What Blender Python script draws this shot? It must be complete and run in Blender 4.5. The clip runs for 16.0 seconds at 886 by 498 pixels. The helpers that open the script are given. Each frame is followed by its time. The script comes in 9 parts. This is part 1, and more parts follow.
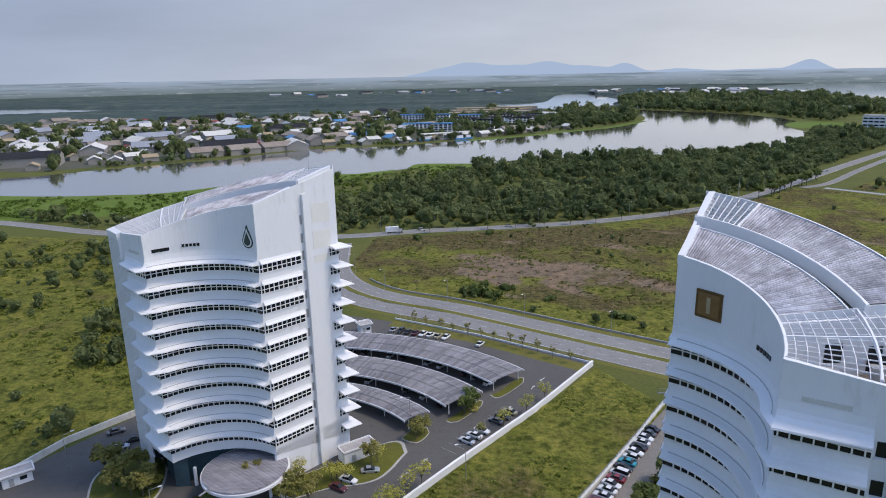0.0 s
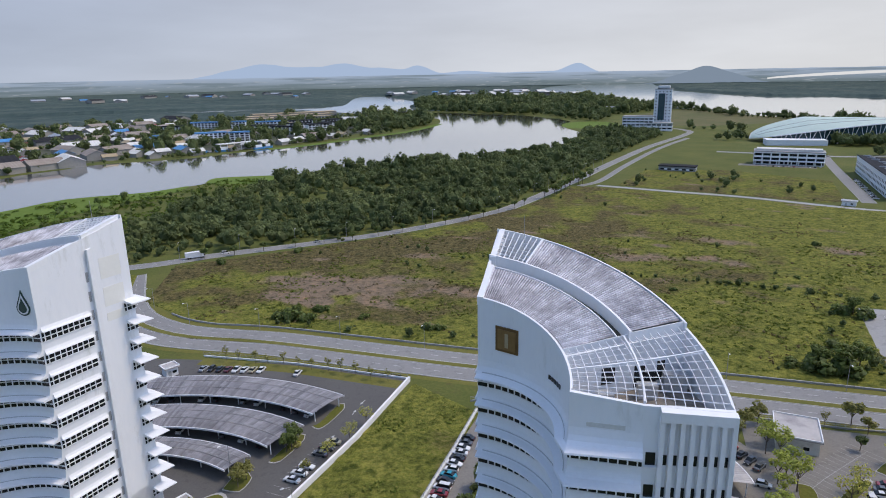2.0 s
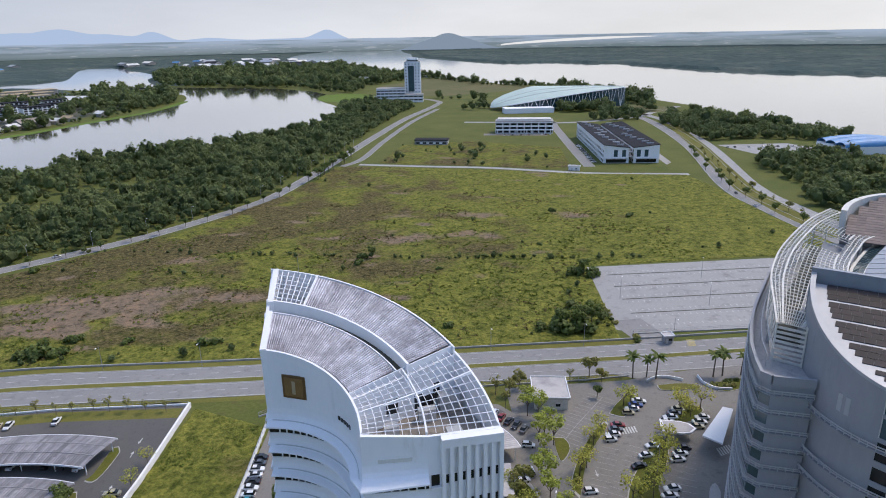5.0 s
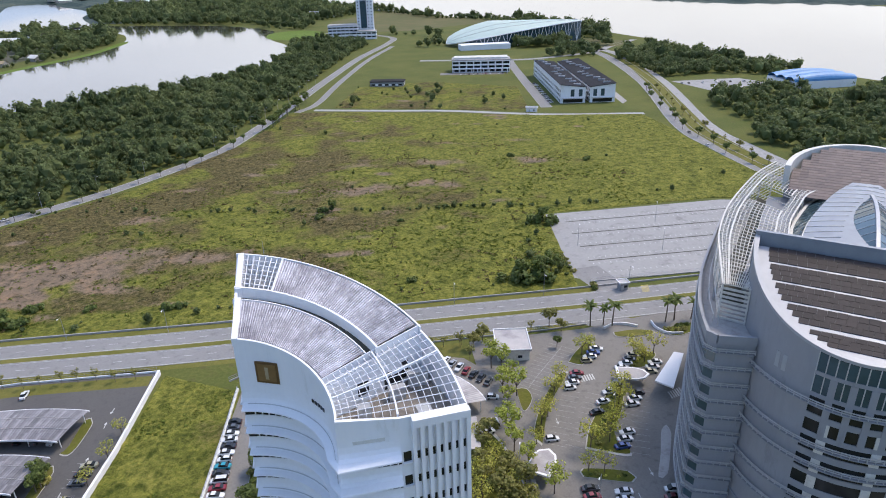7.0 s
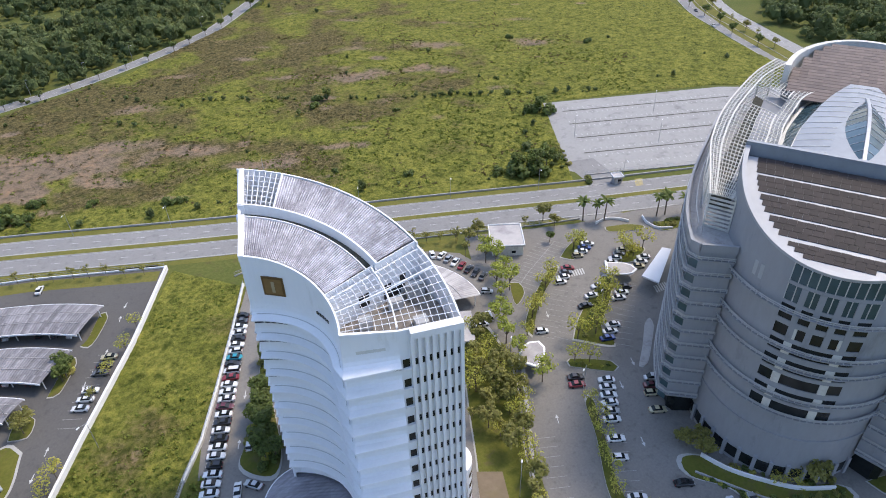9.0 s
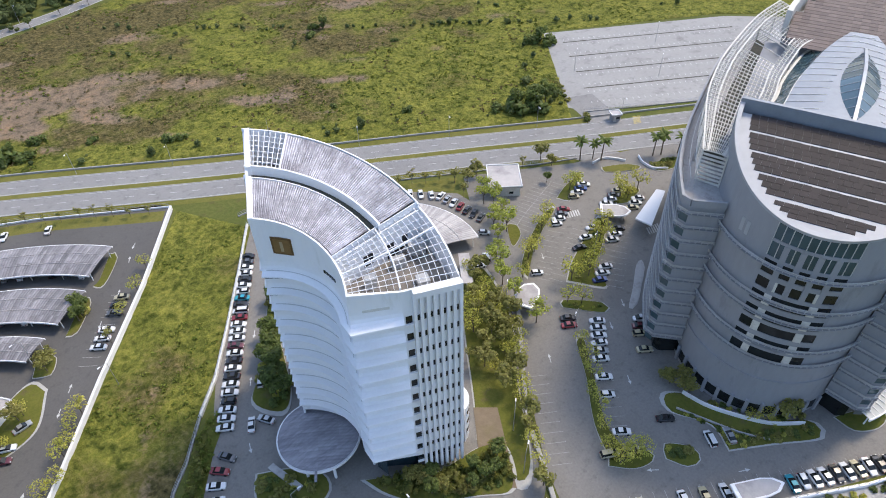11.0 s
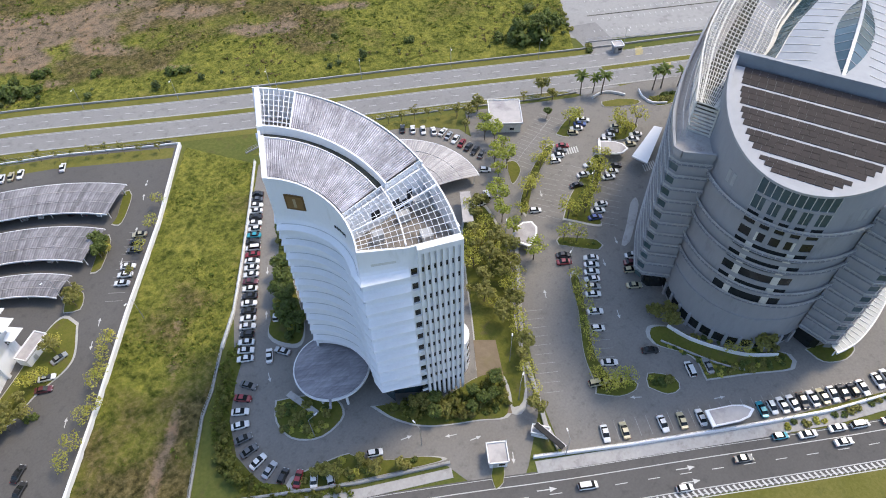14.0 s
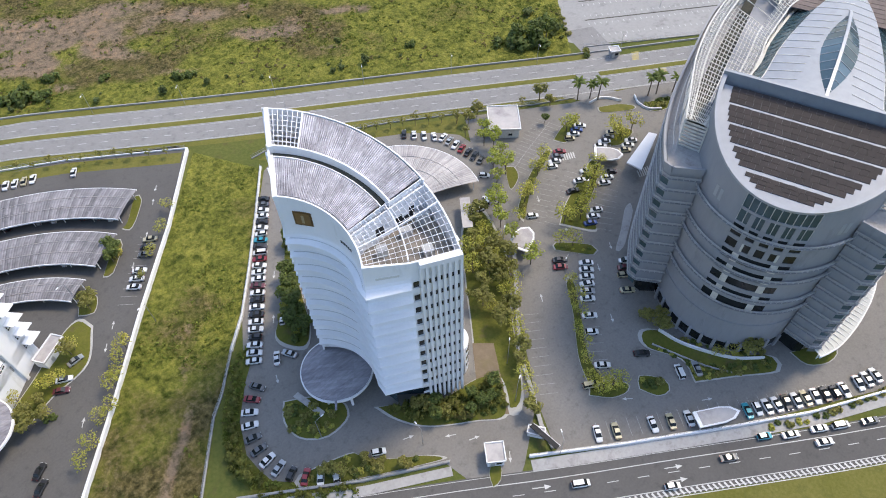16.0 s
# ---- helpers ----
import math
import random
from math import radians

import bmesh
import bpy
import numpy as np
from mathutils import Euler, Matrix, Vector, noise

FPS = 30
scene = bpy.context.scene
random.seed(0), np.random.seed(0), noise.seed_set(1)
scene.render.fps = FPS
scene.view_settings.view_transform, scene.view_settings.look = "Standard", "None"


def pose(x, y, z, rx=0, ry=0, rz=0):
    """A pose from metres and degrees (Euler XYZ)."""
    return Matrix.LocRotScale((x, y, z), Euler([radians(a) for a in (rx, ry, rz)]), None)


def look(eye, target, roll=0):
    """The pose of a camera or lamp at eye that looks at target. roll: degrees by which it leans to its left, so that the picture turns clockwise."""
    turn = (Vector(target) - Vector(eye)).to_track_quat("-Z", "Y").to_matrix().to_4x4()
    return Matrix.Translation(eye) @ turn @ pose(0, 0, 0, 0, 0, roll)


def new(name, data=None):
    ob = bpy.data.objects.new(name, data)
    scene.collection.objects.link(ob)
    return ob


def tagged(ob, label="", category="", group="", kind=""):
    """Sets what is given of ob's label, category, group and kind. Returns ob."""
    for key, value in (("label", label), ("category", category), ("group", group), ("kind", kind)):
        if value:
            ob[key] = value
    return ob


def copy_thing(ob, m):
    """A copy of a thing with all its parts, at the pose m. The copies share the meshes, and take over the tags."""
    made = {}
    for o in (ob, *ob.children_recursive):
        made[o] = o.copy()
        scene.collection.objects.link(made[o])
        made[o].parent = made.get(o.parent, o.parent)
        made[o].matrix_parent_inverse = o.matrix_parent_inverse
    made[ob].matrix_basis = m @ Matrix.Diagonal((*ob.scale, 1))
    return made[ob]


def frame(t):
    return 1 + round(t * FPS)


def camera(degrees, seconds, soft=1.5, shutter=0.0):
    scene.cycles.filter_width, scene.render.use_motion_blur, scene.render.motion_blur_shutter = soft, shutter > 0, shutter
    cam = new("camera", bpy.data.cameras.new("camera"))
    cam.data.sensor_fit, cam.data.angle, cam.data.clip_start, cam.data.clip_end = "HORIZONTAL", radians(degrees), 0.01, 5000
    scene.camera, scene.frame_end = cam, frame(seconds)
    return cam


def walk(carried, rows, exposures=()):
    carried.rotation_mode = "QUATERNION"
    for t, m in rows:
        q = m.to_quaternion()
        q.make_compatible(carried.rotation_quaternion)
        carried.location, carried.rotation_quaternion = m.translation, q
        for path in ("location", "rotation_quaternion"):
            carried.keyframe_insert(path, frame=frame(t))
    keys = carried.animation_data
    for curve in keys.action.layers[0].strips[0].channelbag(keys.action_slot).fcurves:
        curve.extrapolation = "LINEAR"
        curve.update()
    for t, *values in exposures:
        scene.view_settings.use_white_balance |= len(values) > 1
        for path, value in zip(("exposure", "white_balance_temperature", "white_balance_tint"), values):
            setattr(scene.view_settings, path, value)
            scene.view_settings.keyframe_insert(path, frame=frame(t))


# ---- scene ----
cam = camera(68.6, 16.0, soft=1.0)
PATH = [
    (0, (0.672, -0.729, 88.412), (0.629, 1.203, 87.897), -1.1),
    (0.5, (0.712, -0.822, 90.461), (0.804, 1.108, 89.944), -1.0),
    (1, (0.823, -0.934, 92.406), (1.05, 0.984, 91.888), -1.0),
    (1.5, (1.091, -1.206, 94.298), (1.456, 0.691, 93.779), -1.1),
    (2, (0.959, -1.353, 96.435), (1.489, 0.504, 95.912), -1.1),
    (2.5, (0.968, -1.424, 98.538), (1.658, 0.378, 98.013), -1.1),
    (3, (0.805, -1.634, 100.659), (1.638, 0.106, 100.132), -1.1),
    (3.5, (0.596, -1.892, 102.811), (1.523, -0.2, 102.283), -1.0),
    (4, (0.437, -2.171, 104.904), (1.449, -0.533, 104.362), -1.0),
    (4.5, (0.338, -2.193, 106.9), (1.422, -0.617, 106.316), -1.1),
    (5, (0.318, -2.148, 108.867), (1.455, -0.628, 108.237), -1.1),
    (5.2, (0.593, -1.799, 110.112), (1.745, -0.303, 109.453), -1.3),
    (7.3, (0.097, -2.206, 118.071), (1.277, -0.831, 117.223), -1.5),
    (7.5, (0.185, -2.408, 118.917), (1.355, -1.042, 118.041), -1.6),
    (8, (0.207, -2.38, 120.891), (1.35, -1.044, 119.94), -1.7),
    (8.5, (0.286, -2.54, 122.952), (1.39, -1.241, 121.906), -1.8),
    (8.7, (0.39, -2.223, 123.647), (1.479, -0.945, 122.561), -1.9),
    (9, (0.338, -2.569, 124.934), (1.397, -1.319, 123.787), -1.9),
    (9.5, (0.413, -2.62, 127.131), (1.419, -1.423, 125.884), -2.1),
    (9.7, (0.451, -2.507, 127.829), (1.437, -1.332, 126.545), -2.1),
    (11.8, (0.235, -2.003, 137.162), (1.178, -0.886, 135.797), -1.9),
    (12, (0.185, -2.337, 137.676), (1.118, -1.228, 136.299), -2.0),
    (12.5, (0.291, -2.442, 139.947), (1.191, -1.365, 138.523), -2.1),
    (13, (0.197, -2.365, 141.938), (1.067, -1.323, 140.47), -2.1),
    (13.5, (0.139, -2.454, 143.726), (0.982, -1.441, 142.222), -2.2),
    (14, (0.362, -2.392, 145.824), (1.181, -1.404, 144.29), -2.3),
    (14.5, (0.333, -2.424, 148.0), (1.137, -1.454, 146.446), -2.3),
    (15, (0.166, -2.379, 149.955), (0.968, -1.414, 148.397), -2.2),
    (15.5, (0.223, -2.418, 152.014), (1.024, -1.453, 150.456), -2.2),
    (16, (0.236, -2.685, 154.339), (1.035, -1.719, 152.781), -2.3),
]
walk(cam, [(t, look(eye, target, roll)) for t, eye, target, roll in PATH],
     exposures=[(0, 0.60, 6540, 12.2), (3, 0.64, 6560, 12.2), (5, 0.76, 6560, 12.6), (7.5, 1.10, 6650, 12.6), (9.5, 1.20, 6800, 11.4), (12, 1.22, 6920, 10.2), (16, 1.22, 6960, 10.2)])

# ---- world, sun, exposure ----
SUN_DIR = Vector((0.60, -0.03, 0.90)).normalized()      # towards the sun
world = bpy.data.worlds.new("sky")
scene.world = world
world.use_nodes = True
wn = world.node_tree.nodes
sky = wn.new("ShaderNodeTexSky")
sky.sky_type = "NISHITA"
sky.sun_disc = False
sky.sun_elevation = math.asin(SUN_DIR.z)
sky.sun_rotation = math.atan2(SUN_DIR.x, SUN_DIR.y)
sky.altitude = 100
sky.air_density, sky.dust_density, sky.ozone_density = 1.0, 1.4, 3.0
wn["Background"].inputs["Strength"].default_value = 0.15
world.node_tree.links.new(sky.outputs["Color"], wn["Background"].inputs["Color"])
sun = new("sun", bpy.data.lights.new("sun", "SUN"))
sun.data.energy, sun.data.angle, sun.data.color = 1.18, radians(12), (1.0, 0.88, 0.71)
sun.matrix_world = look(SUN_DIR * 900, (0, 0, 0))
scene.view_settings.exposure = 0.0


# ---- mesh helpers ----
class MB:
    """Collects vertices and faces of one mesh."""

    def __init__(self):
        self.v, self.f = [], []

    def add(self, verts, faces):
        n = len(self.v)
        self.v.extend([tuple(p) for p in verts])
        self.f.extend([tuple(i + n for i in f) for f in faces])
        return self

    def quad(self, a, b, c, d):
        return self.add((a, b, c, d), ((0, 1, 2, 3),))

    def box(self, x, y, z0, z1, lx, ly, ang=0.0, taper=1.0):
        c, s = math.cos(ang), math.sin(ang)
        vs = []
        for z, k in ((z0, 1.0), (z1, taper)):
            for sx, sy in ((-1, -1), (1, -1), (1, 1), (-1, 1)):
                u, w = sx * lx / 2 * k, sy * ly / 2 * k
                vs.append((x + u * c - w * s, y + u * s + w * c, z))
        return self.add(vs, ((3, 2, 1, 0), (4, 5, 6, 7), (0, 1, 5, 4), (1, 2, 6, 5), (2, 3, 7, 6), (3, 0, 4, 7)))

    def prism(self, poly, z0, z1):
        """poly of (x, y); z0 and z1 are numbers or functions of (x, y)."""
        n = len(poly)
        fz = lambda z, p: z(p[0], p[1]) if callable(z) else z
        vs = [(p[0], p[1], fz(z0, p)) for p in poly] + [(p[0], p[1], fz(z1, p)) for p in poly]
        area = sum(poly[i][0] * poly[(i + 1) % n][1] - poly[(i + 1) % n][0] * poly[i][1] for i in range(n))
        fs = [tuple(range(n - 1, -1, -1)), tuple(range(n, 2 * n))] + [(i, (i + 1) % n, n + (i + 1) % n, n + i) for i in range(n)]
        if area < 0:
            fs = [f[::-1] for f in fs]
        return self.add(vs, fs)

    def sheet(self, poly, z):
        n = len(poly)
        area = sum(poly[i][0] * poly[(i + 1) % n][1] - poly[(i + 1) % n][0] * poly[i][1] for i in range(n))
        f = tuple(range(n))
        return self.add([(p[0], p[1], z) for p in poly], (f if area > 0 else f[::-1],))

    def tube(self, a, b, r0, r1=None, n=6):
        a, b = Vector(a), Vector(b)
        d = (b - a).normalized()
        u = d.orthogonal().normalized()
        w = d.cross(u)
        r1 = r0 if r1 is None else r1
        vs = [a + (u * math.cos(t) + w * math.sin(t)) * r0 for t in (2 * math.pi * i / n for i in range(n))]
        vs += [b + (u * math.cos(t) + w * math.sin(t)) * r1 for t in (2 * math.pi * i / n for i in range(n))]
        fs = [(i, (i + 1) % n, n + (i + 1) % n, n + i) for i in range(n)] + [tuple(range(n - 1, -1, -1)), tuple(range(n, 2 * n))]
        return self.add(vs, fs)

    def beam(self, a, b, w, h):
        """A rectangular bar from a to b, w wide and h high, its top along a-b."""
        a, b = Vector(a), Vector(b)
        d = (b - a).normalized()
        s = Vector((-d.y, d.x, 0))
        s = s.normalized() * (w / 2) if s.length > 1e-6 else Vector((w / 2, 0, 0))
        up = d.cross(s).normalized() * h if abs(d.z) < 0.99 else Vector((0, h, 0))
        if up.z > 0:
            up = -up
        vs = [a + s, a - s, a - s + up, a + s + up, b + s, b - s, b - s + up, b + s + up]
        return self.add(vs, ((0, 1, 2, 3), (7, 6, 5, 4), (0, 4, 5, 1), (1, 5, 6, 2), (2, 6, 7, 3), (3, 7, 4, 0)))

    def rail(self, pts, w, h):
        """One rectangular bar bent along pts, its top on them."""
        n = len(pts)
        L, R = offset(pts, w / 2), offset(pts, -w / 2)
        k = len(self.v)
        for ln, dz in ((L, 0), (R, 0), (R, -h), (L, -h)):
            self.v += [(a[0], a[1], p[2] + dz) for a, p in zip(ln, pts)]
        for a in range(4):
            b = (a + 1) % 4
            self.f += [(k + a * n + i, k + b * n + i, k + b * n + i + 1, k + a * n + i + 1) for i in range(n - 1)]
        self.f += [(k, k + n, k + 2 * n, k + 3 * n), (k + n - 1, k + 4 * n - 1, k + 3 * n - 1, k + 2 * n - 1)]
        return self

    def ribbon(self, pts, w0, w1, z0, z1=None):
        """A strip along pts between the offsets w0 and w1 (to the left), flat at z0, or a solid from z0 to z1."""
        L, R = offset(pts, w1), offset(pts, w0)
        n = len(pts)
        if z1 is None:
            return self.add([(p[0], p[1], z0) for p in R] + [(p[0], p[1], z0) for p in L], [(i, i + 1, n + i + 1, n + i) for i in range(n - 1)])
        vs = [(p[0], p[1], z) for z in (z0, z1) for q in (R, L) for p in q]
        fs = []
        for i in range(n - 1):
            a, b = i, i + 1
            fs += [(2 * n + a, 2 * n + b, 3 * n + b, 3 * n + a), (a, b, 2 * n + b, 2 * n + a), (n + b, n + a, 3 * n + a, 3 * n + b), (b, a, n + a, n + b)]
        fs += [(0, 2 * n, 3 * n, n), (n - 1, 2 * n - 1, 4 * n - 1, 3 * n - 1)]
        return self.add(vs, fs)

    def mesh(self, name, mat, smooth=False, shift=(0, 0, 0)):
        me = bpy.data.meshes.new(name)
        sx, sy, sz = shift
        me.from_pydata([(x - sx, y - sy, z - sz) for x, y, z in self.v], [], self.f)
        me.materials.append(mat)
        if smooth:
            me.polygons.foreach_set("use_smooth", [True] * len(me.polygons))
        me.update()
        return me


def offset(pts, d):
    """The polyline moved by d to its left."""
    out = []
    for i, p in enumerate(pts):
        a, b = Vector(pts[max(i - 1, 0)][:2]), Vector(pts[min(i + 1, len(pts) - 1)][:2])
        t = (b - a).normalized()
        k = 1.0
        if 0 < i < len(pts) - 1:
            t1, t2 = (Vector(p[:2]) - a).normalized(), (b - Vector(p[:2])).normalized()
            k = 1 / max(0.5, math.sqrt(max(0.0, (1 + t1.dot(t2)) / 2)))
        out.append((p[0] - t.y * d * k, p[1] + t.x * d * k))
    return out


def smooth_line(pts, step=8.0):
    """A Catmull-Rom line through pts, in steps of about that length."""
    P = [Vector(p) for p in pts]
    P = [P[0] * 2 - P[1]] + P + [P[-1] * 2 - P[-2]]
    out = []
    for i in range(1, len(P) - 2):
        n = max(2, int((P[i + 1] - P[i]).length / step))
        for k in range(n):
            t = k / n
            out.append(tuple(0.5 * (2 * P[i] + (P[i + 1] - P[i - 1]) * t + (2 * P[i - 1] - 5 * P[i] + 4 * P[i + 1] - P[i + 2]) * t * t
                                    + (3 * P[i] - P[i - 1] - 3 * P[i + 1] + P[i + 2]) * t ** 3)))
    out.append(tuple(P[-2]))
    return out


def arc(cx, cy, r, a0, a1, n):
    return [(cx + r * math.cos(radians(a0 + (a1 - a0) * i / n)), cy + r * math.sin(radians(a0 + (a1 - a0) * i / n))) for i in range(n + 1)]


def along(pts, s):
    """The place and heading at the distance s on a polyline."""
    for a, b in zip(pts, pts[1:]):
        L = math.dist(a[:2], b[:2])
        if s <= L or b is pts[-1]:
            k = s / L
            return a[0] + (b[0] - a[0]) * k, a[1] + (b[1] - a[1]) * k, math.atan2(b[1] - a[1], b[0] - a[0])
        s -= L


def length(pts):
    return sum(math.dist(a[:2], b[:2]) for a, b in zip(pts, pts[1:]))


def thing(name, x, y, z=0.0, label="", category="", group="", kind=""):
    ob = new(name)
    ob.location = (x, y, z)
    ob.empty_display_size = 0.3
    return tagged(ob, label, category, group, kind)


def where(ob):
    p = Vector(ob.location)
    while ob.parent:
        ob = ob.parent
        p += ob.location
    return p


def part(name, mb, mat, parent, label="", smooth=False, kind=""):
    ob = new(name, mb.mesh(name, mat, smooth, where(parent)))
    ob.parent = parent
    return tagged(ob, label, kind=kind)


def single(name, mb, mat, label="", category="", group="", kind="", smooth=False, at=(0, 0, 0)):
    ob = new(name, mb.mesh(name, mat, smooth, at))
    ob.location = at
    return tagged(ob, label, category, group, kind)


laid = set()


def lay(ob, m):
    """Puts the pattern itself at its first place, and copies at the others."""
    if ob.name in laid:
        return copy_thing(ob, m)
    laid.add(ob.name)
    ob.matrix_basis = m
    return ob


# ---- materials ----
def surface(name, a, b, rough=0.7, fine=3.0, broad=0.06, bump=0.15, metal=0.0, stretch=(1, 1, 1), stain=None, amount=0.5, spec=0.5, island=0.0, local=False, thin=0.0):
    """a and b: the two tones mixed by grain and broad noise; stain: a third tone in blotches."""
    m = bpy.data.materials.new(name)
    m.use_nodes = True
    nt = m.node_tree
    n, l = nt.nodes, nt.links
    p = n["Principled BSDF"]
    geo = n.new("ShaderNodeNewGeometry")
    src = geo.outputs["Position"]
    if local:
        src = n.new("ShaderNodeTexCoord").outputs["Object"]
    mp = n.new("ShaderNodeMapping")
    mp.inputs["Scale"].default_value = stretch
    l.new(src, mp.inputs["Vector"])

    def nz(scale, detail=6.0, rough_=0.6):
        t = n.new("ShaderNodeTexNoise")
        t.inputs["Scale"].default_value, t.inputs["Detail"].default_value, t.inputs["Roughness"].default_value = scale, detail, rough_
        l.new(mp.outputs["Vector"], t.inputs["Vector"])
        return t.outputs["Fac"]

    def mix(fac, c1, c2):
        x = n.new("ShaderNodeMix")
        x.data_type = "RGBA"
        l.new(fac, x.inputs["Factor"])
        for s, c in (("A", c1), ("B", c2)):
            sock = [q for q in x.inputs if q.name == s and q.type == "RGBA"][0]
            if isinstance(c, tuple):
                sock.default_value = (*c, 1)
            else:
                l.new(c, sock)
        return [q for q in x.outputs if q.type == "RGBA"][0]

    def ramp(fac, lo, hi):
        r = n.new("ShaderNodeMapRange")
        r.inputs["From Min"].default_value, r.inputs["From Max"].default_value = lo, hi
        l.new(fac, r.inputs["Value"])
        return r.outputs["Result"]
    f1, f2 = nz(fine), nz(broad, 4.0)
    add = n.new("ShaderNodeMath")
    add.operation = "MULTIPLY_ADD"
    l.new(f1, add.inputs[0])
    add.inputs[1].default_value = 0.5
    half = n.new("ShaderNodeMath")
    half.operation = "MULTIPLY"
    l.new(f2, half.inputs[0])
    half.inputs[1].default_value = 0.5
    l.new(half.outputs[0], add.inputs[2])
    col = mix(ramp(add.outputs[0], 0.36, 0.64), a, b)
    if stain:
        f3 = nz(fine * 0.23, 8.0, 0.7)
        col = mix(ramp(f3, 0.62 - 0.25 * amount, 0.80 - 0.2 * amount), col, stain)
    if island:
        q = n.new("ShaderNodeHueSaturation")
        r = ramp(geo.outputs["Random Per Island"], 0, 1)
        v = n.new("ShaderNodeMapRange")
        v.inputs["To Min"].default_value, v.inputs["To Max"].default_value = 1 - island, 1 + island
        l.new(r, v.inputs["Value"])
        l.new(v.outputs["Result"], q.inputs["Value"])
        l.new(col, q.inputs["Color"])
        col = q.outputs["Color"]
    l.new(col, p.inputs["Base Color"])
    p.inputs["Roughness"].default_value, p.inputs["Metallic"].default_value = rough, metal
    p.inputs["Specular IOR Level"].default_value = spec
    if thin:
        tl = n.new("ShaderNodeBsdfTranslucent")
        l.new(col, tl.inputs["Color"])
        mx = n.new("ShaderNodeMixShader")
        mx.inputs[0].default_value = thin
        l.new(p.outputs[0], mx.inputs[1])
        l.new(tl.outputs[0], mx.inputs[2])
        l.new(mx.outputs[0], n["Material Output"].inputs["Surface"])
    if bump:
        bp = n.new("ShaderNodeBump")
        bp.inputs["Strength"].default_value = bump
        bp.inputs["Distance"].default_value = 0.3 / fine
        l.new(f1, bp.inputs["Height"])
        l.new(bp.outputs["Normal"], p.inputs["Normal"])
    return m


WHITE = surface("white_render", (0.85, 0.85, 0.85), (0.80, 0.81, 0.82), 0.7, 1.2, 0.05, 0.04, stretch=(1, 1, 0.25), stain=(0.62, 0.62, 0.58), amount=0.25)
WHITE2 = surface("white_paint", (0.85, 0.85, 0.85), (0.80, 0.80, 0.80), 0.6, 2.0, 0.2, 0.03)
OLDWHITE = surface("weathered_white", (0.70, 0.69, 0.64), (0.58, 0.57, 0.53), 0.8, 1.5, 0.15, 0.1, stain=(0.45, 0.42, 0.35), amount=0.4)
ROOFSHEET = surface("mildewed_roof_sheet", (0.45, 0.44, 0.475), (0.23, 0.225, 0.245), 0.6, 1.1, 0.12, 0.1, stain=(0.11, 0.105, 0.115), amount=0.6, island=0.25)
ROOFRIB = surface("pale_roof_rib", (0.74, 0.73, 0.76), (0.58, 0.57, 0.61), 0.5, 1.0, 0.12, 0.05, stain=(0.22, 0.21, 0.23), amount=0.75, island=0.2)
FADED = surface("faded_cream_paint", (0.82, 0.81, 0.75), (0.78, 0.77, 0.71), 0.7, 1.2, 0.2, 0.04)
DECK = surface("stained_roof_deck", (0.30, 0.26, 0.21), (0.20, 0.175, 0.145), 0.85, 1.2, 0.2, 0.1, stain=(0.11, 0.10, 0.09), amount=0.5)
CANOPY = surface("weathered_canopy_sheet", (0.26, 0.25, 0.255), (0.15, 0.142, 0.15), 0.6, 0.7, 0.1, 0.1, stretch=(1, 1, 1), stain=(0.13, 0.12, 0.12), amount=0.4, island=0.35)
EGGROOF = surface("worn_canopy_roof", (0.34, 0.33, 0.355), (0.20, 0.19, 0.21), 0.6, 0.9, 0.15, 0.1, stretch=(0.5, 2.0, 1), stain=(0.13, 0.125, 0.14), amount=0.4, island=0.14)
CANOPY_LIGHT = surface("pale_canopy_sheet", (0.47, 0.44, 0.42), (0.36, 0.34, 0.33), 0.6, 0.6, 0.1, 0.1, stain=(0.26, 0.24, 0.24), amount=0.5, island=0.2)
GLASS_DARK = surface("dark_window_glass", (0.010, 0.012, 0.013), (0.022, 0.026, 0.026), 0.12, 0.6, 0.2, 0.0, spec=0.35)
GLASS_BLUE = surface("tinted_glass", (0.028, 0.060, 0.072), (0.055, 0.100, 0.118), 0.08, 0.3, 0.1, 0.0, spec=0.6)
GREYWALL = surface("grey_cladding", (0.305, 0.312, 0.325), (0.265, 0.272, 0.284), 0.6, 0.9, 0.06, 0.04, stretch=(1, 1, 0.3), stain=(0.17, 0.175, 0.185), amount=0.2)
GREYTRIM = surface("grey_rail_metal", (0.56, 0.56, 0.55), (0.47, 0.47, 0.46), 0.5, 2.0, 0.2, 0.02, metal=0.3)
LOUVRE = surface("cream_louvre", (0.66, 0.64, 0.58), (0.56, 0.54, 0.48), 0.6, 1.5, 0.2, 0.05, stain=(0.42, 0.39, 0.32), amount=0.3)
ZINC = surface("pale_metal_roof", (0.40, 0.415, 0.435), (0.33, 0.345, 0.365), 0.45, 0.4, 0.05, 0.03, metal=0.25, stain=(0.38, 0.38, 0.37), amount=0.3)
ATRIUM = surface("dull_metal_roof", (0.29, 0.315, 0.345), (0.24, 0.26, 0.285), 0.5, 0.5, 0.06, 0.03, metal=0.2, stain=(0.20, 0.21, 0.22), amount=0.3)
BROWNROOF = surface("brown_roof_tile", (0.018, 0.013, 0.0125), (0.032, 0.023, 0.021), 0.7, 1.3, 0.2, 0.2, island=0.25)
REARROOF = surface("faded_brown_roof", (0.150, 0.112, 0.098), (0.100, 0.074, 0.066), 0.7, 1.3, 0.2, 0.2, island=0.2)
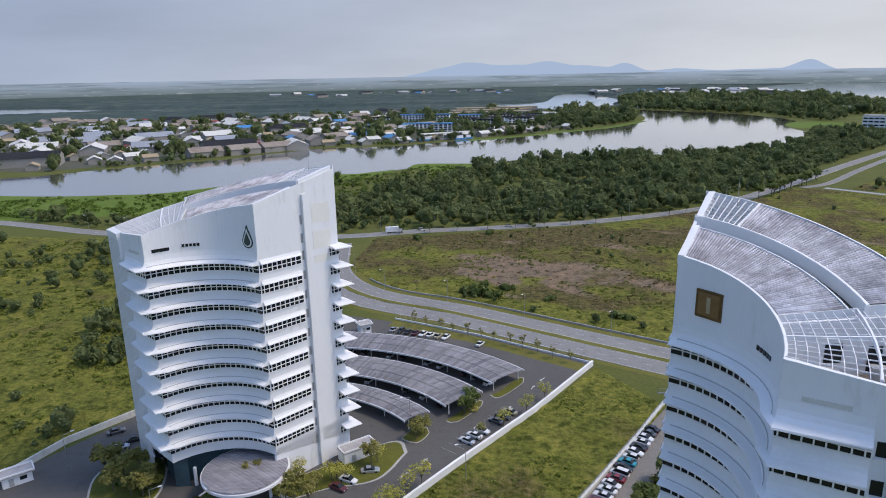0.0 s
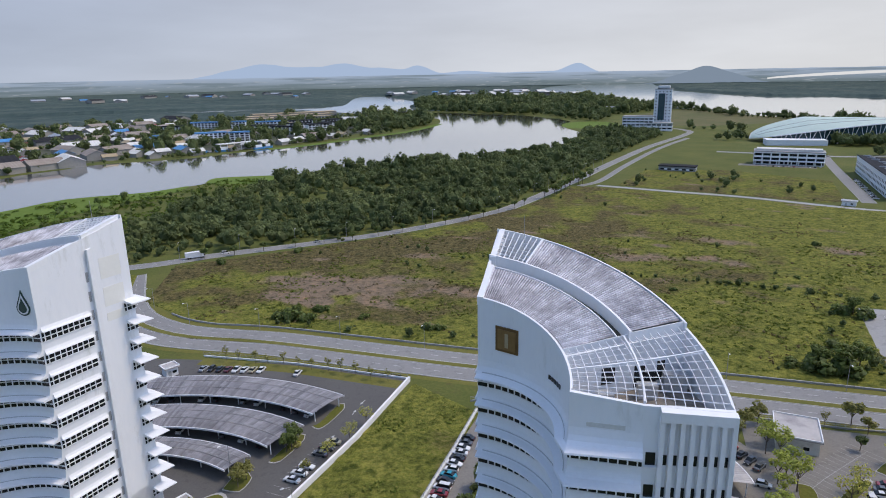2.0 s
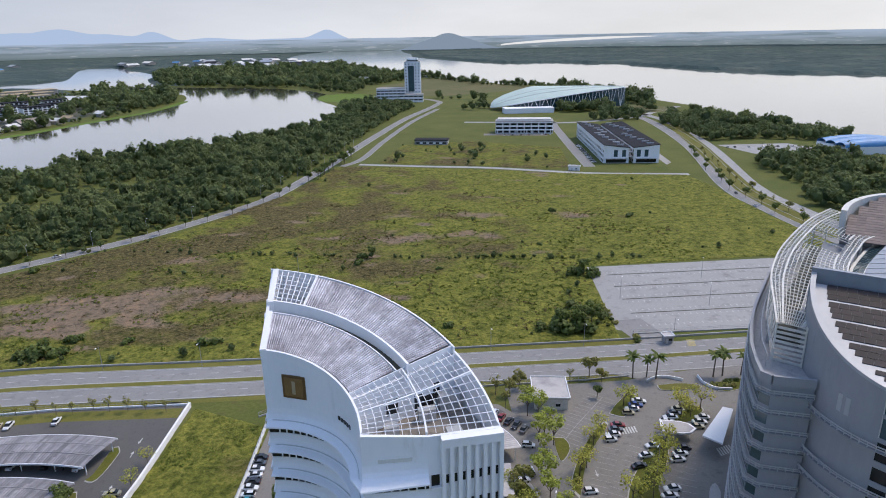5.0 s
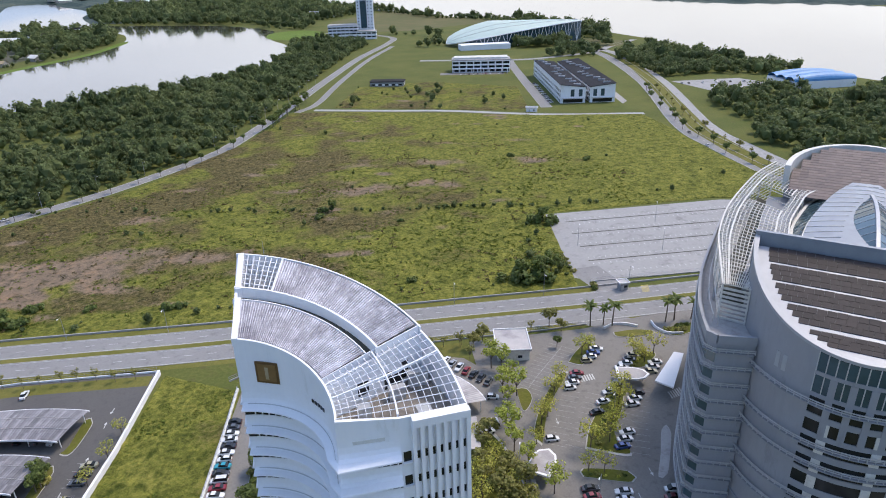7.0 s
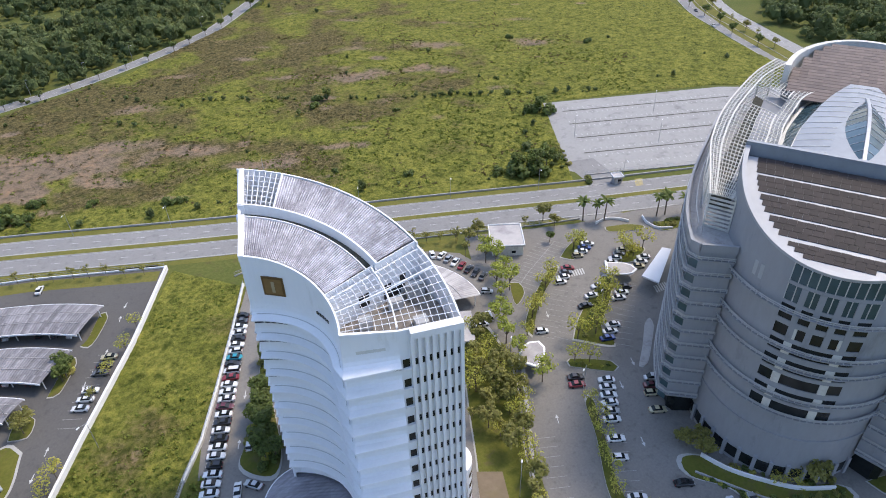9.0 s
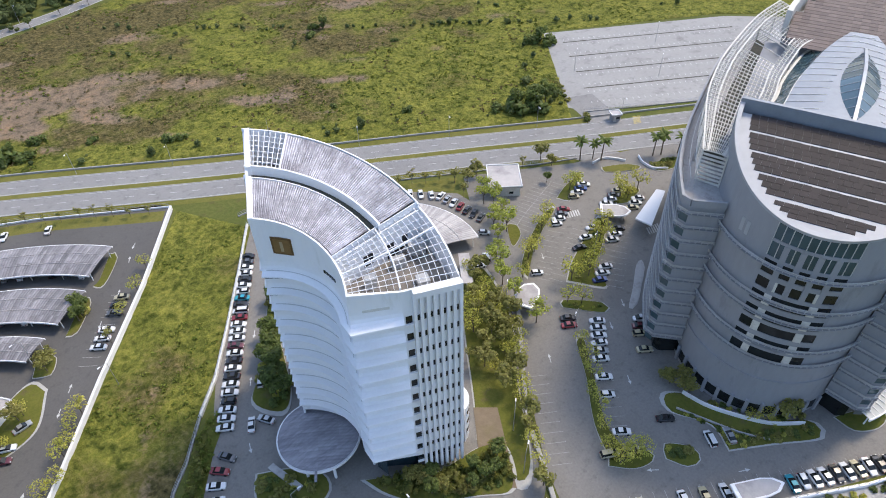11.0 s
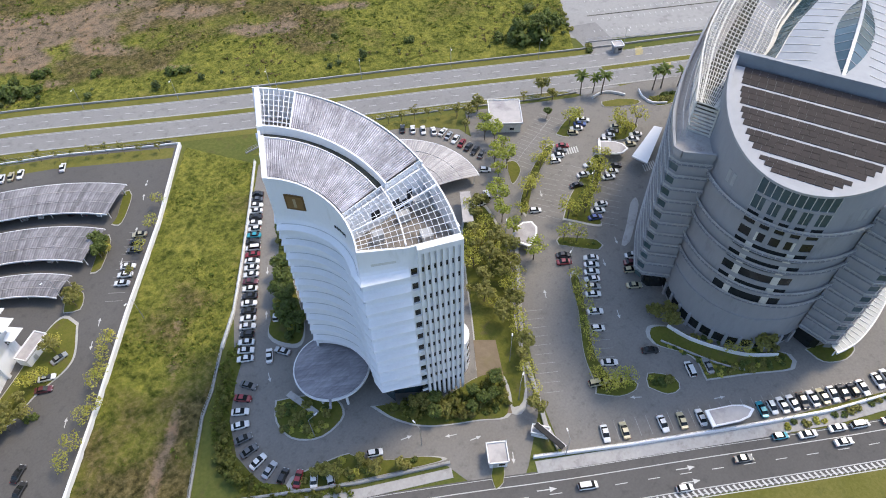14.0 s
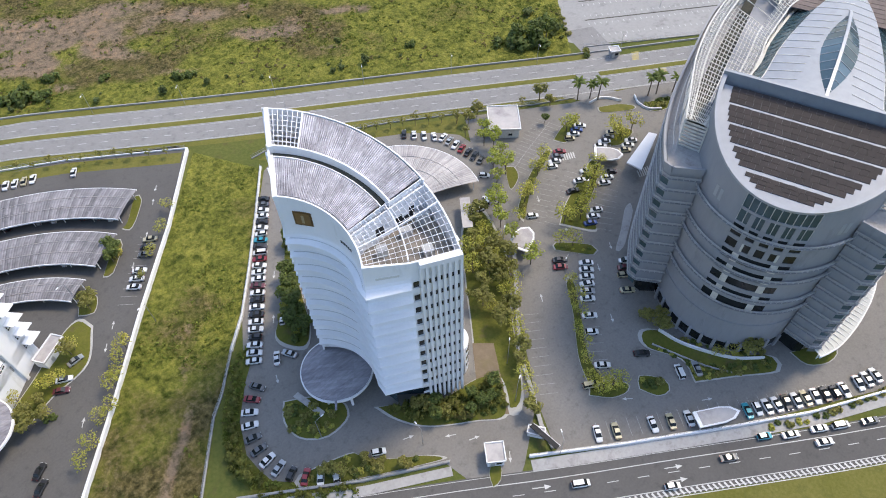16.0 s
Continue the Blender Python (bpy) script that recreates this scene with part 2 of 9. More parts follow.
CONCRETE = surface("concrete", (0.42, 0.41, 0.39), (0.33, 0.32, 0.31), 0.85, 1.4, 0.1, 0.15, stain=(0.22, 0.21, 0.20), amount=0.4)
KERB = surface("kerb_stone", (0.46, 0.45, 0.42), (0.36, 0.35, 0.33), 0.85, 2.0, 0.3, 0.1)
ASPHALT = surface("asphalt", (0.238, 0.224, 0.203), (0.178, 0.168, 0.152), 0.85, 1.8, 0.04, 0.12, stain=(0.135, 0.128, 0.118), amount=0.35, spec=0.25)
DARKASPHALT = surface("dark_road_asphalt", (0.122, 0.117, 0.110), (0.095, 0.091, 0.086), 0.85, 1.8, 0.04, 0.1, stain=(0.078, 0.076, 0.074), amount=0.35, spec=0.25)
ROADTOP = surface("road_asphalt", (0.27, 0.265, 0.255), (0.215, 0.21, 0.205), 0.85, 1.5, 0.03, 0.1, stain=(0.17, 0.167, 0.162), amount=0.4, spec=0.25)
OLDLOT = surface("bleached_asphalt", (0.33, 0.325, 0.31), (0.27, 0.265, 0.255), 0.85, 0.8, 0.03, 0.1, stain=(0.16, 0.157, 0.15), amount=0.35)
PAINT = surface("road_paint", (0.60, 0.60, 0.58), (0.45, 0.45, 0.43), 0.7, 3.0, 0.3, 0.0)
FADEDPAINT = surface("faded_bay_paint", (0.42, 0.415, 0.40), (0.30, 0.295, 0.285), 0.8, 1.5, 0.3, 0.0)
YELLOW = surface("yellow_road_paint", (0.52, 0.40, 0.10), (0.42, 0.34, 0.12), 0.7, 3.0, 0.3, 0.0)
GRASS = surface("grass", (0.075, 0.100, 0.025), (0.140, 0.140, 0.040), 0.9, 0.9, 0.03, 0.5, stain=(0.105, 0.090, 0.040), amount=0.3, spec=0.1)
LAWN = surface("rough_lawn", (0.080, 0.098, 0.018), (0.140, 0.136, 0.030), 0.9, 1.2, 0.05, 0.5, stain=(0.12, 0.095, 0.05), amount=0.35, spec=0.1)
DRYLAWN = surface("dry_verge", (0.120, 0.122, 0.026), (0.180, 0.165, 0.050), 0.9, 1.2, 0.06, 0.5, stain=(0.10, 0.11, 0.03), amount=0.4, spec=0.1)
MARSH = surface("marsh_grass", (0.10, 0.155, 0.025), (0.135, 0.19, 0.04), 0.9, 0.2, 0.01, 0.3, spec=0.1)
SOIL = surface("bare_earth", (0.22, 0.17, 0.115), (0.17, 0.13, 0.085), 0.95, 0.4, 0.05, 0.3, stain=(0.17, 0.14, 0.07), amount=0.3)
LEAF = surface("green_leaves", (0.095, 0.140, 0.028), (0.165, 0.205, 0.045), 0.65, 1.0, 0.05, 0.0, island=0.4, thin=0.45)
LEAF_YELLOW = surface("yellow_green_leaves", (0.40, 0.43, 0.07), (0.56, 0.50, 0.12), 0.65, 1.0, 0.05, 0.0, island=0.3, thin=0.5)
LEAF_BRIGHT = surface("fresh_green_leaves", (0.27, 0.33, 0.045), (0.41, 0.43, 0.075), 0.65, 1.0, 0.05, 0.0, island=0.35, thin=0.4)
LEAF_OLIVE = surface("olive_leaves", (0.175, 0.185, 0.036), (0.285, 0.255, 0.066), 0.65, 1.0, 0.05, 0.0, island=0.35, thin=0.35)
LEAF_WOODS = surface("woods_leaves", (0.078, 0.112, 0.042), (0.195, 0.228, 0.085), 0.7, 0.10, 0.012, 0.0, island=0.35, thin=0.45, stain=(0.21, 0.215, 0.07), amount=0.2, spec=0.2)
LEAF_HEDGE = surface("hedge_leaves", (0.085, 0.115, 0.026), (0.230, 0.215, 0.055), 0.7, 0.5, 0.12, 0.0, island=0.35, thin=0.4, stain=(0.14, 0.10, 0.045), amount=0.25, spec=0.2)
TUFT = surface("tall_grass", (0.105, 0.148, 0.027), (0.215, 0.232, 0.050), 0.8, 0.3, 0.05, 0.0, island=0.3, thin=0.35, spec=0.1)
MARSHLEAF = surface("marsh_leaves", (0.085, 0.135, 0.022), (0.150, 0.205, 0.038), 0.8, 0.2, 0.02, 0.0, island=0.3, thin=0.35, spec=0.1)
DRYTUFT = surface("dry_grass", (0.120, 0.098, 0.042), (0.205, 0.165, 0.080), 0.8, 0.3, 0.05, 0.0, island=0.3, thin=0.3, spec=0.1)
# Woodland green with the blue of distance haze mixed into the base colour.
CANOPY_FAR_HAZE = surface("far_woodland", (0.046, 0.070, 0.068), (0.078, 0.108, 0.096), 0.9, 0.03, 0.003, 0.3, stain=(0.115, 0.135, 0.115), amount=0.5, spec=0.03)
TOWNGROUND = surface("dusty_town_ground", (0.13, 0.125, 0.105), (0.085, 0.095, 0.06), 0.9, 0.08, 0.01, 0.0, stain=(0.07, 0.09, 0.045), amount=0.5, spec=0.1)
DRYFIELD = surface("dry_open_grass", (0.155, 0.135, 0.065), (0.105, 0.115, 0.045), 0.9, 0.05, 0.008, 0.1, spec=0.1)
BARK = surface("bark", (0.16, 0.13, 0.10), (0.10, 0.08, 0.06), 0.9, 5.0, 0.5, 0.3)
STEEL = surface("galvanised_steel", (0.42, 0.43, 0.44), (0.35, 0.36, 0.37), 0.45, 3.0, 0.2, 0.02, metal=0.6)
# Dark drains and gutters; also painted shade below the louvred crown.
DRAIN_SHADE = surface("dark_drain_strip", (0.045, 0.045, 0.035), (0.09, 0.085, 0.06), 0.9, 1.0, 0.1, 0.2)
BLACK = surface("black_rubber", (0.015, 0.015, 0.015), (0.03, 0.03, 0.03), 0.8, 3.0, 0.3, 0.0)
BRONZE = surface("bronze_plate", (0.20, 0.12, 0.05), (0.14, 0.08, 0.035), 0.45, 1.2, 0.3, 0.05, metal=0.4)
GREENSIGN = surface("dark_green_sign", (0.02, 0.05, 0.035), (0.03, 0.06, 0.045), 0.5, 2.0, 0.3, 0.0)
FROSTED = surface("frosted_glass", (0.62, 0.66, 0.66), (0.55, 0.60, 0.60), 0.3, 1.0, 0.2, 0.0, thin=0.5)
BLUEROOF = surface("blue_metal_roof", (0.05, 0.20, 0.42), (0.08, 0.27, 0.52), 0.5, 0.3, 0.05, 0.05)
DARKROOF = surface("dark_slate_roof", (0.024, 0.025, 0.028), (0.038, 0.039, 0.043), 0.9, 0.5, 0.05, 0.1, spec=0.1)
RUSTROOF = surface("rusty_roof", (0.24, 0.19, 0.15), (0.32, 0.28, 0.23), 0.7, 0.2, 0.03, 0.1, stain=(0.16, 0.10, 0.07), amount=0.4)
REDROOF = surface("dull_red_roof", (0.25, 0.045, 0.045), (0.30, 0.07, 0.06), 0.6, 0.2, 0.03, 0.1)
TANROOF = surface("tan_roof", (0.42, 0.33, 0.20), (0.35, 0.27, 0.16), 0.7, 0.2, 0.03, 0.1)
GREENSHELL = surface("pale_green_shell", (0.50, 0.60, 0.53), (0.43, 0.53, 0.46), 0.6, 0.1, 0.02, 0.02)


def water_material():
    m = bpy.data.materials.new("river_water")
    m.use_nodes = True
    n, l = m.node_tree.nodes, m.node_tree.links
    p = n["Principled BSDF"]
    p.inputs["Base Color"].default_value = (0.17, 0.167, 0.16, 1)
    p.inputs["Coat Weight"].default_value, p.inputs["Coat IOR"].default_value, p.inputs["Coat Roughness"].default_value = 1.0, 2.2, 0.07
    p.inputs["Roughness"].default_value, p.inputs["IOR"].default_value = 0.07, 2.1
    geo = n.new("ShaderNodeNewGeometry")
    t = n.new("ShaderNodeTexNoise")
    t.inputs["Scale"].default_value, t.inputs["Detail"].default_value = 0.25, 5
    l.new(geo.outputs["Position"], t.inputs["Vector"])
    b = n.new("ShaderNodeBump")
    b.inputs["Strength"].default_value, b.inputs["Distance"].default_value = 0.06, 0.4
    l.new(t.outputs["Fac"], b.inputs["Height"])
    l.new(b.outputs["Normal"], p.inputs["Normal"])
    return m


WATER = water_material()


def field_material():
    """Grass that thins to bare soil where the mesh's 'soil' value is high."""
    m = bpy.data.materials.new("rough_field")
    m.use_nodes = True
    n, l = m.node_tree.nodes, m.node_tree.links
    p = n["Principled BSDF"]
    p.inputs["Roughness"].default_value = 0.95
    p.inputs["Specular IOR Level"].default_value = 0.1
    geo = n.new("ShaderNodeNewGeometry")

    def nz(scale, detail=8.0):
        t = n.new("ShaderNodeTexNoise")
        t.inputs["Scale"].default_value, t.inputs["Detail"].default_value, t.inputs["Roughness"].default_value = scale, detail, 0.65
        l.new(geo.outputs["Position"], t.inputs["Vector"])
        return t.outputs["Fac"]

    def ramp(fac, stops):
        r = n.new("ShaderNodeValToRGB")
        while len(r.color_ramp.elements) < len(stops):
            r.color_ramp.elements.new(0.5)
        for e, (pos, c) in zip(r.color_ramp.elements, stops):
            e.position, e.color = pos, (*c, 1)
        l.new(fac, r.inputs["Fac"])
        return r.outputs["Color"]

    def maths(op, a, b):
        x = n.new("ShaderNodeMath")
        x.operation = op
        for i, q in enumerate((a, b)):
            if isinstance(q, float):
                x.inputs[i].default_value = q
            else:
                l.new(q, x.inputs[i])
        return x.outputs[0]

    def mix(fac, c1, c2):
        x = n.new("ShaderNodeMix")
        x.data_type = "RGBA"
        l.new(fac, x.inputs["Factor"])
        socks = [q for q in x.inputs if q.type == "RGBA"]
        l.new(c1, socks[0])
        l.new(c2, socks[1])
        return [q for q in x.outputs if q.type == "RGBA"][0]
    dry = n.new("ShaderNodeAttribute")
    dry.attribute_name = "dry"
    soil = n.new("ShaderNodeAttribute")
    soil.attribute_name = "soil"
    fine, mid, tuft = nz(0.75, 10.0), nz(0.10), nz(0.28, 4.0)
    green = ramp(maths("ADD", maths("MULTIPLY", fine, 0.6), maths("MULTIPLY", mid, 0.4)), [(0.32, (0.042, 0.055, 0.013)), (0.47, (0.130, 0.140, 0.027)), (0.64, (0.255, 0.240, 0.055))])
    brown = ramp(fine, [(0.32, (0.032, 0.029, 0.011)), (0.48, (0.098, 0.082, 0.032)), (0.66, (0.185, 0.150, 0.070))])
    earth = ramp(maths("ADD", maths("MULTIPLY", fine, 0.4), maths("MULTIPLY", mid, 0.6)), [(0.35, (0.155, 0.122, 0.088)), (0.52, (0.225, 0.168, 0.118)), (0.66, (0.285, 0.180, 0.108))])
    d = maths("MULTIPLY", maths("SUBTRACT", maths("ADD", maths("ADD", maths("MULTIPLY", dry.outputs["Fac"], 0.85), maths("MULTIPLY", fine, 0.9)), maths("MULTIPLY", mid, 0.9)), 1.08), 2.4)
    s = maths("MULTIPLY", maths("SUBTRACT", maths("ADD", soil.outputs["Fac"], maths("MULTIPLY", fine, 0.9)), 0.74), 3.0)
    clamp = lambda x: maths("MINIMUM", maths("MAXIMUM", x, 0.0), 1.0)
    col = mix(clamp(s), mix(clamp(d), green, brown), earth)
    dark = ramp(tuft, [(0.34, (0.42, 0.50, 0.40)), (0.48, (0.95, 0.95, 0.95)), (0.68, (1.25, 1.22, 1.1))])
    mul = n.new("ShaderNodeMix")
    mul.data_type, mul.blend_type = "RGBA", "MULTIPLY"
    mul.inputs["Factor"].default_value = 1.0
    socks = [q for q in mul.inputs if q.type == "RGBA"]
    l.new(col, socks[0])
    l.new(dark, socks[1])
    l.new([q for q in mul.outputs if q.type == "RGBA"][0], p.inputs["Base Color"])
    b = n.new("ShaderNodeBump")
    b.inputs["Strength"].default_value, b.inputs["Distance"].default_value = 1.0, 0.9
    l.new(fine, b.inputs["Height"])
    l.new(b.outputs["Normal"], p.inputs["Normal"])
    return m


FIELD = field_material()

# ---- ground, water, fields ----
ground = MB()
ring = [arc(0, 0, r, 0, 360, 96)[:-1] for r in (1, 900, 2500, 4930)]
for r in ring:
    ground.v.extend([(p[0], p[1], 0.0) for p in r])
ground.f.append(tuple(range(96)))
for k in range(3):
    ground.f.extend([(k * 96 + i, (k + 1) * 96 + i, (k + 1) * 96 + (i + 1) % 96, k * 96 + (i + 1) % 96) for i in range(96)])
single("ground", ground, GRASS, "flat grassy lowland reaching to the horizon", "ground", kind="structure")
plain = MB()
for r in (1750, 4925):
    plain.v.extend([(p[0], p[1], 0.06) for p in arc(0, 0, r, 0, 360, 120)[:-1]])
plain.f = [(i, 120 + i, 120 + (i + 1) % 120, (i + 1) % 120) for i in range(120)]
single("far_plain", plain, CANOPY_FAR_HAZE, "flat green plain towards the horizon, tinted with haze blue", "ground", kind="structure")

RIVER_S = [(-900, 640), (-560, 560), (-368, 514), (-276, 511), (-233, 518), (-182, 567), (-154, 600), (-91, 610), (-60, 632), (-46, 645), (-44, 664), (-31, 674), (14, 669), (43, 667), (92, 698), (161, 704), (239, 710), (288, 731), (346, 766), (391, 792), (437, 850), (470, 885), (508, 960), (525, 1040), (565, 1120), (600, 1170)]
RIVER_N = [(612, 1244), (590, 1390), (515, 1520), (432, 1640), (432, 1780), (474, 2000), (555, 2260), (575, 2740), (610, 2910), (528, 3000), (440, 2850), (310, 2240), (265, 2120), (199, 2085), (101, 2081), (-69, 2110), (-400, 2040), (-700, 2016), (-905, 2088), (-1104, 2123), (-1527, 2348), (-1800, 2250), (-1250, 1919), (-1042, 1990), (-700, 1930), (-300, 1950), (100, 1960), (215, 1800), (275, 1650), (335, 1560), (380, 1450), (392, 1385), (350, 1242), (262, 1115), (165, 1035), (78, 962), (20, 929), (-78, 860), (-152, 848), (-191, 836), (-202, 813), (-240, 780), (-262, 742), (-301, 722), (-337, 690), (-379, 664), (-441, 617), (-600, 660), (-900, 740)]
EAST_W = [(980, -900), (860, -300), (760, 0), (715, 180), (776, 345), (815, 470), (890, 555), (930, 660), (1035, 830), (1050, 985), (1000, 1110), (1040, 1290), (1060, 1460), (1075, 1680), (1250, 2250), (1330, 2600), (1383, 3027), (1700, 3670), (2220, 4300)]
EAST_E = [(2680, 4040), (2350, 3500), (2184, 3185), (1906, 2754), (1750, 2290), (1650, 1860), (1800, 1690), (1830, 1470), (1705, 1170), (1610, 870), (1680, 600), (1600, 300), (1700, -100), (1950, -900)]
river_line = smooth_line(RIVER_S, 25) + smooth_line(RIVER_N, 25)
wide_line = smooth_line(EAST_W, 60) + smooth_line(EAST_E, 60)
single("river", MB().sheet(river_line, 0.10), WATER, "calm grey-brown river mirroring the hazy sky", "river", kind="structure")
single("wide_river", MB().sheet(wide_line, 0.10), WATER, "broad pale river reflecting the bright sky", "river", kind="structure")

# marsh grass between the woods and the water
marsh = MB().sheet(smooth_line([(-700, 580), (-368, 517), (-276, 514), (-233, 522), (-182, 570), (-154, 603), (-91, 613), (-60, 636), (-70, 600), (-110, 560), (-160, 480), (-230, 430), (-400, 420), (-700, 470)], 20), 0.13)
marsh.sheet(smooth_line([(-46, 645), (-44, 667), (-31, 678), (14, 673), (46, 671), (92, 702), (150, 706), (120, 680), (60, 640), (0, 620)], 10), 0.13)
marsh.sheet(smooth_line([(545, 1010), (530, 1060), (575, 1140), (640, 1150), (650, 1080), (600, 1000)], 15), 0.16)
marsh.sheet(smooth_line([(20, 933), (78, 966), (165, 1040), (262, 1120), (345, 1240), (352, 1225), (262, 1098), (165, 1018), (78, 945), (20, 914)], 15), 0.13)
single("marsh", marsh, MARSH, "bright green marsh grass on the river bank", "marsh", kind="structure")
single("town_ground", MB().sheet([(-900, 760), (-600, 700), (-441, 660), (-379, 700), (-301, 760), (-240, 830), (-150, 900), (20, 980), (150, 1080), (230, 1180), (300, 1330), (250, 1560), (0, 1720), (-500, 1720), (-1100, 1500)], 0.09), TOWNGROUND, "dusty built-up ground of the riverside town", "ground", kind="structure")
single("dry_field", MB().sheet([(690, 1010), (760, 960), (1000, 960), (990, 1110), (1030, 1290), (1045, 1400), (900, 1330), (780, 1260), (700, 1150)], 0.05), DRYFIELD, "dry open grassland behind the hotel", "field", kind="structure")


def field(name, x0, x1, y0, y1, inside, patches, dryness, step, label, z=0.02):
    """A rough field as a fine grid; patches: bare soil as (x, y, rx, ry, turn, strength)."""
    nx, ny = int((x1 - x0) / step) + 1, int((y1 - y0) / step) + 1
    idx, vs, soil, dry = {}, [], [], []
    held = {(i, j) for j in range(-1, ny + 1) for i in range(-1, nx + 1) if inside(x0 + i * step, y0 + j * step)}
    for j in range(-1, ny + 1):
        for i in range(-1, nx + 1):
            x, y = x0 + i * step, y0 + j * step
            edge = (i, j) not in held
            if edge:
                if not any((i + a, j + b) in held for a in (-1, 0, 1) for b in (-1, 0, 1)):
                    continue
                x, y = onto_edge(inside.poly, x, y)
            q = Vector((x, y, 0))
            n1, n2 = noise.noise(q * 0.11), noise.noise(q * 0.03 + Vector((7, 3, 1))) + 0.5 * noise.noise(q * 0.06)
            s = 0.0
            for px, py, rx, ry, turn, k in patches:
                c, sn = math.cos(radians(turn)), math.sin(radians(turn))
                u, w = (x - px) * c + (y - py) * sn, -(x - px) * sn + (y - py) * c
                s = max(s, k * max(0.0, 1.35 - math.hypot(u / rx, w / ry) + 0.5 * n1))
            idx[i, j] = len(vs)
            h = 0.25 + 0.30 * abs(noise.noise(q * 0.45)) + 0.25 * n1
            vs.append((x, y, z + (0.0 if edge else max(0.0, h) * (1 - min(1, s)))))
            soil.append(min(1.0, s) * 0.8)
            dry.append(min(1.0, max(0.0, dryness(x, y) + 0.75 * n2 + 0.45 * n1)))
    fs = [(idx[i, j], idx[i + 1, j], idx[i + 1, j + 1], idx[i, j + 1]) for (i, j) in idx if (i + 1, j) in idx and (i, j + 1) in idx and (i + 1, j + 1) in idx]
    me = bpy.data.meshes.new(name)
    me.from_pydata(vs, [], fs)
    for key, vals in (("soil", soil), ("dry", dry)):
        at = me.attributes.new(key, "FLOAT", "POINT")
        at.data.foreach_set("value", vals)
    me.materials.append(FIELD)
    me.update()
    return tagged(new(name, me), label, "field", kind="structure")


def within(poly):
    def test(x, y):
        k, n = False, len(poly)
        for i in range(n):
            (ax, ay), (bx, by) = poly[i], poly[i - 1]
            if (ay > y) != (by > y) and x < (bx - ax) * (y - ay) / (by - ay) + ax:
                k = not k
        return k
    test.poly = poly
    return test


def onto_edge(poly, x, y):
    """The nearest point to (x, y) on the outline."""
    p, best = Vector((x, y)), None
    for i in range(len(poly)):
        a, b = Vector(poly[i - 1]), Vector(poly[i])
        d = b - a
        k = max(0.0, min(1.0, (p - a).dot(d) / max(1e-9, d.dot(d))))
        q = a + d * k
        if best is None or (q - p).length < best[0]:
            best = ((q - p).length, q.x, q.y)
    return best[1], best[2]


DUAL = [(-66, 345), (-60, 300), (-49, 272), (-30, 252), (0, 236), (62, 194.5), (131, 151), (176, 122), (217, 97), (290, 52), (380, -4)]
wall_side = [p for p in offset(smooth_line(DUAL, 6), 12.75) if -34 < p[0] < 184]
BIG = wall_side + [(188, 139), (234, 194), (312, 148), (347, 112), (364, 140), (388, 184), (436, 252), (455, 285), (400, 340), (354, 400), (288, 482), (262, 500), (190, 436), (100, 386), (40, 372), (-45, 356), (-52, 300)]
spots = random.Random(44)
SMALL = [(spots.uniform(110, 390), spots.uniform(215, 440), spots.uniform(5, 13), spots.uniform(3, 6), spots.uniform(-60, -20), spots.uniform(0.45, 0.85)) for _ in range(34)]
SMALL += [(spots.uniform(-20, 110), spots.uniform(250, 350), spots.uniform(4, 10), spots.uniform(2, 5), spots.uniform(-60, -20), spots.uniform(0.4, 0.8)) for _ in range(16)]
field("open_field", -60, 460, 130, 510, within(BIG),
      SMALL + [(30, 296, 36, 15, -38, 1.5), (48, 285, 22, 12, -40, 1.2), (14, 282, 22, 8, -38, 1.5), (48, 262, 16, 6, -40, 0.9), (82, 268, 26, 7, -38, 0.9), (104, 230, 20, 6, -35, 0.9), (132, 225, 10, 4, -30, 0.8), (62, 232, 10, 3, -35, 0.7), (116, 204, 9, 3, -35, 0.6), (62, 292, 20, 10, -35, 0.9), (85, 330, 18, 7, -40, 0.7), (40, 268, 14, 5, -35, 0.5),
       (190, 290, 26, 12, -20, 0.8), (225, 270, 20, 9, -45, 0.8), (255, 300, 30, 9, -50, 0.7), (300, 260, 18, 10, -50, 0.8), (215, 330, 16, 8, -40, 0.6), (330, 300, 16, 6, -45, 0.6),
       (250, 380, 24, 6, -50, 0.5), (150, 235, 10, 4, -35, 0.6), (180, 250, 16, 6, -40, 0.4), (290, 330, 26, 5, -50, 0.5), (120, 360, 16, 6, -30, 0.6)],
      lambda x, y: 0.62 - 0.0045 * max(0, x - 60) + (0.25 if y > 330 else 0) + (0.35 if x > 140 and y > 235 else 0) - 0.9 * max(0.0, 1 - abs((x - 0) * 0.523 + (y - 254) * 0.852) / 26), 2.0, "wide rough field with patches of bare earth")
field("strip_field", -40, 62, 60, 190, within([(43.5, 185), (57, 161), (46, 145), (21, 114), (0, 91), (-12, 75), (-22, 62), (-55, 68), (-31, 95), (0, 132)]),
      [(-8, 92, 2.2, 9, -38, 0.8), (-14, 86, 2, 9, -38, 0.85), (-19, 80, 2.5, 8, -38, 0.7), (0, 108, 3, 6, -38, 0.45), (8, 120, 2, 5, -38, 0.4)],
      lambda x, y: -0.38 + 0.0125 * (170 - y), 1.0, "narrow overgrown lot between two walls")
field("west_field", -330, -40, 90, 370, within([(-92, 160), (-107, 132), (-115, 92), (-320, 92), (-320, 380), (-215, 366), (-100, 352), (-62, 345), (-60, 300), (-68, 250), (-80, 200)]),
      [(-150, 300, 12, 5, 10, 0.6), (-175, 215, 14, 4, 20, 0.5)], lambda x, y: -0.30 + (0.2 if y > 200 else 0), 2.5, "overgrown green field west of the towers")
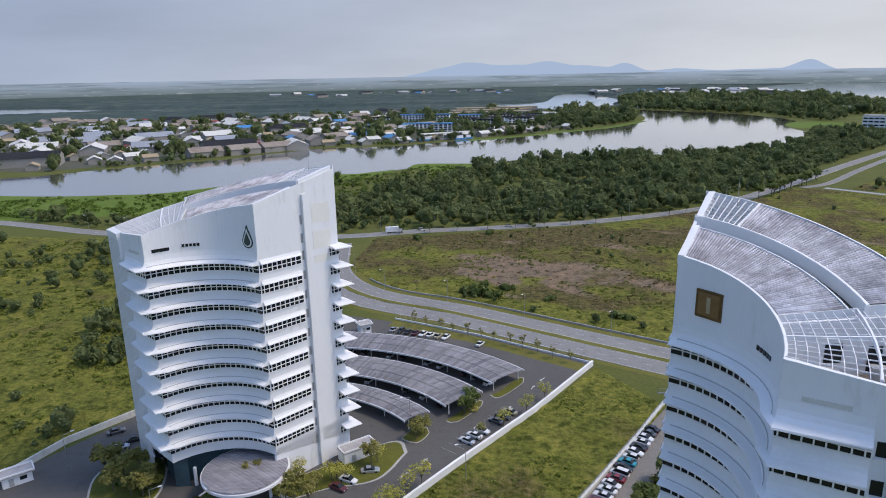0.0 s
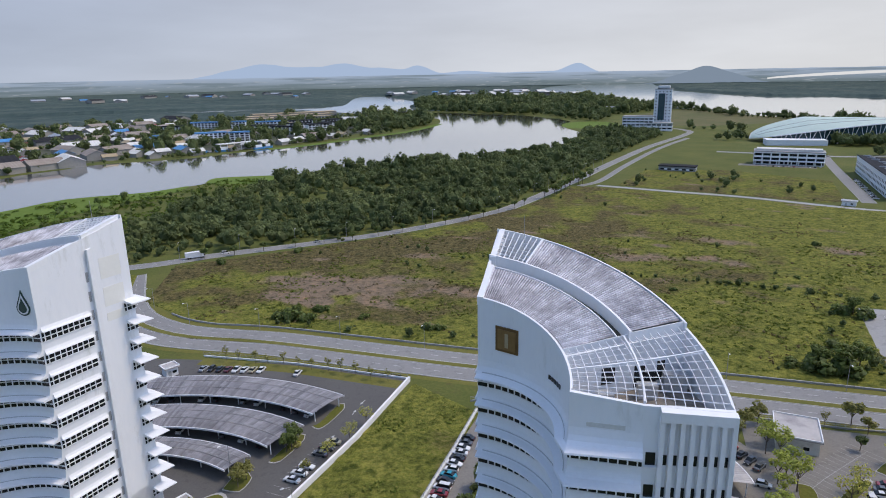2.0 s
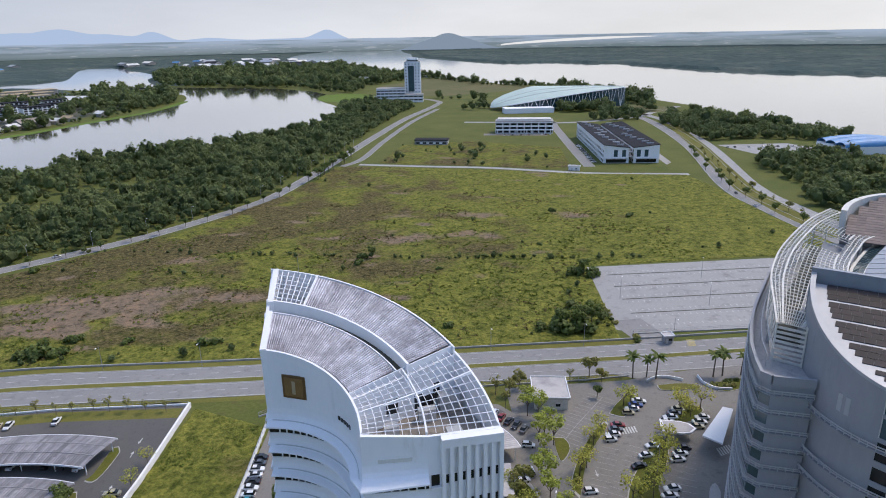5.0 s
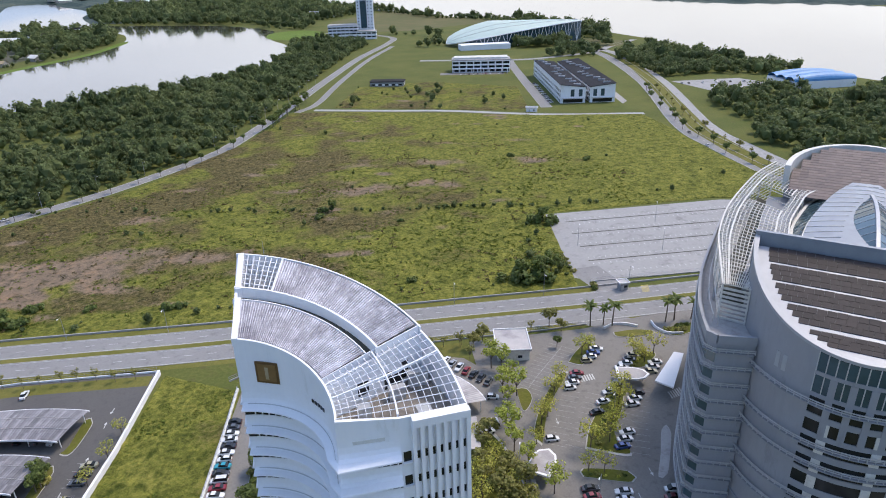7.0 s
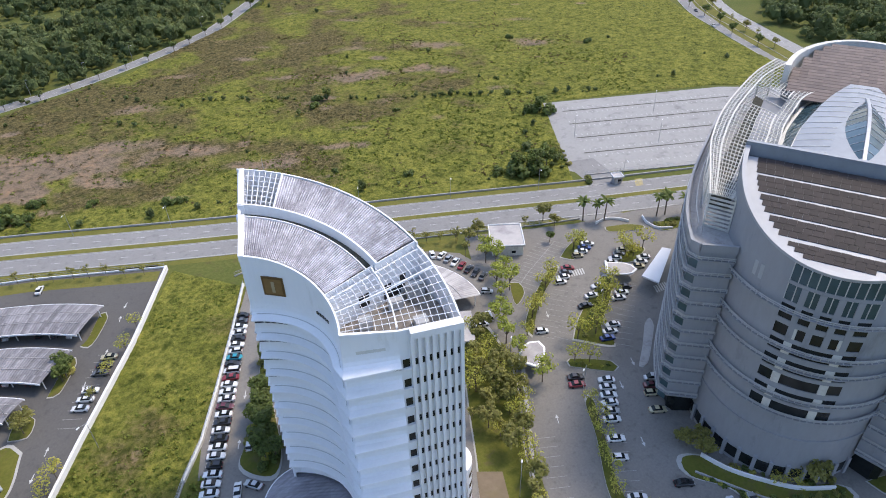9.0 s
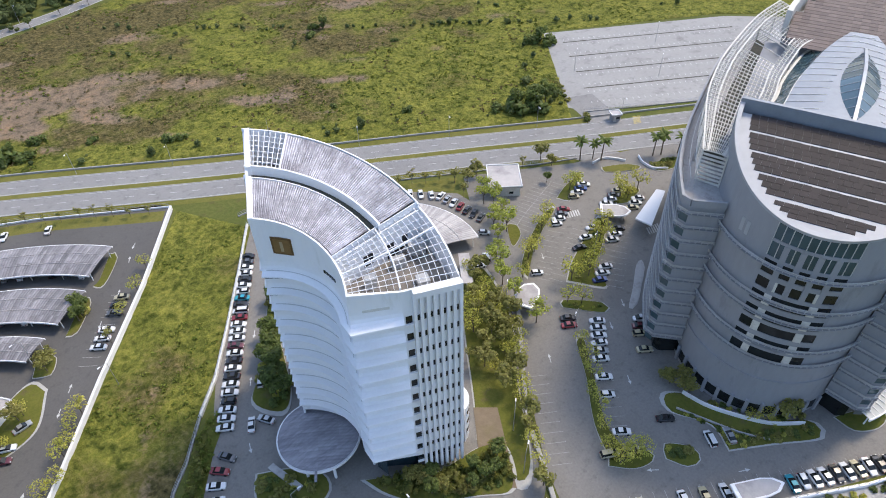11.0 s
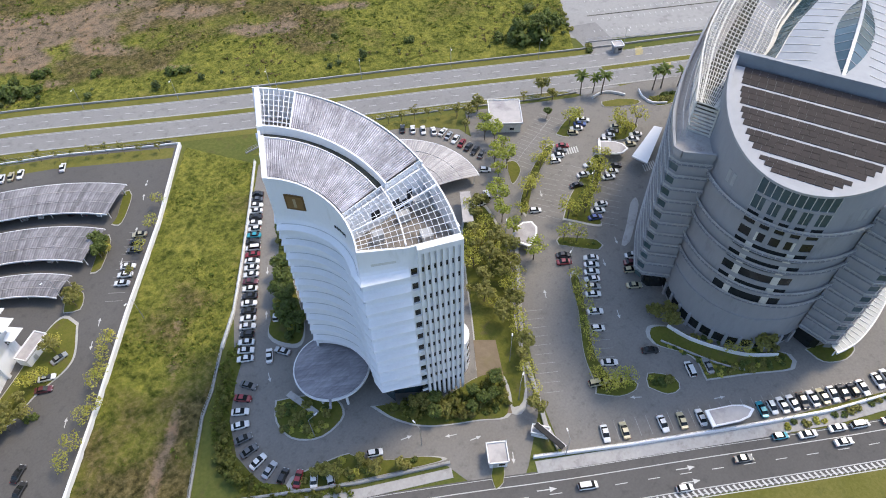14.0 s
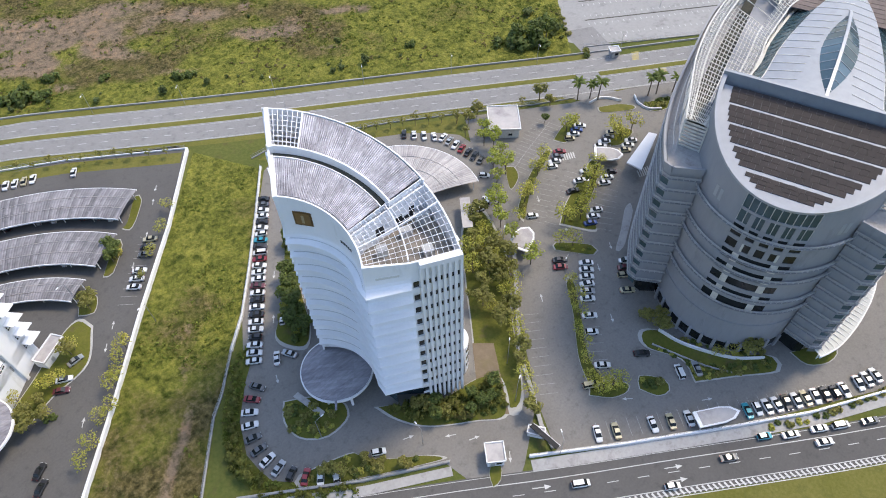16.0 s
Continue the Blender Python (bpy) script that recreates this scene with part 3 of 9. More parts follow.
field("plot_field", 290, 480, 370, 600, within([(300, 492), (365, 411), (402, 360), (418, 372), (478, 440), (462, 480), (440, 530), (372, 560)]),
      [(360, 470, 14, 5, -50, 0.7), (345, 455, 10, 4, -50, 0.5)], lambda x, y: 0.35, 3.0, "grassy plot beside the shop buildings")


# ---- roads ----
def road(name, pts, half, label, mat=None, kerb=True, z=0.05, dash=True, edge=True):
    line = smooth_line(pts, 6)
    ob = single(name, MB().ribbon(line, -half, half, z), mat or ROADTOP, label, "road", kind="structure")
    if kerb:
        k = MB().ribbon(line, half, half + 0.25, 0.0, z + 0.12)
        k.ribbon(line, -half - 0.25, -half, 0.0, z + 0.12)
        part("kerb", k, KERB, ob)
    mk = MB()
    if dash:
        s, L = 3.0, length(line)
        while s < L - 4:
            x, y, h = along(line, s)
            mk.box(x, y, z, z + 0.012, 2.8, 0.16, h)
            s += 7.5
    if edge:
        for w in (-half + 0.4, half - 0.4):
            mk.ribbon(line, w - 0.06, w + 0.06, z + 0.010)
    if mk.v:
        part("lane_marking", mk, PAINT, ob, "worn white lane lines", kind="stuff")
    return line


dual_n = offset(smooth_line(DUAL, 6), 4.2)
dual_s = offset(smooth_line(DUAL, 6), -7.4)
road("dual_carriageway_north", dual_n[::3], 4.1, "pale two-lane asphalt carriageway with dashed line")
road("dual_carriageway_south", dual_s[::3], 4.4, "pale two-lane asphalt carriageway beside a fence")
med = smooth_line(DUAL, 6)
m = MB()
GAP0, GAP1 = [min(range(600), key=lambda s: abs(along(med, s)[0] - gx)) for gx in (174.0, 181.5)]
for s0, s1 in ((20, GAP0), (GAP1, 640)):
    seg = [along(med, s0 + (s1 - s0) * i / 60)[:2] for i in range(61)]
    m.ribbon(seg, -2.75, -0.15, 0.0, 0.17)
def patch(name, poly, label):
    single(name, MB().sheet(poly, 0.052), ROADTOP, label, "road", kind="structure")


def beside(x, off):
    """The point at the distance off to the left of the dual carriageway's line, where it passes x."""
    px, py, h = along(med, min(range(600), key=lambda s: abs(along(med, s)[0] - x)))
    return (px - off * math.sin(h), py + off * math.cos(h))


patch("median_crossing", [beside(173, -3.2), beside(182.5, -3.2), beside(182.5, 0.3), beside(173, 0.3)], "asphalt gap through the median")
patch("lot_entrance", [beside(181, 8.2), beside(192, 8.2), (204, 140), (192, 146)], "asphalt entrance to the open car park")
patch("gate_entrance", [beside(166, -11.6), beside(183, -11.6), (181, 98), (168, 104)], "asphalt apron at the gate")
single("median", m, DRYLAWN, "raised grass strip between two carriageways", "median", kind="structure")
for nm, w0, w1 in (("verge_north", 8.7, 12.2), ("verge_south", -14.8, -12.1)):
    single(nm, MB().ribbon(med[8:58], w0, w1, 0.045), DRYLAWN, "dry grass verge along the road", "verge", kind="structure")
w = MB().ribbon(med[12:], 12.2, 12.6, 0, 0.7)
single("drain_wall", w, CONCRETE, "low weathered concrete drain wall beside the field", "wall", kind="structure")
cross = MB()
for k in range(9):
    for s0 in (0.0, 12.0):
        cross.box(198.5 + 0.9 * k * 0.54 + s0 * 0.5 - 6 * (s0 > 0) + 0, 113.5 + k * 0.42 - s0 * 1.1, 0.055, 0.068, 3.0, 0.3, math.atan2(-0.61, 1))
single("crossing_marking", cross, YELLOW, "worn yellow rumble strips painted across the road", "road marking", kind="structure")

MAIN = [(-420, 450), (-300, 413), (-211, 378), (-130, 362), (-64, 362), (-22, 372), (32, 380), (86, 392), (154, 420), (190, 446), (262, 513), (374, 623), (495, 738), (620, 842), (670, 900), (672, 980), (640, 1060)]
road("river_road", MAIN, 4.6, "two-lane road between woods and field")
SIDE = [(268, 500), (300, 520), (372, 596), (490, 712), (600, 805)]
road("service_lane", SIDE, 2.8, "narrow lane beside the main road", dash=False, edge=False)
road("plot_road", [(283, 497), (325, 447), (360, 407), (404, 338), (458, 284)], 3.0, "pale concrete plot road", CONCRETE, dash=False, edge=False)
road("access_road", [(424, 356), (460, 400), (519, 471.5), (574.6, 537.7), (611, 578.8)], 4.5, "grey access road beside the shop blocks", ROADTOP, dash=False, edge=False)
road("cross_road", [(530, 655), (560, 622), (611, 566), (660, 545), (729, 536), (798, 557), (869, 570)], 4.5, "pale cross road behind the shop blocks", OLDLOT, dash=False, edge=False)
single("office_forecourt", MB().sheet([(484, 562), (534, 512), (524, 502), (474, 552)], 0.05), ASPHALT, "asphalt forecourt of the office block", "car park", kind="structure")
single("shop_yard", MB().sheet([(478, 318), (490, 322), (600, 446), (592, 452)], 0.05), OLDLOT, "pale yard beside the shop blocks", "car park", kind="structure")
single("hall_apron", MB().sheet(smooth_line([(735, 590), (752, 575), (800, 545), (850, 575), (838, 640), (800, 640), (770, 610)], 10), 0.055), DRYFIELD, "dry worn grass before the sports hall", "verge", kind="structure")
single("riverside_lot", MB().sheet([(598, 345), (655, 305), (645, 262), (575, 285)], 0.055), OLDLOT, "pale car park among the riverside trees", "car park", kind="structure")
single("avenue_strip", MB().ribbon([(690, 470), (566, 352), (434, 234), (395, 184), (367, 141)], 2.0, 16.0, 0.06), DRYLAWN, "dry planted strip between two carriageways", "verge", kind="structure")
EAST = [(740, 560), (697, 492), (576, 362), (443, 244), (403, 193), (375, 150), (330, 85), (290, 40)]
road("east_road", EAST, 5.5, "grey two-lane avenue with kerbs")
road("east_road_far_side", offset(smooth_line(EAST, 20), 19), 5.0, "grey carriageway beyond a planted strip", OLDLOT)
HIGHWAY = [(-60, 92), (20, 41), (52, 19.5), (75, 4.5), (118, -23.5), (160, -48), (220, -80)]
road("highway", offset(smooth_line(HIGHWAY, 8), 0.5), 5.4, "dark three-lane highway with white lane lines", DARKASPHALT, kerb=False, dash=True)
hm = MB()
hw = smooth_line(HIGHWAY, 8)
L = length(hw)
for i in range(int(L / 1.35)):
    x, y, h = along(hw, 1.35 * i)
    hm.box(x + 4.2 * math.sin(h), y - 4.2 * math.cos(h), 0.05, 0.064, 0.5, 1.5, h + 0.5)
for w in (-5.2, -3.3):
    hm.ribbon(hw, w - 0.1, w + 0.1, 0.064)
hm.ribbon(hw, 3.2, 3.4, 0.064)
single("hatched_marking", hm, PAINT, "white hatched strip along the highway edge", "road marking", kind="structure")
arr = MB()
for s, off in ((128, 1.6), (128, -1.5), (160, 1.6), (160, -1.5), (104, 1.6), (104, -1.5)):
    x, y, h = along(hw, s)
    x, y = x - off * math.sin(h), y + off * math.cos(h)
    c, sn = math.cos(h), math.sin(h)
    arr.box(x, y, 0.05, 0.064, 3.0, 0.22, h)
    arr.add([(x + 3.0 * c, y + 3.0 * sn, 0.066), (x + 1.4 * c - 0.6 * sn, y + 1.4 * sn + 0.6 * c, 0.066), (x + 1.4 * c + 0.6 * sn, y + 1.4 * sn - 0.6 * c, 0.066)], ((0, 1, 2),))
single("arrow_marking", arr, PAINT, "white direction arrows on the highway", "road marking", kind="structure")
single("south_bank", MB().ribbon(hw, -30, -5.3, 0.04), DRYLAWN, "rough grass beside the highway", "verge", kind="structure")

# ---- car parks and drives ----
lot1 = [(-48, 236), (-23, 226), (8.5, 212), (41, 192), (42.5, 186), (20.5, 157.5), (-1.5, 131.5), (-17.5, 111.5), (-34, 92), (-50, 92), (-75, 100), (-108, 118), (-104, 132), (-90, 154), (-76, 178), (-62, 210)]
single("tower_car_park", MB().sheet(lot1, 0.045), DARKASPHALT, "grey asphalt car park round the tower", "car park", kind="structure")
lot2 = [(57, 160), (70, 166), (104, 145), (118, 128), (119, 108), (106, 96), (94, 77), (78, 60), (62, 38), (50, 30), (44, 27), (38, 33), (36, 43), (18, 54), (8, 60), (2, 66), (1, 78), (5, 88), (12, 97), (21, 113)]
single("middle_car_park", MB().sheet(lot2, 0.045), ASPHALT, "dark asphalt drive and car park round the middle tower", "car park", kind="structure")
lot3 = [(58, 27), (94, 2.6), (131, -17), (160, -22), (215, 20), (245, 70), (182, 104), (160, 113), (126, 134), (118, 122), (106, 98), (94, 77), (79, 60), (65, 41)]
single("office_car_park", MB().sheet(lot3, 0.06), ASPHALT, "asphalt car park and drive round the grey office building", "car park", kind="structure")
big_lot = [(233, 193), (312, 144), (345, 108), (300, 70), (235, 104), (191, 134), (188, 140)]
single("open_car_park", MB().sheet(big_lot, 0.05), OLDLOT, "large empty bleached asphalt car park", "car park", kind="structure")
bl = MB()
for k in range(1, 5):
    a = Vector((191 + 9.0 * k, 137 + 11.5 * k))
    d = Vector((0.845, -0.535))
    bl.ribbon([tuple(a + d * 6), tuple(a + d * 90)], -0.28, 0.28, 0.0, 0.12)
single("drain_strip", bl, DRAIN_SHADE, "narrow dark drain strips between parking rows", "drain", kind="structure")
bays = MB()
for k in range(0, 5):
    a = Vector((191 + 9.0 * k, 137 + 11.5 * k))
    d, nrm = Vector((0.845, -0.535)), Vector((0.535, 0.845))
    for i in range(34):
        for sgn in (-1, 1):
            if k == 0 and sgn < 0:
                continue
            q = a + d * (7 + 2.5 * i) + nrm * sgn * 3.0
            bays.box(q.x, q.y, 0.05, 0.062, 1.3, 0.22, math.atan2(nrm.y, nrm.x))
single("bay_marking", bays, PAINT, "faded white parking bay lines", "road marking", kind="structure")


def wall(name, pts, h, t, mat, label, rail=0.0):
    ob = single(name, MB().ribbon(pts, -t / 2, t / 2, 0, h), mat, label, "wall", kind="structure")
    if rail:
        r = MB()
        L = length(pts)
        for i in range(int(L / 2.4) + 1):
            x, y, a = along(pts, min(2.4 * i, L - 0.01))
            r.box(x, y, h, h + rail, 0.07, 0.07, a)
        for z in (h + rail, h + rail * 0.55):
            for a, b in zip(pts, pts[1:]):
                r.beam((a[0], a[1], z), (b[0], b[1], z), 0.06, 0.06)
        part("railing", r, STEEL, ob, "thin steel railing", kind="stuff")
    return ob


wall("boundary_wall", [(42.5, 187), (21, 158), (-1, 132), (-17, 112), (-33, 93), (-60, 60)], 1.7, 0.65, WHITE2, "long white rendered boundary wall")
wall("front_fence_wall", [(-23, 229), (8, 212), (42.5, 188.5)], 0.6, 0.35, WHITE2, "white plinth wall with steel fence", 1.3)
wall("west_boundary_wall", [(-112, 105), (-107, 124), (-99, 144), (-88, 158), (-75, 182), (-62, 212), (-50, 236)], 1.8, 0.4, OLDWHITE, "weathered white boundary wall")
wall("side_wall", [(57, 162), (45, 145), (31, 126), (21, 113), (13, 105)], 0.9, 0.7, OLDWHITE, "pale kerb wall behind parked cars", 0.9)
wall("side_fence", [(13, 105), (5, 95.5), (0, 91), (-12, 75), (-24, 58)], 0.5, 0.3, CONCRETE, "concrete plinth with wire fence", 1.2)
wall("roadside_wall", [(-6, 69), (3, 63), (18, 53), (37, 42.3)], 0.8, 0.5, CONCRETE, "concrete roadside wall with railing", 0.8)
wall("office_roadside_wall", [(52, 30.5), (71, 17.5), (95, 2), (112, -8.5), (131, -18), (160, -26)], 1.1, 0.5, WHITE2, "white roadside wall with railing", 0.9)
single("footpath", MB().ribbon([(51, 28.5), (71, 15.5), (95, 0), (112, -10.5), (131, -20), (160, -28)], -1.4, 1.4, 0.0, 0.16), CONCRETE, "pale concrete footpath beside the highway", "pavement", kind="structure")
single("roadside_path", MB().ribbon([(-6, 66), (3, 60.5), (18, 50.5), (36, 40.5)], -1.3, 1.0, 0.0, 0.16), CONCRETE, "pale concrete footpath below the wall", "pavement", kind="structure")
wall("north_fence", [(57, 168), (70, 168), (104, 150), (125, 137), (150, 121), (163, 114)], 0.5, 0.3, CONCRETE, "low plinth with wire fence", 1.2)
wall("lot_fence", [(190, 133), (236, 103), (300, 66)], 0.4, 0.3, CONCRETE, "low plinth with wire fence", 1.3)
wall("divider_wall", [(94, 77), (79, 61), (70, 51), (65, 42), (60, 34), (58, 28)], 0.8, 1.0, CONCRETE, "raised concrete wall between two car parks")


def island(name, poly, label, mat=None, h=0.18):
    line = smooth_line(poly + poly[:1], 1.5)[:-1]
    ob = single(name, MB().prism(line, 0, h), KERB, label, "planting bed", kind="structure")
    c = (sum(p[0] for p in line) / len(line), sum(p[1] for p in line) / len(line))
    inner = [(c[0] + (p[0] - c[0]) * 0.94, c[1] + (p[1] - c[1]) * 0.94) for p in line]
    part("lawn", MB().prism(inner, h, h + 0.06), mat or LAWN, ob, "uneven grass")
    return ob


island("roundabout_bed", [(15.5, 83), (12.5, 78), (13, 72), (17, 68), (21, 67), (26, 68.3), (27, 73), (22, 79)], "kerbed oval planting bed inside the drive")
island("loop_verge", [(8, 64.2), (15, 62.3), (21, 60), (22, 57.3), (27, 52.5), (34, 47.4), (37.3, 43.6), (33, 45.5), (18, 53.9), (6, 61.9)], "rough planted verge inside the roadside wall", h=0.14)
single("garden_slab", MB().prism([(18.2, 82.2), (19.8, 82.4), (21.9, 73.2), (20.4, 72.8)], 0.2, 0.55), CONCRETE, "low weathered concrete slab in the planting bed", "slab")
island("tower_front_bed", [(32, 66), (34, 59.5), (39, 52.5), (49, 45.5), (56, 41.5), (62, 50), (58, 54), (46, 56), (40, 59), (36, 63)], "planting bed at the foot of the tower")
island("tower_west_bed", [(46, 130), (32, 109), (24, 100), (28, 92), (33, 96), (38, 108), (42, 118), (50, 132)], "planting bed beside the drive")
island("side_garden", [(58, 56), (66, 66), (78, 82), (90, 96), (100, 98), (92, 78), (78, 62), (62, 42), (56, 42)], "garden strip between tower and car park", h=0.1)
island("mid_bed", [(76, 31), (81, 40), (91, 51), (98, 60), (100, 59), (92, 49), (83, 38), (80, 29)], "long kerbed planting strip between bays")
island("mid_bed_end", [(75, 31.5), (78.5, 33), (85, 27.5), (83.5, 25.5), (79, 27)], "kerbed planting bed at the row end", LAWN)
island("mid_bed_north", [(104, 69.8), (106.2, 71.7), (113.8, 63.3), (111.4, 60.5)], "kerbed planting strip", LAWN)
island("upper_bed", [(112.3, 75.6), (120.2, 80.2), (133.9, 85.3), (143, 88.4), (142.5, 84.6), (133, 78.6), (122.3, 73.4), (118.9, 66)], "kerbed planting strip with young trees", LAWN)
island("west_bed_strip", [(105, 83.8), (115.9, 91.4), (125, 95.9), (136, 100.4), (134, 101.8), (125.6, 98.9), (116.2, 94.5), (106.7, 88.2)], "long kerbed planting strip", LAWN)
island("gate_row_bed", [(140, 103.5), (145.4, 105.5), (153, 107), (155, 105), (146, 101.5), (142, 99.5)], "kerbed planting bed beside parked cars", LAWN)
island("row_end_bed", [(152, 88), (156, 91.5), (161, 94), (164.5, 88), (160, 86.5), (155, 86)], "kerbed planting bed between parked cars", LAWN)
island("turning_island", [(118.5, 105.4), (120.6, 103.4), (118.2, 98.9), (112.2, 96.5), (115.3, 101.7)], "small kerbed island in the car park", LAWN)
island("entrance_planter", [(136, 66.6), (133.1, 66.3), (125, 61.5), (117.4, 57.3), (120, 56.5), (127, 60), (134, 64)], "paved strip beside the grey building", CONCRETE)
island("office_front_bed", [(98, 15.5), (107.1, 9.5), (117, 2.7), (120, 5.5), (117.5, 9), (111.5, 13.6), (107, 21.5), (104.5, 31), (100, 35), (97, 31), (101, 22)], "sloping garden bed below the drum building", LAWN)
wall("garden_wall", smooth_line([(103.8, 31.5), (104.6, 26), (106.8, 20.5), (111.1, 13.1), (117.1, 7.6)], 1.5), 1.3, 0.4, WHITE2, "curved white retaining wall in the garden")
wall("garden_low_wall", smooth_line([(99, 30), (101.5, 23), (104, 16.5), (107.3, 10.8)], 1.5), 0.7, 0.35, CONCRETE, "low curved concrete garden wall")
island("gate_island", [(165, 104.6), (172, 100.5), (175.5, 96), (174, 94.8), (169, 97.5), (163.5, 102)], "kerbed gate island with worn grass", DRYLAWN, 0.25)
island("gate_bed", [(177, 95), (183, 93), (193, 88), (186, 86.5), (178, 89)], "kerbed planting bed beside the gate", LAWN, 0.25)
wall("gate_wall", smooth_line([(164.5, 108), (169, 107.5), (172, 105), (174, 101)], 1.0), 1.0, 0.35, WHITE2, "curved white gate wall")
wall("gate_wall_east", smooth_line([(180, 99.7), (177.6, 96), (177.5, 91.5), (181, 88)], 1.0), 1.0, 0.35, WHITE2, "curved white gate wall")
island("corner_bed", [(86, 24), (89, 26.5), (93, 21.5), (91.5, 18.5), (88, 19.5)], "small kerbed planting bed", LAWN)
island("east_bed", [(124, 4), (124, -1), (129, -4.5), (134, -4), (130, 1)], "kerbed lawn at the office entrance", LAWN)
island("exit_bed", [(40.5, 31), (43, 31), (46, 34), (45.3, 36), (42, 34)], "small kerbed island at the gate", LAWN)
island("west_loop_bed", [(-80, 118), (-84, 130), (-80, 140), (-70, 136), (-66, 122), (-72, 114)], "dark kerbed planting bed at the drive", LAWN)
island("shed_bed", [(-12, 139), (-18, 128), (-29, 124.5), (-37, 121), (-40, 126), (-30, 134), (-20, 142), (-14, 144)], "garden bed with shrubs beside the shed", LAWN)
island("canopy_bed", [(9.5, 168), (12, 169.5), (19, 179), (20, 176), (14, 168), (11, 166)], "kerbed bed at the canopy end", LAWN)
island("canopy_bed_middle", [(-3, 153.5), (0, 153), (7, 162), (6.5, 165), (2, 160)], "kerbed bed with shrubs at the canopy end", LAWN)
island("canopy_bed_inner", [(-14, 145), (-10, 143), (-7, 148), (-9, 151.5), (-12, 149)], "kerbed bed at the inner canopy end", LAWN)
single("front_verge", MB().ribbon([(-23, 226.5), (8, 209.5), (40, 187)], -4.5, 0.9, 0.06), DRYLAWN, "dry grass verge inside the fence", "verge", kind="structure")
single("back_verge", MB().sheet([(58, 166), (70, 166), (104, 147), (124, 135), (118, 130), (104, 142), (84, 154), (66, 158)], 0.065), DRYLAWN, "dry grass verge inside the fence", "verge", kind="structure")
single("sand_path", MB().sheet([(63.4, 62.8), (67.7, 58.9), (56.3, 41.5), (50.8, 46.5)], 0.19), SOIL, "strip of bare sandy earth in the garden", "path", kind="structure")
single("west_verge", MB().ribbon([(16, 103), (9, 96), (2, 87), (-2, 76), (0, 66), (8, 58), (18, 52)], -2.0, 2.6, 0.07), LAWN, "unmown grass behind the parked cars", "verge", kind="structure")

# ---- the twin curved towers ----
def bulge(p, q, sag, n):
    """An arc from p to q that bows by sag to the left."""
    p, q = Vector(p), Vector(q)
    d = (q - p)
    c = d.length / 2
    t = d.normalized()
    nrm = Vector((-t.y, t.x))
    R = (c * c + sag * sag) / (2 * sag)
    o = (p + q) / 2 + nrm * (sag - R)
    half = math.asin(c / R)
    a_mid = math.atan2(nrm.y, nrm.x)
    return [tuple(o + R * Vector((math.cos(a_mid + half * (1 - 2 * i / n)), math.sin(a_mid + half * (1 - 2 * i / n))))) for i in range(n + 1)]


TA, TC, TD, TE, TF = (40.7, 102.7), (30.8, 85.0), (35.0, 63.2), (42.6, 58.6), (52.2, 54.7)
INNER, OUTER = bulge(TC, TD, 4.3, 28), bulge(TA, TF, 9.2, 40)
EAVES = [51.7 - 4.45 * k for k in range(11)]


def roof_z(x, y):
    return 58.5 + 0.257 * (y - 63.2) + 0.05 * (x - 35.0)


def on_roof(u, v, up=0.0):
    def at(line):
        s = u * (len(line) - 1)
        i = min(int(s), len(line) - 2)
        k = s - i
        return Vector(line[i]) * (1 - k) + Vector(line[i + 1]) * k
    p = at(INNER) * (1 - v) + at(OUTER) * v
    return (p.x, p.y, roof_z(p.x, p.y) + up)


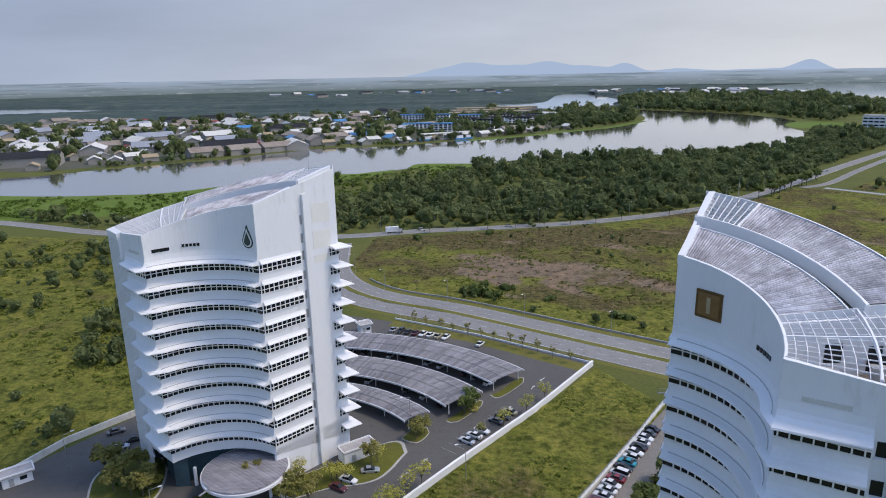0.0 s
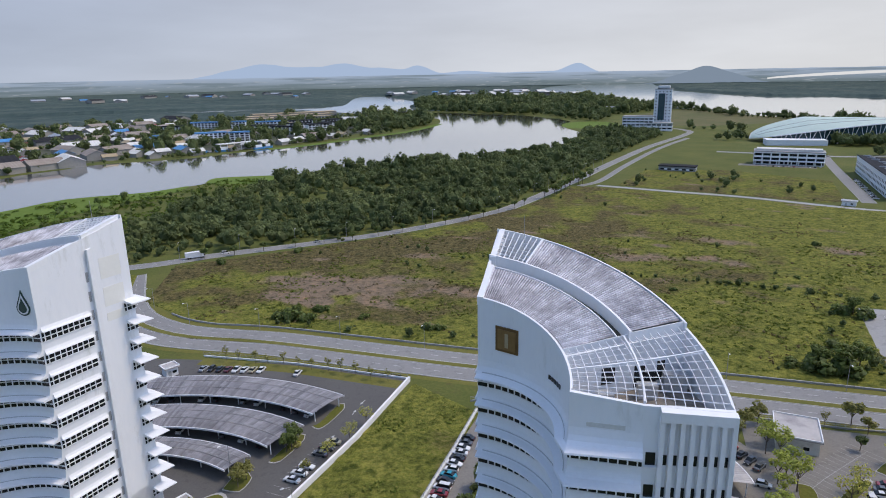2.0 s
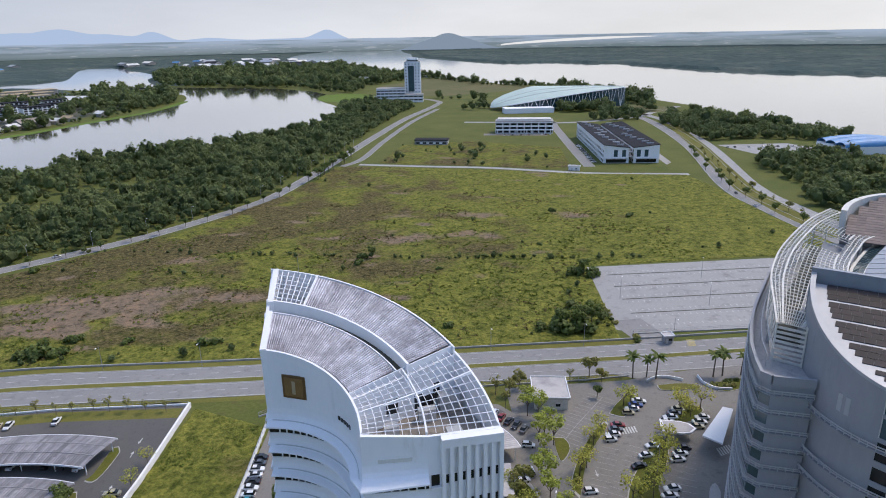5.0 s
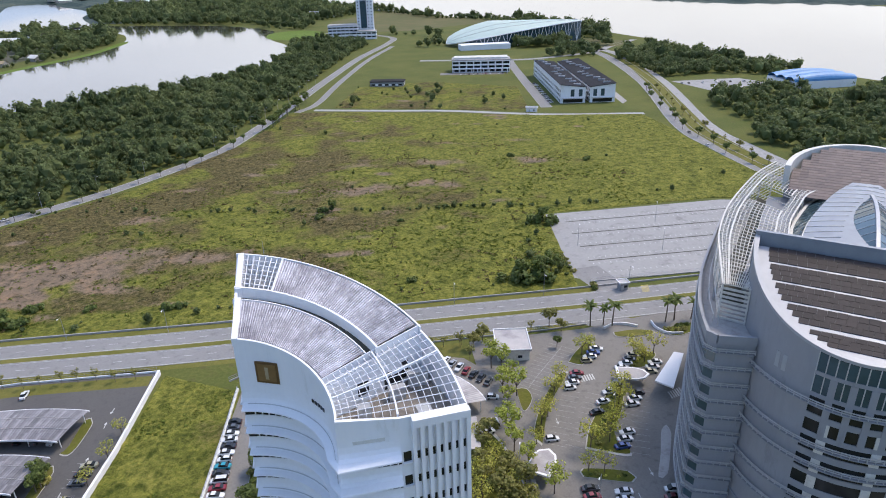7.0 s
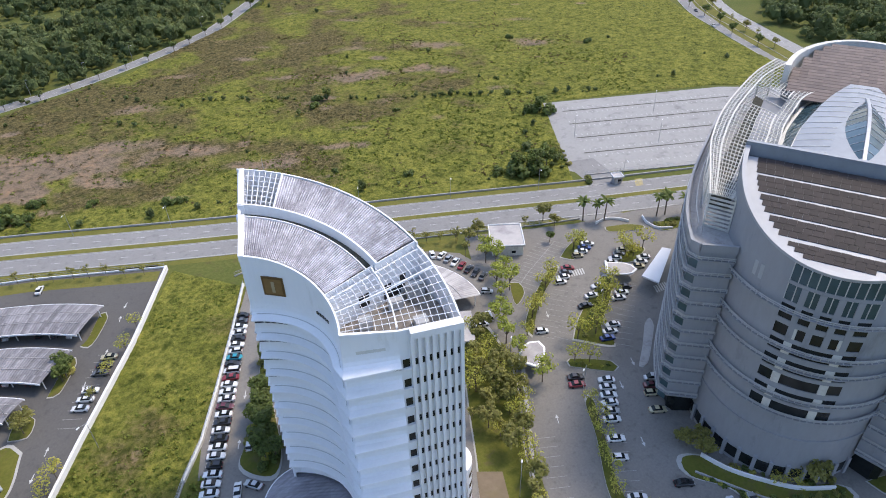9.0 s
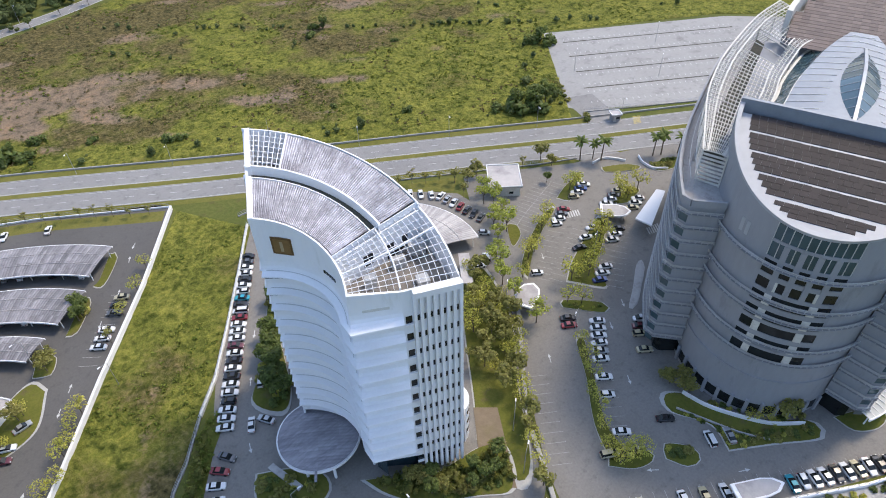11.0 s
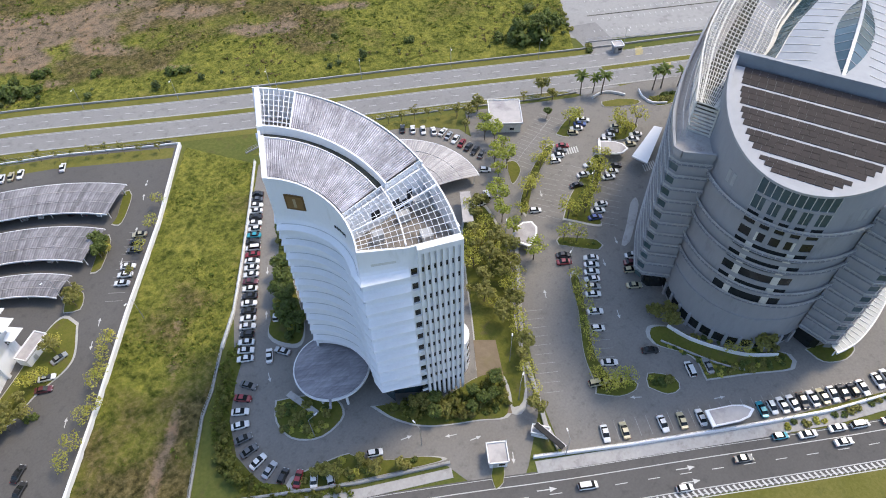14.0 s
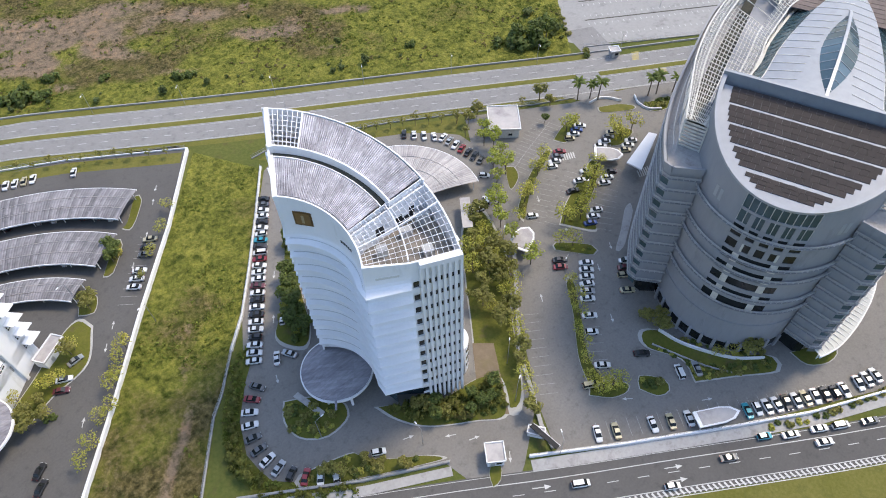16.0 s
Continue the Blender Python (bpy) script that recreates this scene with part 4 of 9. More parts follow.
def tower(place, label, sign):
    """place: takes a plan point of the tower to the world."""
    def warp(mb):
        mb.v = [(*place(x, y), z) for x, y, z in mb.v]
        return mb
    bx, by = place(44, 75)
    root = thing("office_tower", bx, by, 0, label, "office tower", "twin towers")

    def put(name, mb, mat, label="", parent=None, smooth=False, kind=""):
        return part(name, warp(mb), mat, parent or root, label, smooth, kind)

    ring = INNER + [TE, TF] + OUTER[::-1][1:]
    n = len(ring)
    closed = ring + ring[:1]
    inn = offset([ring[-1]] + closed + [ring[1]], 0.32)[1:-2]
    mb = MB()
    foot = lambda i: 7.6 if i <= len(INNER) else 4.6
    for i, p in enumerate(ring):
        mb.v.append((p[0], p[1], foot(i)))
    for p in ring:
        mb.v.append((p[0], p[1], roof_z(*p) + 0.35))
    for p in inn:
        mb.v.append((p[0], p[1], roof_z(*p) + 0.35))
    for p in inn:
        mb.v.append((p[0], p[1], 50.0))
    for i in range(n):
        j = (i + 1) % n
        mb.f += [(i, j, n + j, n + i), (n + i, n + j, 2 * n + j, 2 * n + i), (2 * n + i, 2 * n + j, 3 * n + j, 3 * n + i)]
    put("wall", mb, WHITE, "white rendered curved walls")
    # eaves and window bands
    half = tuple(Vector(TC) * 0.5 + Vector(TA) * 0.5)
    fronts = [TE, TD] + INNER[::-1][1:-1] + [TC]
    ends = [tuple(Vector(TC) * 0.985 + Vector(TA) * 0.015), half]
    backs = [tuple(Vector(TC) * 0.12 + Vector(TA) * 0.88), TA] + OUTER[1:36]
    for path in (fronts, ends, backs):
        L = length(path)
        for z in (EAVES if path is backs else EAVES[:10]):
            sec = ((0.0, 2.55), (0.10, 1.5), (0.32, 0.85), (0.70, 0.48), (1.68, 0.20), (1.74, -0.02), (0.0, -0.10)) if path is fronts else ((0.0, 1.0), (0.22, 0.5), (0.55, 0.2), (0.6, 0.0), (0.0, -0.10)) if path is ends else ((0.0, 0.62), (0.9, 0.40), (2.25, 0.14), (2.3, -0.06), (0.0, -0.10))
            lines = [offset(path, o) for o, _ in sec]
            mb = MB()
            for ln, (_, dz) in zip(lines, sec):
                mb.v += [(p[0], p[1], z + dz) for p in ln]
            k, rings = len(path), len(sec)
            for a in range(rings - 1):
                mb.f += [(a * k + i, a * k + i + 1, (a + 1) * k + i + 1, (a + 1) * k + i) for i in range(k - 1)]
            mb.f += [tuple(a * k for a in range(rings)), tuple(a * k + k - 1 for a in range(rings))[::-1]]
            put("eave", mb, WHITE2, "white sloping sunshade")
            if path is fronts:
                # Thin grey strip draws the shadow line of a gap in colour.
                put("drip_groove", MB().ribbon(path[1:-1], 0.46, 0.54, z + 0.60, z + 0.78), GREYTRIM, "thin grey strip for a shadow gap on the sunshade")
            band = put("window_band", MB().ribbon(path, 0.0, 0.06, z - 1.85, z - 0.1), GLASS_DARK, "dark ribbon windows")
            mu = MB()
            mu.ribbon(path, 0.06, 0.25, z - 1.08, z - 0.94)
            mu.ribbon(path, 0.06, 0.16, z - 1.95, z - 1.82)
            for i in range(int(L / 1.15)):
                x, y, a = along(path, 0.5 + 1.15 * i)
                mu.box(x - 0.1 * math.sin(a), y + 0.1 * math.cos(a), z - 1.85, z - 0.1, 0.18, 0.14, a)
            put("mullions", mu, WHITE2, "white window bars", band, kind="stuff")
    # recessed ground floor
    core = offset([ring[-1]] + closed + [ring[1]], 2.4)[1:-2]
    put("lobby_glazing", MB().prism(core, 0.0, 7.5), GLASS_BLUE, "dark recessed ground floor glazing")
    cb, ca = Vector(TC), Vector(TA)
    back_in = (Vector(TF) - cb).normalized() * 0.5
    put("end_wall_base", MB().prism([tuple(cb), tuple(ca), tuple(ca + back_in), tuple(cb + back_in)], 0.0, 9.0), WHITE, "white base of the end wall")
    put("soffit", MB().add([(p[0], p[1], foot(i) + 0.02) for i, p in enumerate(ring)], (tuple(range(n))[::-1],)), WHITE2, "white soffit over the ground floor")
    for i in range(0, n, 6):
        q = Vector(ring[i]) * 0.93 + Vector((42, 78)) * 0.07
        put("column", MB().tube((q.x, q.y, 0), (q.x, q.y, 4.55), 0.4, 0.4, 8), WHITE2)
    # fins with windows on the low end
    e, f = Vector(TE), Vector(TF)
    t = (f - e).normalized()
    nrm = Vector((t.y, -t.x))
    a = math.atan2(t.y, t.x)
    width = (f - e).length
    for i in range(8):
        q = e + t * (width * (0.20 + 0.8 * i / 7) - 0.1) + nrm * 0.35
        put("fin", MB().prism([tuple(q + t * sx * 0.28 + nrm * sy * 0.38) for sx, sy in ((-1, -1), (1, -1), (1, 1), (-1, 1))], 1.5, lambda x, y: roof_z(x, y) - 1.0), WHITE2, "white vertical fin")
    b0, b1 = e + t * (width * 0.17), e + t * (width + 0.15)
    put("fin_beam", MB().prism([tuple(b0), tuple(b1), tuple(b1 + nrm * 0.85), tuple(b0 + nrm * 0.85)], lambda x, y: roof_z(x, y) - 1.0, lambda x, y: roof_z(x, y) + 0.33), WHITE2, "white beam across the fins")
    for z in EAVES:
        for i in range(7):
            q = e + t * (width * (0.20 + 0.8 * (i + 0.5) / 7) - 0.1) + nrm * 0.03
            put("window", MB().box(q.x, q.y, z - 1.45, z - 0.1, 0.56, 0.08, a), GLASS_DARK)
        q = e + t * (width * 0.09) + nrm * 0.03
        put("stair_window", MB().box(q.x, q.y, z - 1.5, z + 0.2, 1.15, 0.08, a), GLASS_DARK)
        put("stair_ledge", MB().box(q.x + nrm.x * 0.25, q.y + nrm.y * 0.25, z - 1.75, z - 1.55, 1.5, 0.5, a), WHITE2)
    # end wall: pilaster and groove windows
    c, d = Vector(TC), (Vector(TA) - Vector(TC))
    w = d.normalized()
    out = Vector((-w.y, w.x))
    aw = math.atan2(w.y, w.x)
    q = c + d * 0.58 + out * 0.3
    put("pilaster", MB().prism([tuple(q + w * sx * 0.5 + out * sy * 0.4) for sx, sy in ((-1, -1), (1, -1), (1, 1), (-1, 1))], 0, lambda x, y: roof_z(x, y) - 2.0), WHITE2, "slim raised pilaster")
    for z in EAVES + [55.5, 59.5]:
        q = c + d * 0.535 + out * 0.02
        put("groove_window", MB().box(q.x, q.y, z - 1.2, z + 0.8, 0.5, 0.1, aw), CONCRETE)
    q = c + d * 0.79
    for z0, z1 in ((58.0, 62.3), (52.2, 56.2), (49.0, 50.8)):
        put("wall_patch", MB().box(q.x + out.x * 0.01, q.y + out.y * 0.01, z0, z1, 4.6, 0.06, aw), FADED, "faint cream patch on the wall")
    # roof
    def ribbed(u0, u1, v0, v1, up, n, name):
        """Pale ribs side by side with mildewed pans between them, each in a few lengths."""
        rs = random.Random(n)
        for key, q0, q1, h, mat, pieces in (("sheet", 0.36, 1.0, 0.0, ROOFSHEET, 4), ("rib", 0.0, 0.36, 0.15, ROOFRIB, 3)):
            mb = MB()
            for i in range(n):
                cuts = [v0] + sorted(v0 + (v1 - v0) * rs.uniform(0.08, 0.92) for _ in range(pieces)) + [v1]
                prof = ((q0, 0.0), (q1, 0.0)) if key == "sheet" else ((q0, -0.02), (q0 + 0.08, h), (q1 - 0.08, h), (q1, -0.02))
                for a_, b_ in zip(cuts, cuts[1:]):
                    k = len(mb.v)
                    for q, dz in prof:
                        for v in (a_, b_):
                            mb.v.append(on_roof(u0 + (u1 - u0) * (i + q) / n, v, up + dz))
                    mb.f += [(k + 2 * j, k + 2 * j + 2, k + 2 * j + 3, k + 2 * j + 1) for j in range(len(prof) - 1)]
            put(name + "_" + key, mb, mat, "mildewed metal roof pans" if key == "sheet" else "pale roof ribs", kind="stuff")
    ribbed(0.03, 0.66, 0.03, 0.445, 0.1, 56, "lower_roof")
    ribbed(0.155, 0.68, 0.56, 0.97, 0.9, 60, "upper_roof")

    def bar(u0, v0, u1, v1, up, wd, ht, n=12, mb=None):
        mb = mb or MB()
        return mb.rail([on_roof(u0 + (u1 - u0) * i / n, v0 + (v1 - v0) * i / n, up) for i in range(n + 1)], wd, ht)
    put("roof_beam", bar(0.0, 0.455, 0.67, 0.455, 0.3, 0.2, 1.4, 16), WHITE2, "white roof beam")
    put("roof_beam", bar(0.0, 0.548, 0.69, 0.548, 1.1, 0.36, 2.2, 16), WHITE2, "white roof beam")
    put("roof_gutter", bar(0.02, 0.502, 0.66, 0.502, -0.7, 1.5, 0.2, 16), DRAIN_SHADE, "dark stained roof gutter")
    put("roof_beam", bar(0.675, 0.0, 0.675, 0.55, 0.35, 0.14, 1.5), WHITE2, "white roof beam")
    put("roof_beam", bar(0.69, 0.53, 0.69, 1.0, 1.0, 0.14, 1.8), WHITE2, "white roof beam")
    put("roof_beam", bar(0.0, 0.99, 0.70, 0.99, 1.05, 0.3, 1.6, 24), WHITE2, "white roof beam")
    put("roof_beam", bar(0.016, 0.0, 0.016, 0.46, 0.45, 0.95, 1.2), WHITE2, "white roof beam")
    put("roof_beam", bar(0.016, 0.53, 0.016, 1.0, 1.05, 0.95, 1.8), WHITE2, "white roof beam")
    put("roof_beam", bar(0.155, 0.54, 0.155, 0.99, 1.15, 0.3, 1.2), WHITE2, "white roof beam")
    lat = MB()
    for i in range(1, 7):
        bar(0.02 + 0.135 * i / 7, 0.55, 0.02 + 0.135 * i / 7, 0.98, 0.95, 0.11, 0.2, 3, lat)
    for j in range(1, 7):
        bar(0.02, 0.545 + 0.435 * j / 7, 0.155, 0.545 + 0.435 * j / 7, 0.97, 0.11, 0.2, 3, lat)
    put("roof_lattice", lat, WHITE2, "white open roof lattice", kind="stuff")
    lat = MB()
    for i in range(1, 11):
        bar(0.68 + 0.32 * i / 11, 0.0, 0.68 + 0.32 * i / 11, 1.0, 0.25, 0.065, 0.13, 6, lat)
    for j in range(1, 17):
        bar(0.68, j / 17, 1.0, j / 17, 0.27, 0.065, 0.13, 8, lat)
    put("roof_lattice", lat, WHITE2, "white open roof lattice over the plant deck", kind="stuff")
    put("lattice_beam", bar(0.83, 0.0, 0.79, 1.0, 0.40, 0.2, 0.4, 6), WHITE2, "white lattice beam")
    put("lattice_beam", bar(0.68, 0.5, 1.0, 0.46, 0.42, 0.22, 0.5, 6), WHITE2, "white lattice beam")
    deck = [on_roof(0.68 + 0.31 * i / 6, 0.03)[:2] for i in range(7)] + [on_roof(0.99 - 0.31 * i / 6, 0.97)[:2] for i in range(7)]
    put("plant_deck", MB().prism(deck, 53.2, 53.6), DECK, "weathered roof plant deck")
    deck = [on_roof(0.02, 0.56)[:2], on_roof(0.15, 0.56)[:2], on_roof(0.15, 0.97)[:2], on_roof(0.02, 0.97)[:2]]
    put("upper_deck", MB().prism(deck, 61.5, 62.0), DECK, "grey concrete roof deck")
    p0, p1 = Vector(on_roof(0.70, 0.01)[:2]), Vector(on_roof(0.70, 0.99)[:2])
    along_deck = (p1 - p0).normalized()
    inward = Vector((along_deck.y, -along_deck.x)) * 0.15
    dw = put("deck_wall", MB().prism([tuple(p0 + inward), tuple(p1 + inward), tuple(p1 - inward), tuple(p0 - inward)], 53.6, lambda x, y: roof_z(x, y) - 0.25), WHITE, "white wall of the plant deck")
    for k_, wd, z0_, z1_ in ((0.36, 2.0, 55.2, 57.6), (0.62, 1.6, 54.0, 57.2), (0.70, 2.4, 54.0, 56.0), (0.80, 1.2, 54.6, 57.6)):
        q = p0 + (p1 - p0) * k_
        put("deck_opening", MB().box(q.x, q.y, z0_, z1_, wd, 0.5, math.atan2(along_deck.y, along_deck.x)), BLACK, "dark opening in the deck wall", dw)
    for u, v, lx, ly, h in ((0.80, 0.28, 2.0, 1.6, 2.2), (0.76, 0.62, 2.6, 1.4, 2.0), (0.90, 0.72, 2.2, 2.2, 1.4), (0.74, 0.86, 3.2, 1.5, 2.6)):
        x, y, _ = on_roof(u, v)
        put("air_conditioner", MB().box(x, y, 53.6, 53.6 + h, lx, ly, a), GREYTRIM, "grey metal air conditioner on the roof deck")
    x, y, z = on_roof(0.10, 0.9, 1.0)
    put("antenna", MB().tube((x, y, z - 0.5), (x, y, z + 4.2), 0.06, 0.03, 5), STEEL, "thin steel antenna")

    # slots and sign on the top wall
    def on_front(s, z0, z1, wd, mat, name, lab, depth=0.12):
        x, y, an = along(INNER, s)
        nx, ny = math.sin(an), -math.cos(an)
        return put(name, MB().box(x + nx * depth / 2, y + ny * depth / 2, z0, z1, wd, depth, an), mat, lab)
    Li = length(INNER)
    for i in range(5):
        on_front(Li * 0.56 + i * 0.75, 55.3, 55.9, 0.5, GLASS_DARK, "vent_slot", "")
    if sign == "plate":
        on_front(Li * 0.20, 56.3, 60.2, 3.9, BRONZE, "sign_frame", "bronze sign frame", 0.2)
        on_front(Li * 0.20, 56.7, 59.8, 3.1, surface("sign_face", (0.28, 0.17, 0.07), (0.22, 0.13, 0.05), 0.4, 0.8, 0.2, 0.05, metal=0.3), "sign_face", "bronze square sign with a plain emblem", 0.28)
        on_front(Li * 0.20, 57.1, 59.3, 0.55, surface("sign_mark", (0.46, 0.38, 0.25), (0.40, 0.32, 0.2), 0.4, 0.8, 0.2, 0.0, metal=0.2), "sign_mark", "pale upright mark on the sign", 0.33)
    else:
        x, y, an = along(INNER, Li * 0.10)
        tx, ty = math.cos(an), math.sin(an)
        for k, (dep, mat) in enumerate(((0.15, GREENSIGN), (0.22, WHITE2), (0.28, GREENSIGN))):
            r = 1.45 - 0.3 * k
            prof = [(r * math.sin(b) * (1 if b < 1.6 or b > 4.7 else 1), -r * math.cos(b)) for b in (2 * math.pi * i / 18 for i in range(18))]
            prof = [(px, py if py < 0.35 * r else 0.35 * r + (py - 0.35 * r) * 3.2) for px, py in prof]
            prof = [(px * (1 if py < 0.4 * r else max(0.0, 1 - (py - 0.4 * r) / (2.3 * r))), py) for px, py in prof]
            mb = MB()
            nx, ny = math.sin(an), -math.cos(an)
            for dd in (0.0, dep):
                mb.v += [(x + tx * px + nx * dd, y + ty * px + ny * dd, 56.4 + py) for px, py in prof]
            m_ = len(prof)
            mb.f += [tuple(range(m_, 2 * m_))] + [(i, (i + 1) % m_, m_ + (i + 1) % m_, m_ + i) for i in range(m_)]
            put("sign_emblem", mb, mat, "dark green drop-shaped emblem")
        on_front(Li * 0.86, 54.9, 55.6, 3.6, GLASS_DARK, "long_slot", "")
    de = (Vector(TD) + Vector(TE)) / 2
    dd = Vector(TE) - Vector(TD)
    put("long_slot", MB().box(de.x, de.y, 54.5, 55.1, 4.6, 0.12, math.atan2(dd.y, dd.x)), OLDWHITE, "narrow wall slot")
    # egg-shaped entrance canopy on columns
    egg = []
    for i in range(40):
        b = 2 * math.pi * i / 40
        r = 9.4 + 1.3 * math.cos(b - radians(40))
        egg.append((29.3 + r * math.cos(b), 77.4 + r * math.sin(b)))
    can = put("entrance_canopy", MB().prism(egg, 5.3, 5.9), WHITE2, "white rim of the egg-shaped entrance canopy")
    top = MB()
    ax = Vector((math.cos(radians(-35)), math.sin(radians(-35))))
    pe = Vector((-ax.y, ax.x))
    n = 26
    rows_ = [[] for _ in range(n * 2 + 1)]
    for i in range(n * 2 + 1):
        s = -10.6 + 21.2 * i / (2 * n)
        hits = []
        for p, q in zip(egg, egg[1:] + egg[:1]):
            sp, sq = (Vector(p) - Vector((29.3, 77.4))).dot(pe), (Vector(q) - Vector((29.3, 77.4))).dot(pe)
            if (sp - s) * (sq - s) < 0:
                k = (s - sp) / (sq - sp)
                hits.append((Vector(p) * (1 - k) + Vector(q) * k - Vector((29.3, 77.4))).dot(ax))
        if len(hits) < 2:
            hits = [-0.3, 0.3]
        lo, hi = min(hits) * 0.96, max(hits) * 0.96
        for k in range(9):
            g_ = lo + (hi - lo) * k / 8
            q = Vector((29.3, 77.4)) + pe * s * 0.97 + ax * g_
            dome = 0.7 * max(0.0, 1 - (s * s + g_ * g_) / 110)
            rows_[i].append((q.x, q.y, 5.95 + dome + (0.08 if i % 2 else 0)))
    for i in range(0, n * 2, 2):
        for k in range(0, 8, 2):
            top.add([rows_[i + p_][k + q_] for p_ in range(3) for q_ in range(3)], [(0, 1, 4, 3), (1, 2, 5, 4), (3, 4, 7, 6), (4, 5, 8, 7)])
    put("canopy_roof", top, EGGROOF, "weathered grey ribbed canopy roof", can)
    for x, y in ((24.0, 74.5), (28.5, 70.2), (33.0, 72.5), (27, 83.0)):
        put("canopy_column", MB().tube((x, y, 0), (x, y, 5.4), 0.35, 0.35, 10), WHITE2, "", can)
    # rounded stair bay low on the back
    x, y = OUTER[34]
    bay = arc(x - 0.3, y - 0.3, 4.6, -80, 75, 20)
    body = put("stair_bay", MB().prism(bay, 0, 13.2), WHITE2, "white rounded stair bay")
    for z in (3.2, 6.6, 10.0):
        put("bay_window", MB().prism(arc(x - 0.3, y - 0.3, 4.66, -72, 68, 18), z, z + 1.2), GLASS_DARK, "dark curved stair window", body)
    return root


tower(lambda x, y: (x, y), "white curved office tower with sloping ribbed roof, bronze plate sign", "plate")

MIRROR_TURN = radians(-71.97)


def mirrored(x, y):
    """The second tower is the first one's mirror image, turned and moved."""
    c, s = math.cos(MIRROR_TURN), math.sin(MIRROR_TURN)
    return (-111.30 - x * c - y * s, 70.61 - x * s + y * c)


tower(mirrored, "white curved office tower with sloping ribbed roof, green drop emblem", "drop")

# ---- the grey drum-fronted office building ----
GO, GU, GV = Vector((125.6, 47.1)), Vector((0.335, -0.942)), Vector((-0.942, -0.335))
GS, GA, GB = 19.5, 20.5, 24.3          # the drum: middle, half width, depth


def gp(s, d):
    q = GO + GU * s + GV * d
    return (q.x, q.y)


def drum(phi, grow=0.0):
    return (GS + (GA + grow) * math.cos(radians(phi)), (GB + grow) * math.sin(radians(phi)))


def drum_line(p0, p1, n, grow=0.0):
    return [gp(*drum(p0 + (p1 - p0) * i / n, grow)) for i in range(n + 1)]


def rim_z(x, y):
    d = (Vector((x, y)) - GO).dot(GV)
    return 64.5 - 0.41 * max(0.0, d)


def office():
    bx, by = gp(19.5, 0)
    root = thing("office_building", bx, by, 0, "grey drum-fronted office building with sloping dark roof", "office building")
    put = lambda name, mb, mat, label="", parent=None, smooth=False, kind="": part(name, mb, mat, parent or root, label, smooth, kind)
    # front drum, its wall open at the top with a sloping rim
    line = drum_line(180, 0, 72)
    inner = drum_line(180, 0, 72, -0.8)
    k = len(line)
    mb = MB()
    mb.v = [(p[0], p[1], 0.0) for p in line] + [(p[0], p[1], rim_z(*p)) for p in line] + [(p[0], p[1], rim_z(*p)) for p in inner] + [(p[0], p[1], rim_z(*p) - 1.3) for p in inner]
    for a in range(3):
        mb.f += [(a * k + i + 1, a * k + i, (a + 1) * k + i, (a + 1) * k + i + 1) for i in range(k - 1)]
    put("drum_wall", mb, GREYWALL, "grey panelled curved wall", smooth=False)
    cap = MB()
    o, i_ = drum_line(180, 0, 72, 0.12), drum_line(180, 0, 72, -0.75)
    cap.v = [(p[0], p[1], rim_z(*p) + 0.25) for p in o] + [(p[0], p[1], rim_z(*p) + 0.25) for p in i_] + [(p[0], p[1], rim_z(*p) - 0.35) for p in o]
    cap.f = [(j, j + 1, k + j + 1, k + j) for j in range(k - 1)] + [(2 * k + j, 2 * k + j + 1, j + 1, j) for j in range(k - 1)]
    put("rim_cap", cap, ZINC, "pale metal rim capping")
    # sloping roof deck, back parapet, dark tile rows
    deck = drum_line(178, 2, 60, -0.9)
    put("roof_deck", MB().prism(deck, lambda x, y: rim_z(x, y) - 1.9, lambda x, y: rim_z(x, y) - 1.3), ZINC, "pale metal roof deck")
    put("back_parapet", MB().prism([gp(-1.2, 0), gp(40.2, 0), gp(40.2, -0.9), gp(-1.2, -0.9)], 50, 65.6), ATRIUM, "pale metal parapet")
    for d0, d1 in ((0.8, 4.5), (5.0, 8.8), (9.3, 13.1), (13.6, 17.4), (18.2, 21.0)):
        row_ = put("panel_row", MB().prism([gp(GS - 2, d0), gp(GS + 2, d0), gp(GS + 2, d0 + 0.2), gp(GS - 2, d0 + 0.2)], lambda x, y: rim_z(x, y) - 1.3, lambda x, y: rim_z(x, y) - 1.25), BROWNROOF, "row of dark brown roof panels")
        mb = MB()
        for j in range(3):
            e0, e1 = d0 + (d1 - d0) * j / 3, d0 + (d1 - d0) * (j + 1) / 3 - 0.03
            half = GA * math.sqrt(max(0.0, 1 - ((e1 + 1.2) / GB) ** 2)) - 2.6
            n = int(2 * half / 1.6)
            for i in range(n):
                s0, s1 = GS - half + 2 * half * i / n, GS - half + 2 * half * (i + 1) / n - 0.03
                h = 0.10 + 0.03 * ((i * 7 + j * 3) % 3)
                mb.prism([gp(s0, e0), gp(s1, e0), gp(s1, e1), gp(s0, e1)], lambda x, y: rim_z(x, y) - 1.3, lambda x, y, h=h: rim_z(x, y) - 1.3 + h)
        put("panel", mb, BROWNROOF, "", row_, kind="stuff")
    # window bay of the drum: glass, spandrels, piers
    P0, P1 = 109, 67
    bay = drum_line(P0, P1, 30, 0.03)
    glass = MB()
    gk = len(bay)
    glass.v = [(p[0], p[1], 19.5) for p in bay] + [(p[0], p[1], rim_z(*p) - 0.4) for p in bay]
    glass.f = [(j + 1, j, gk + j, gk + j + 1) for j in range(gk - 1)]
    win = put("window_bay", glass, GLASS_DARK, "tall bay of dark windows")
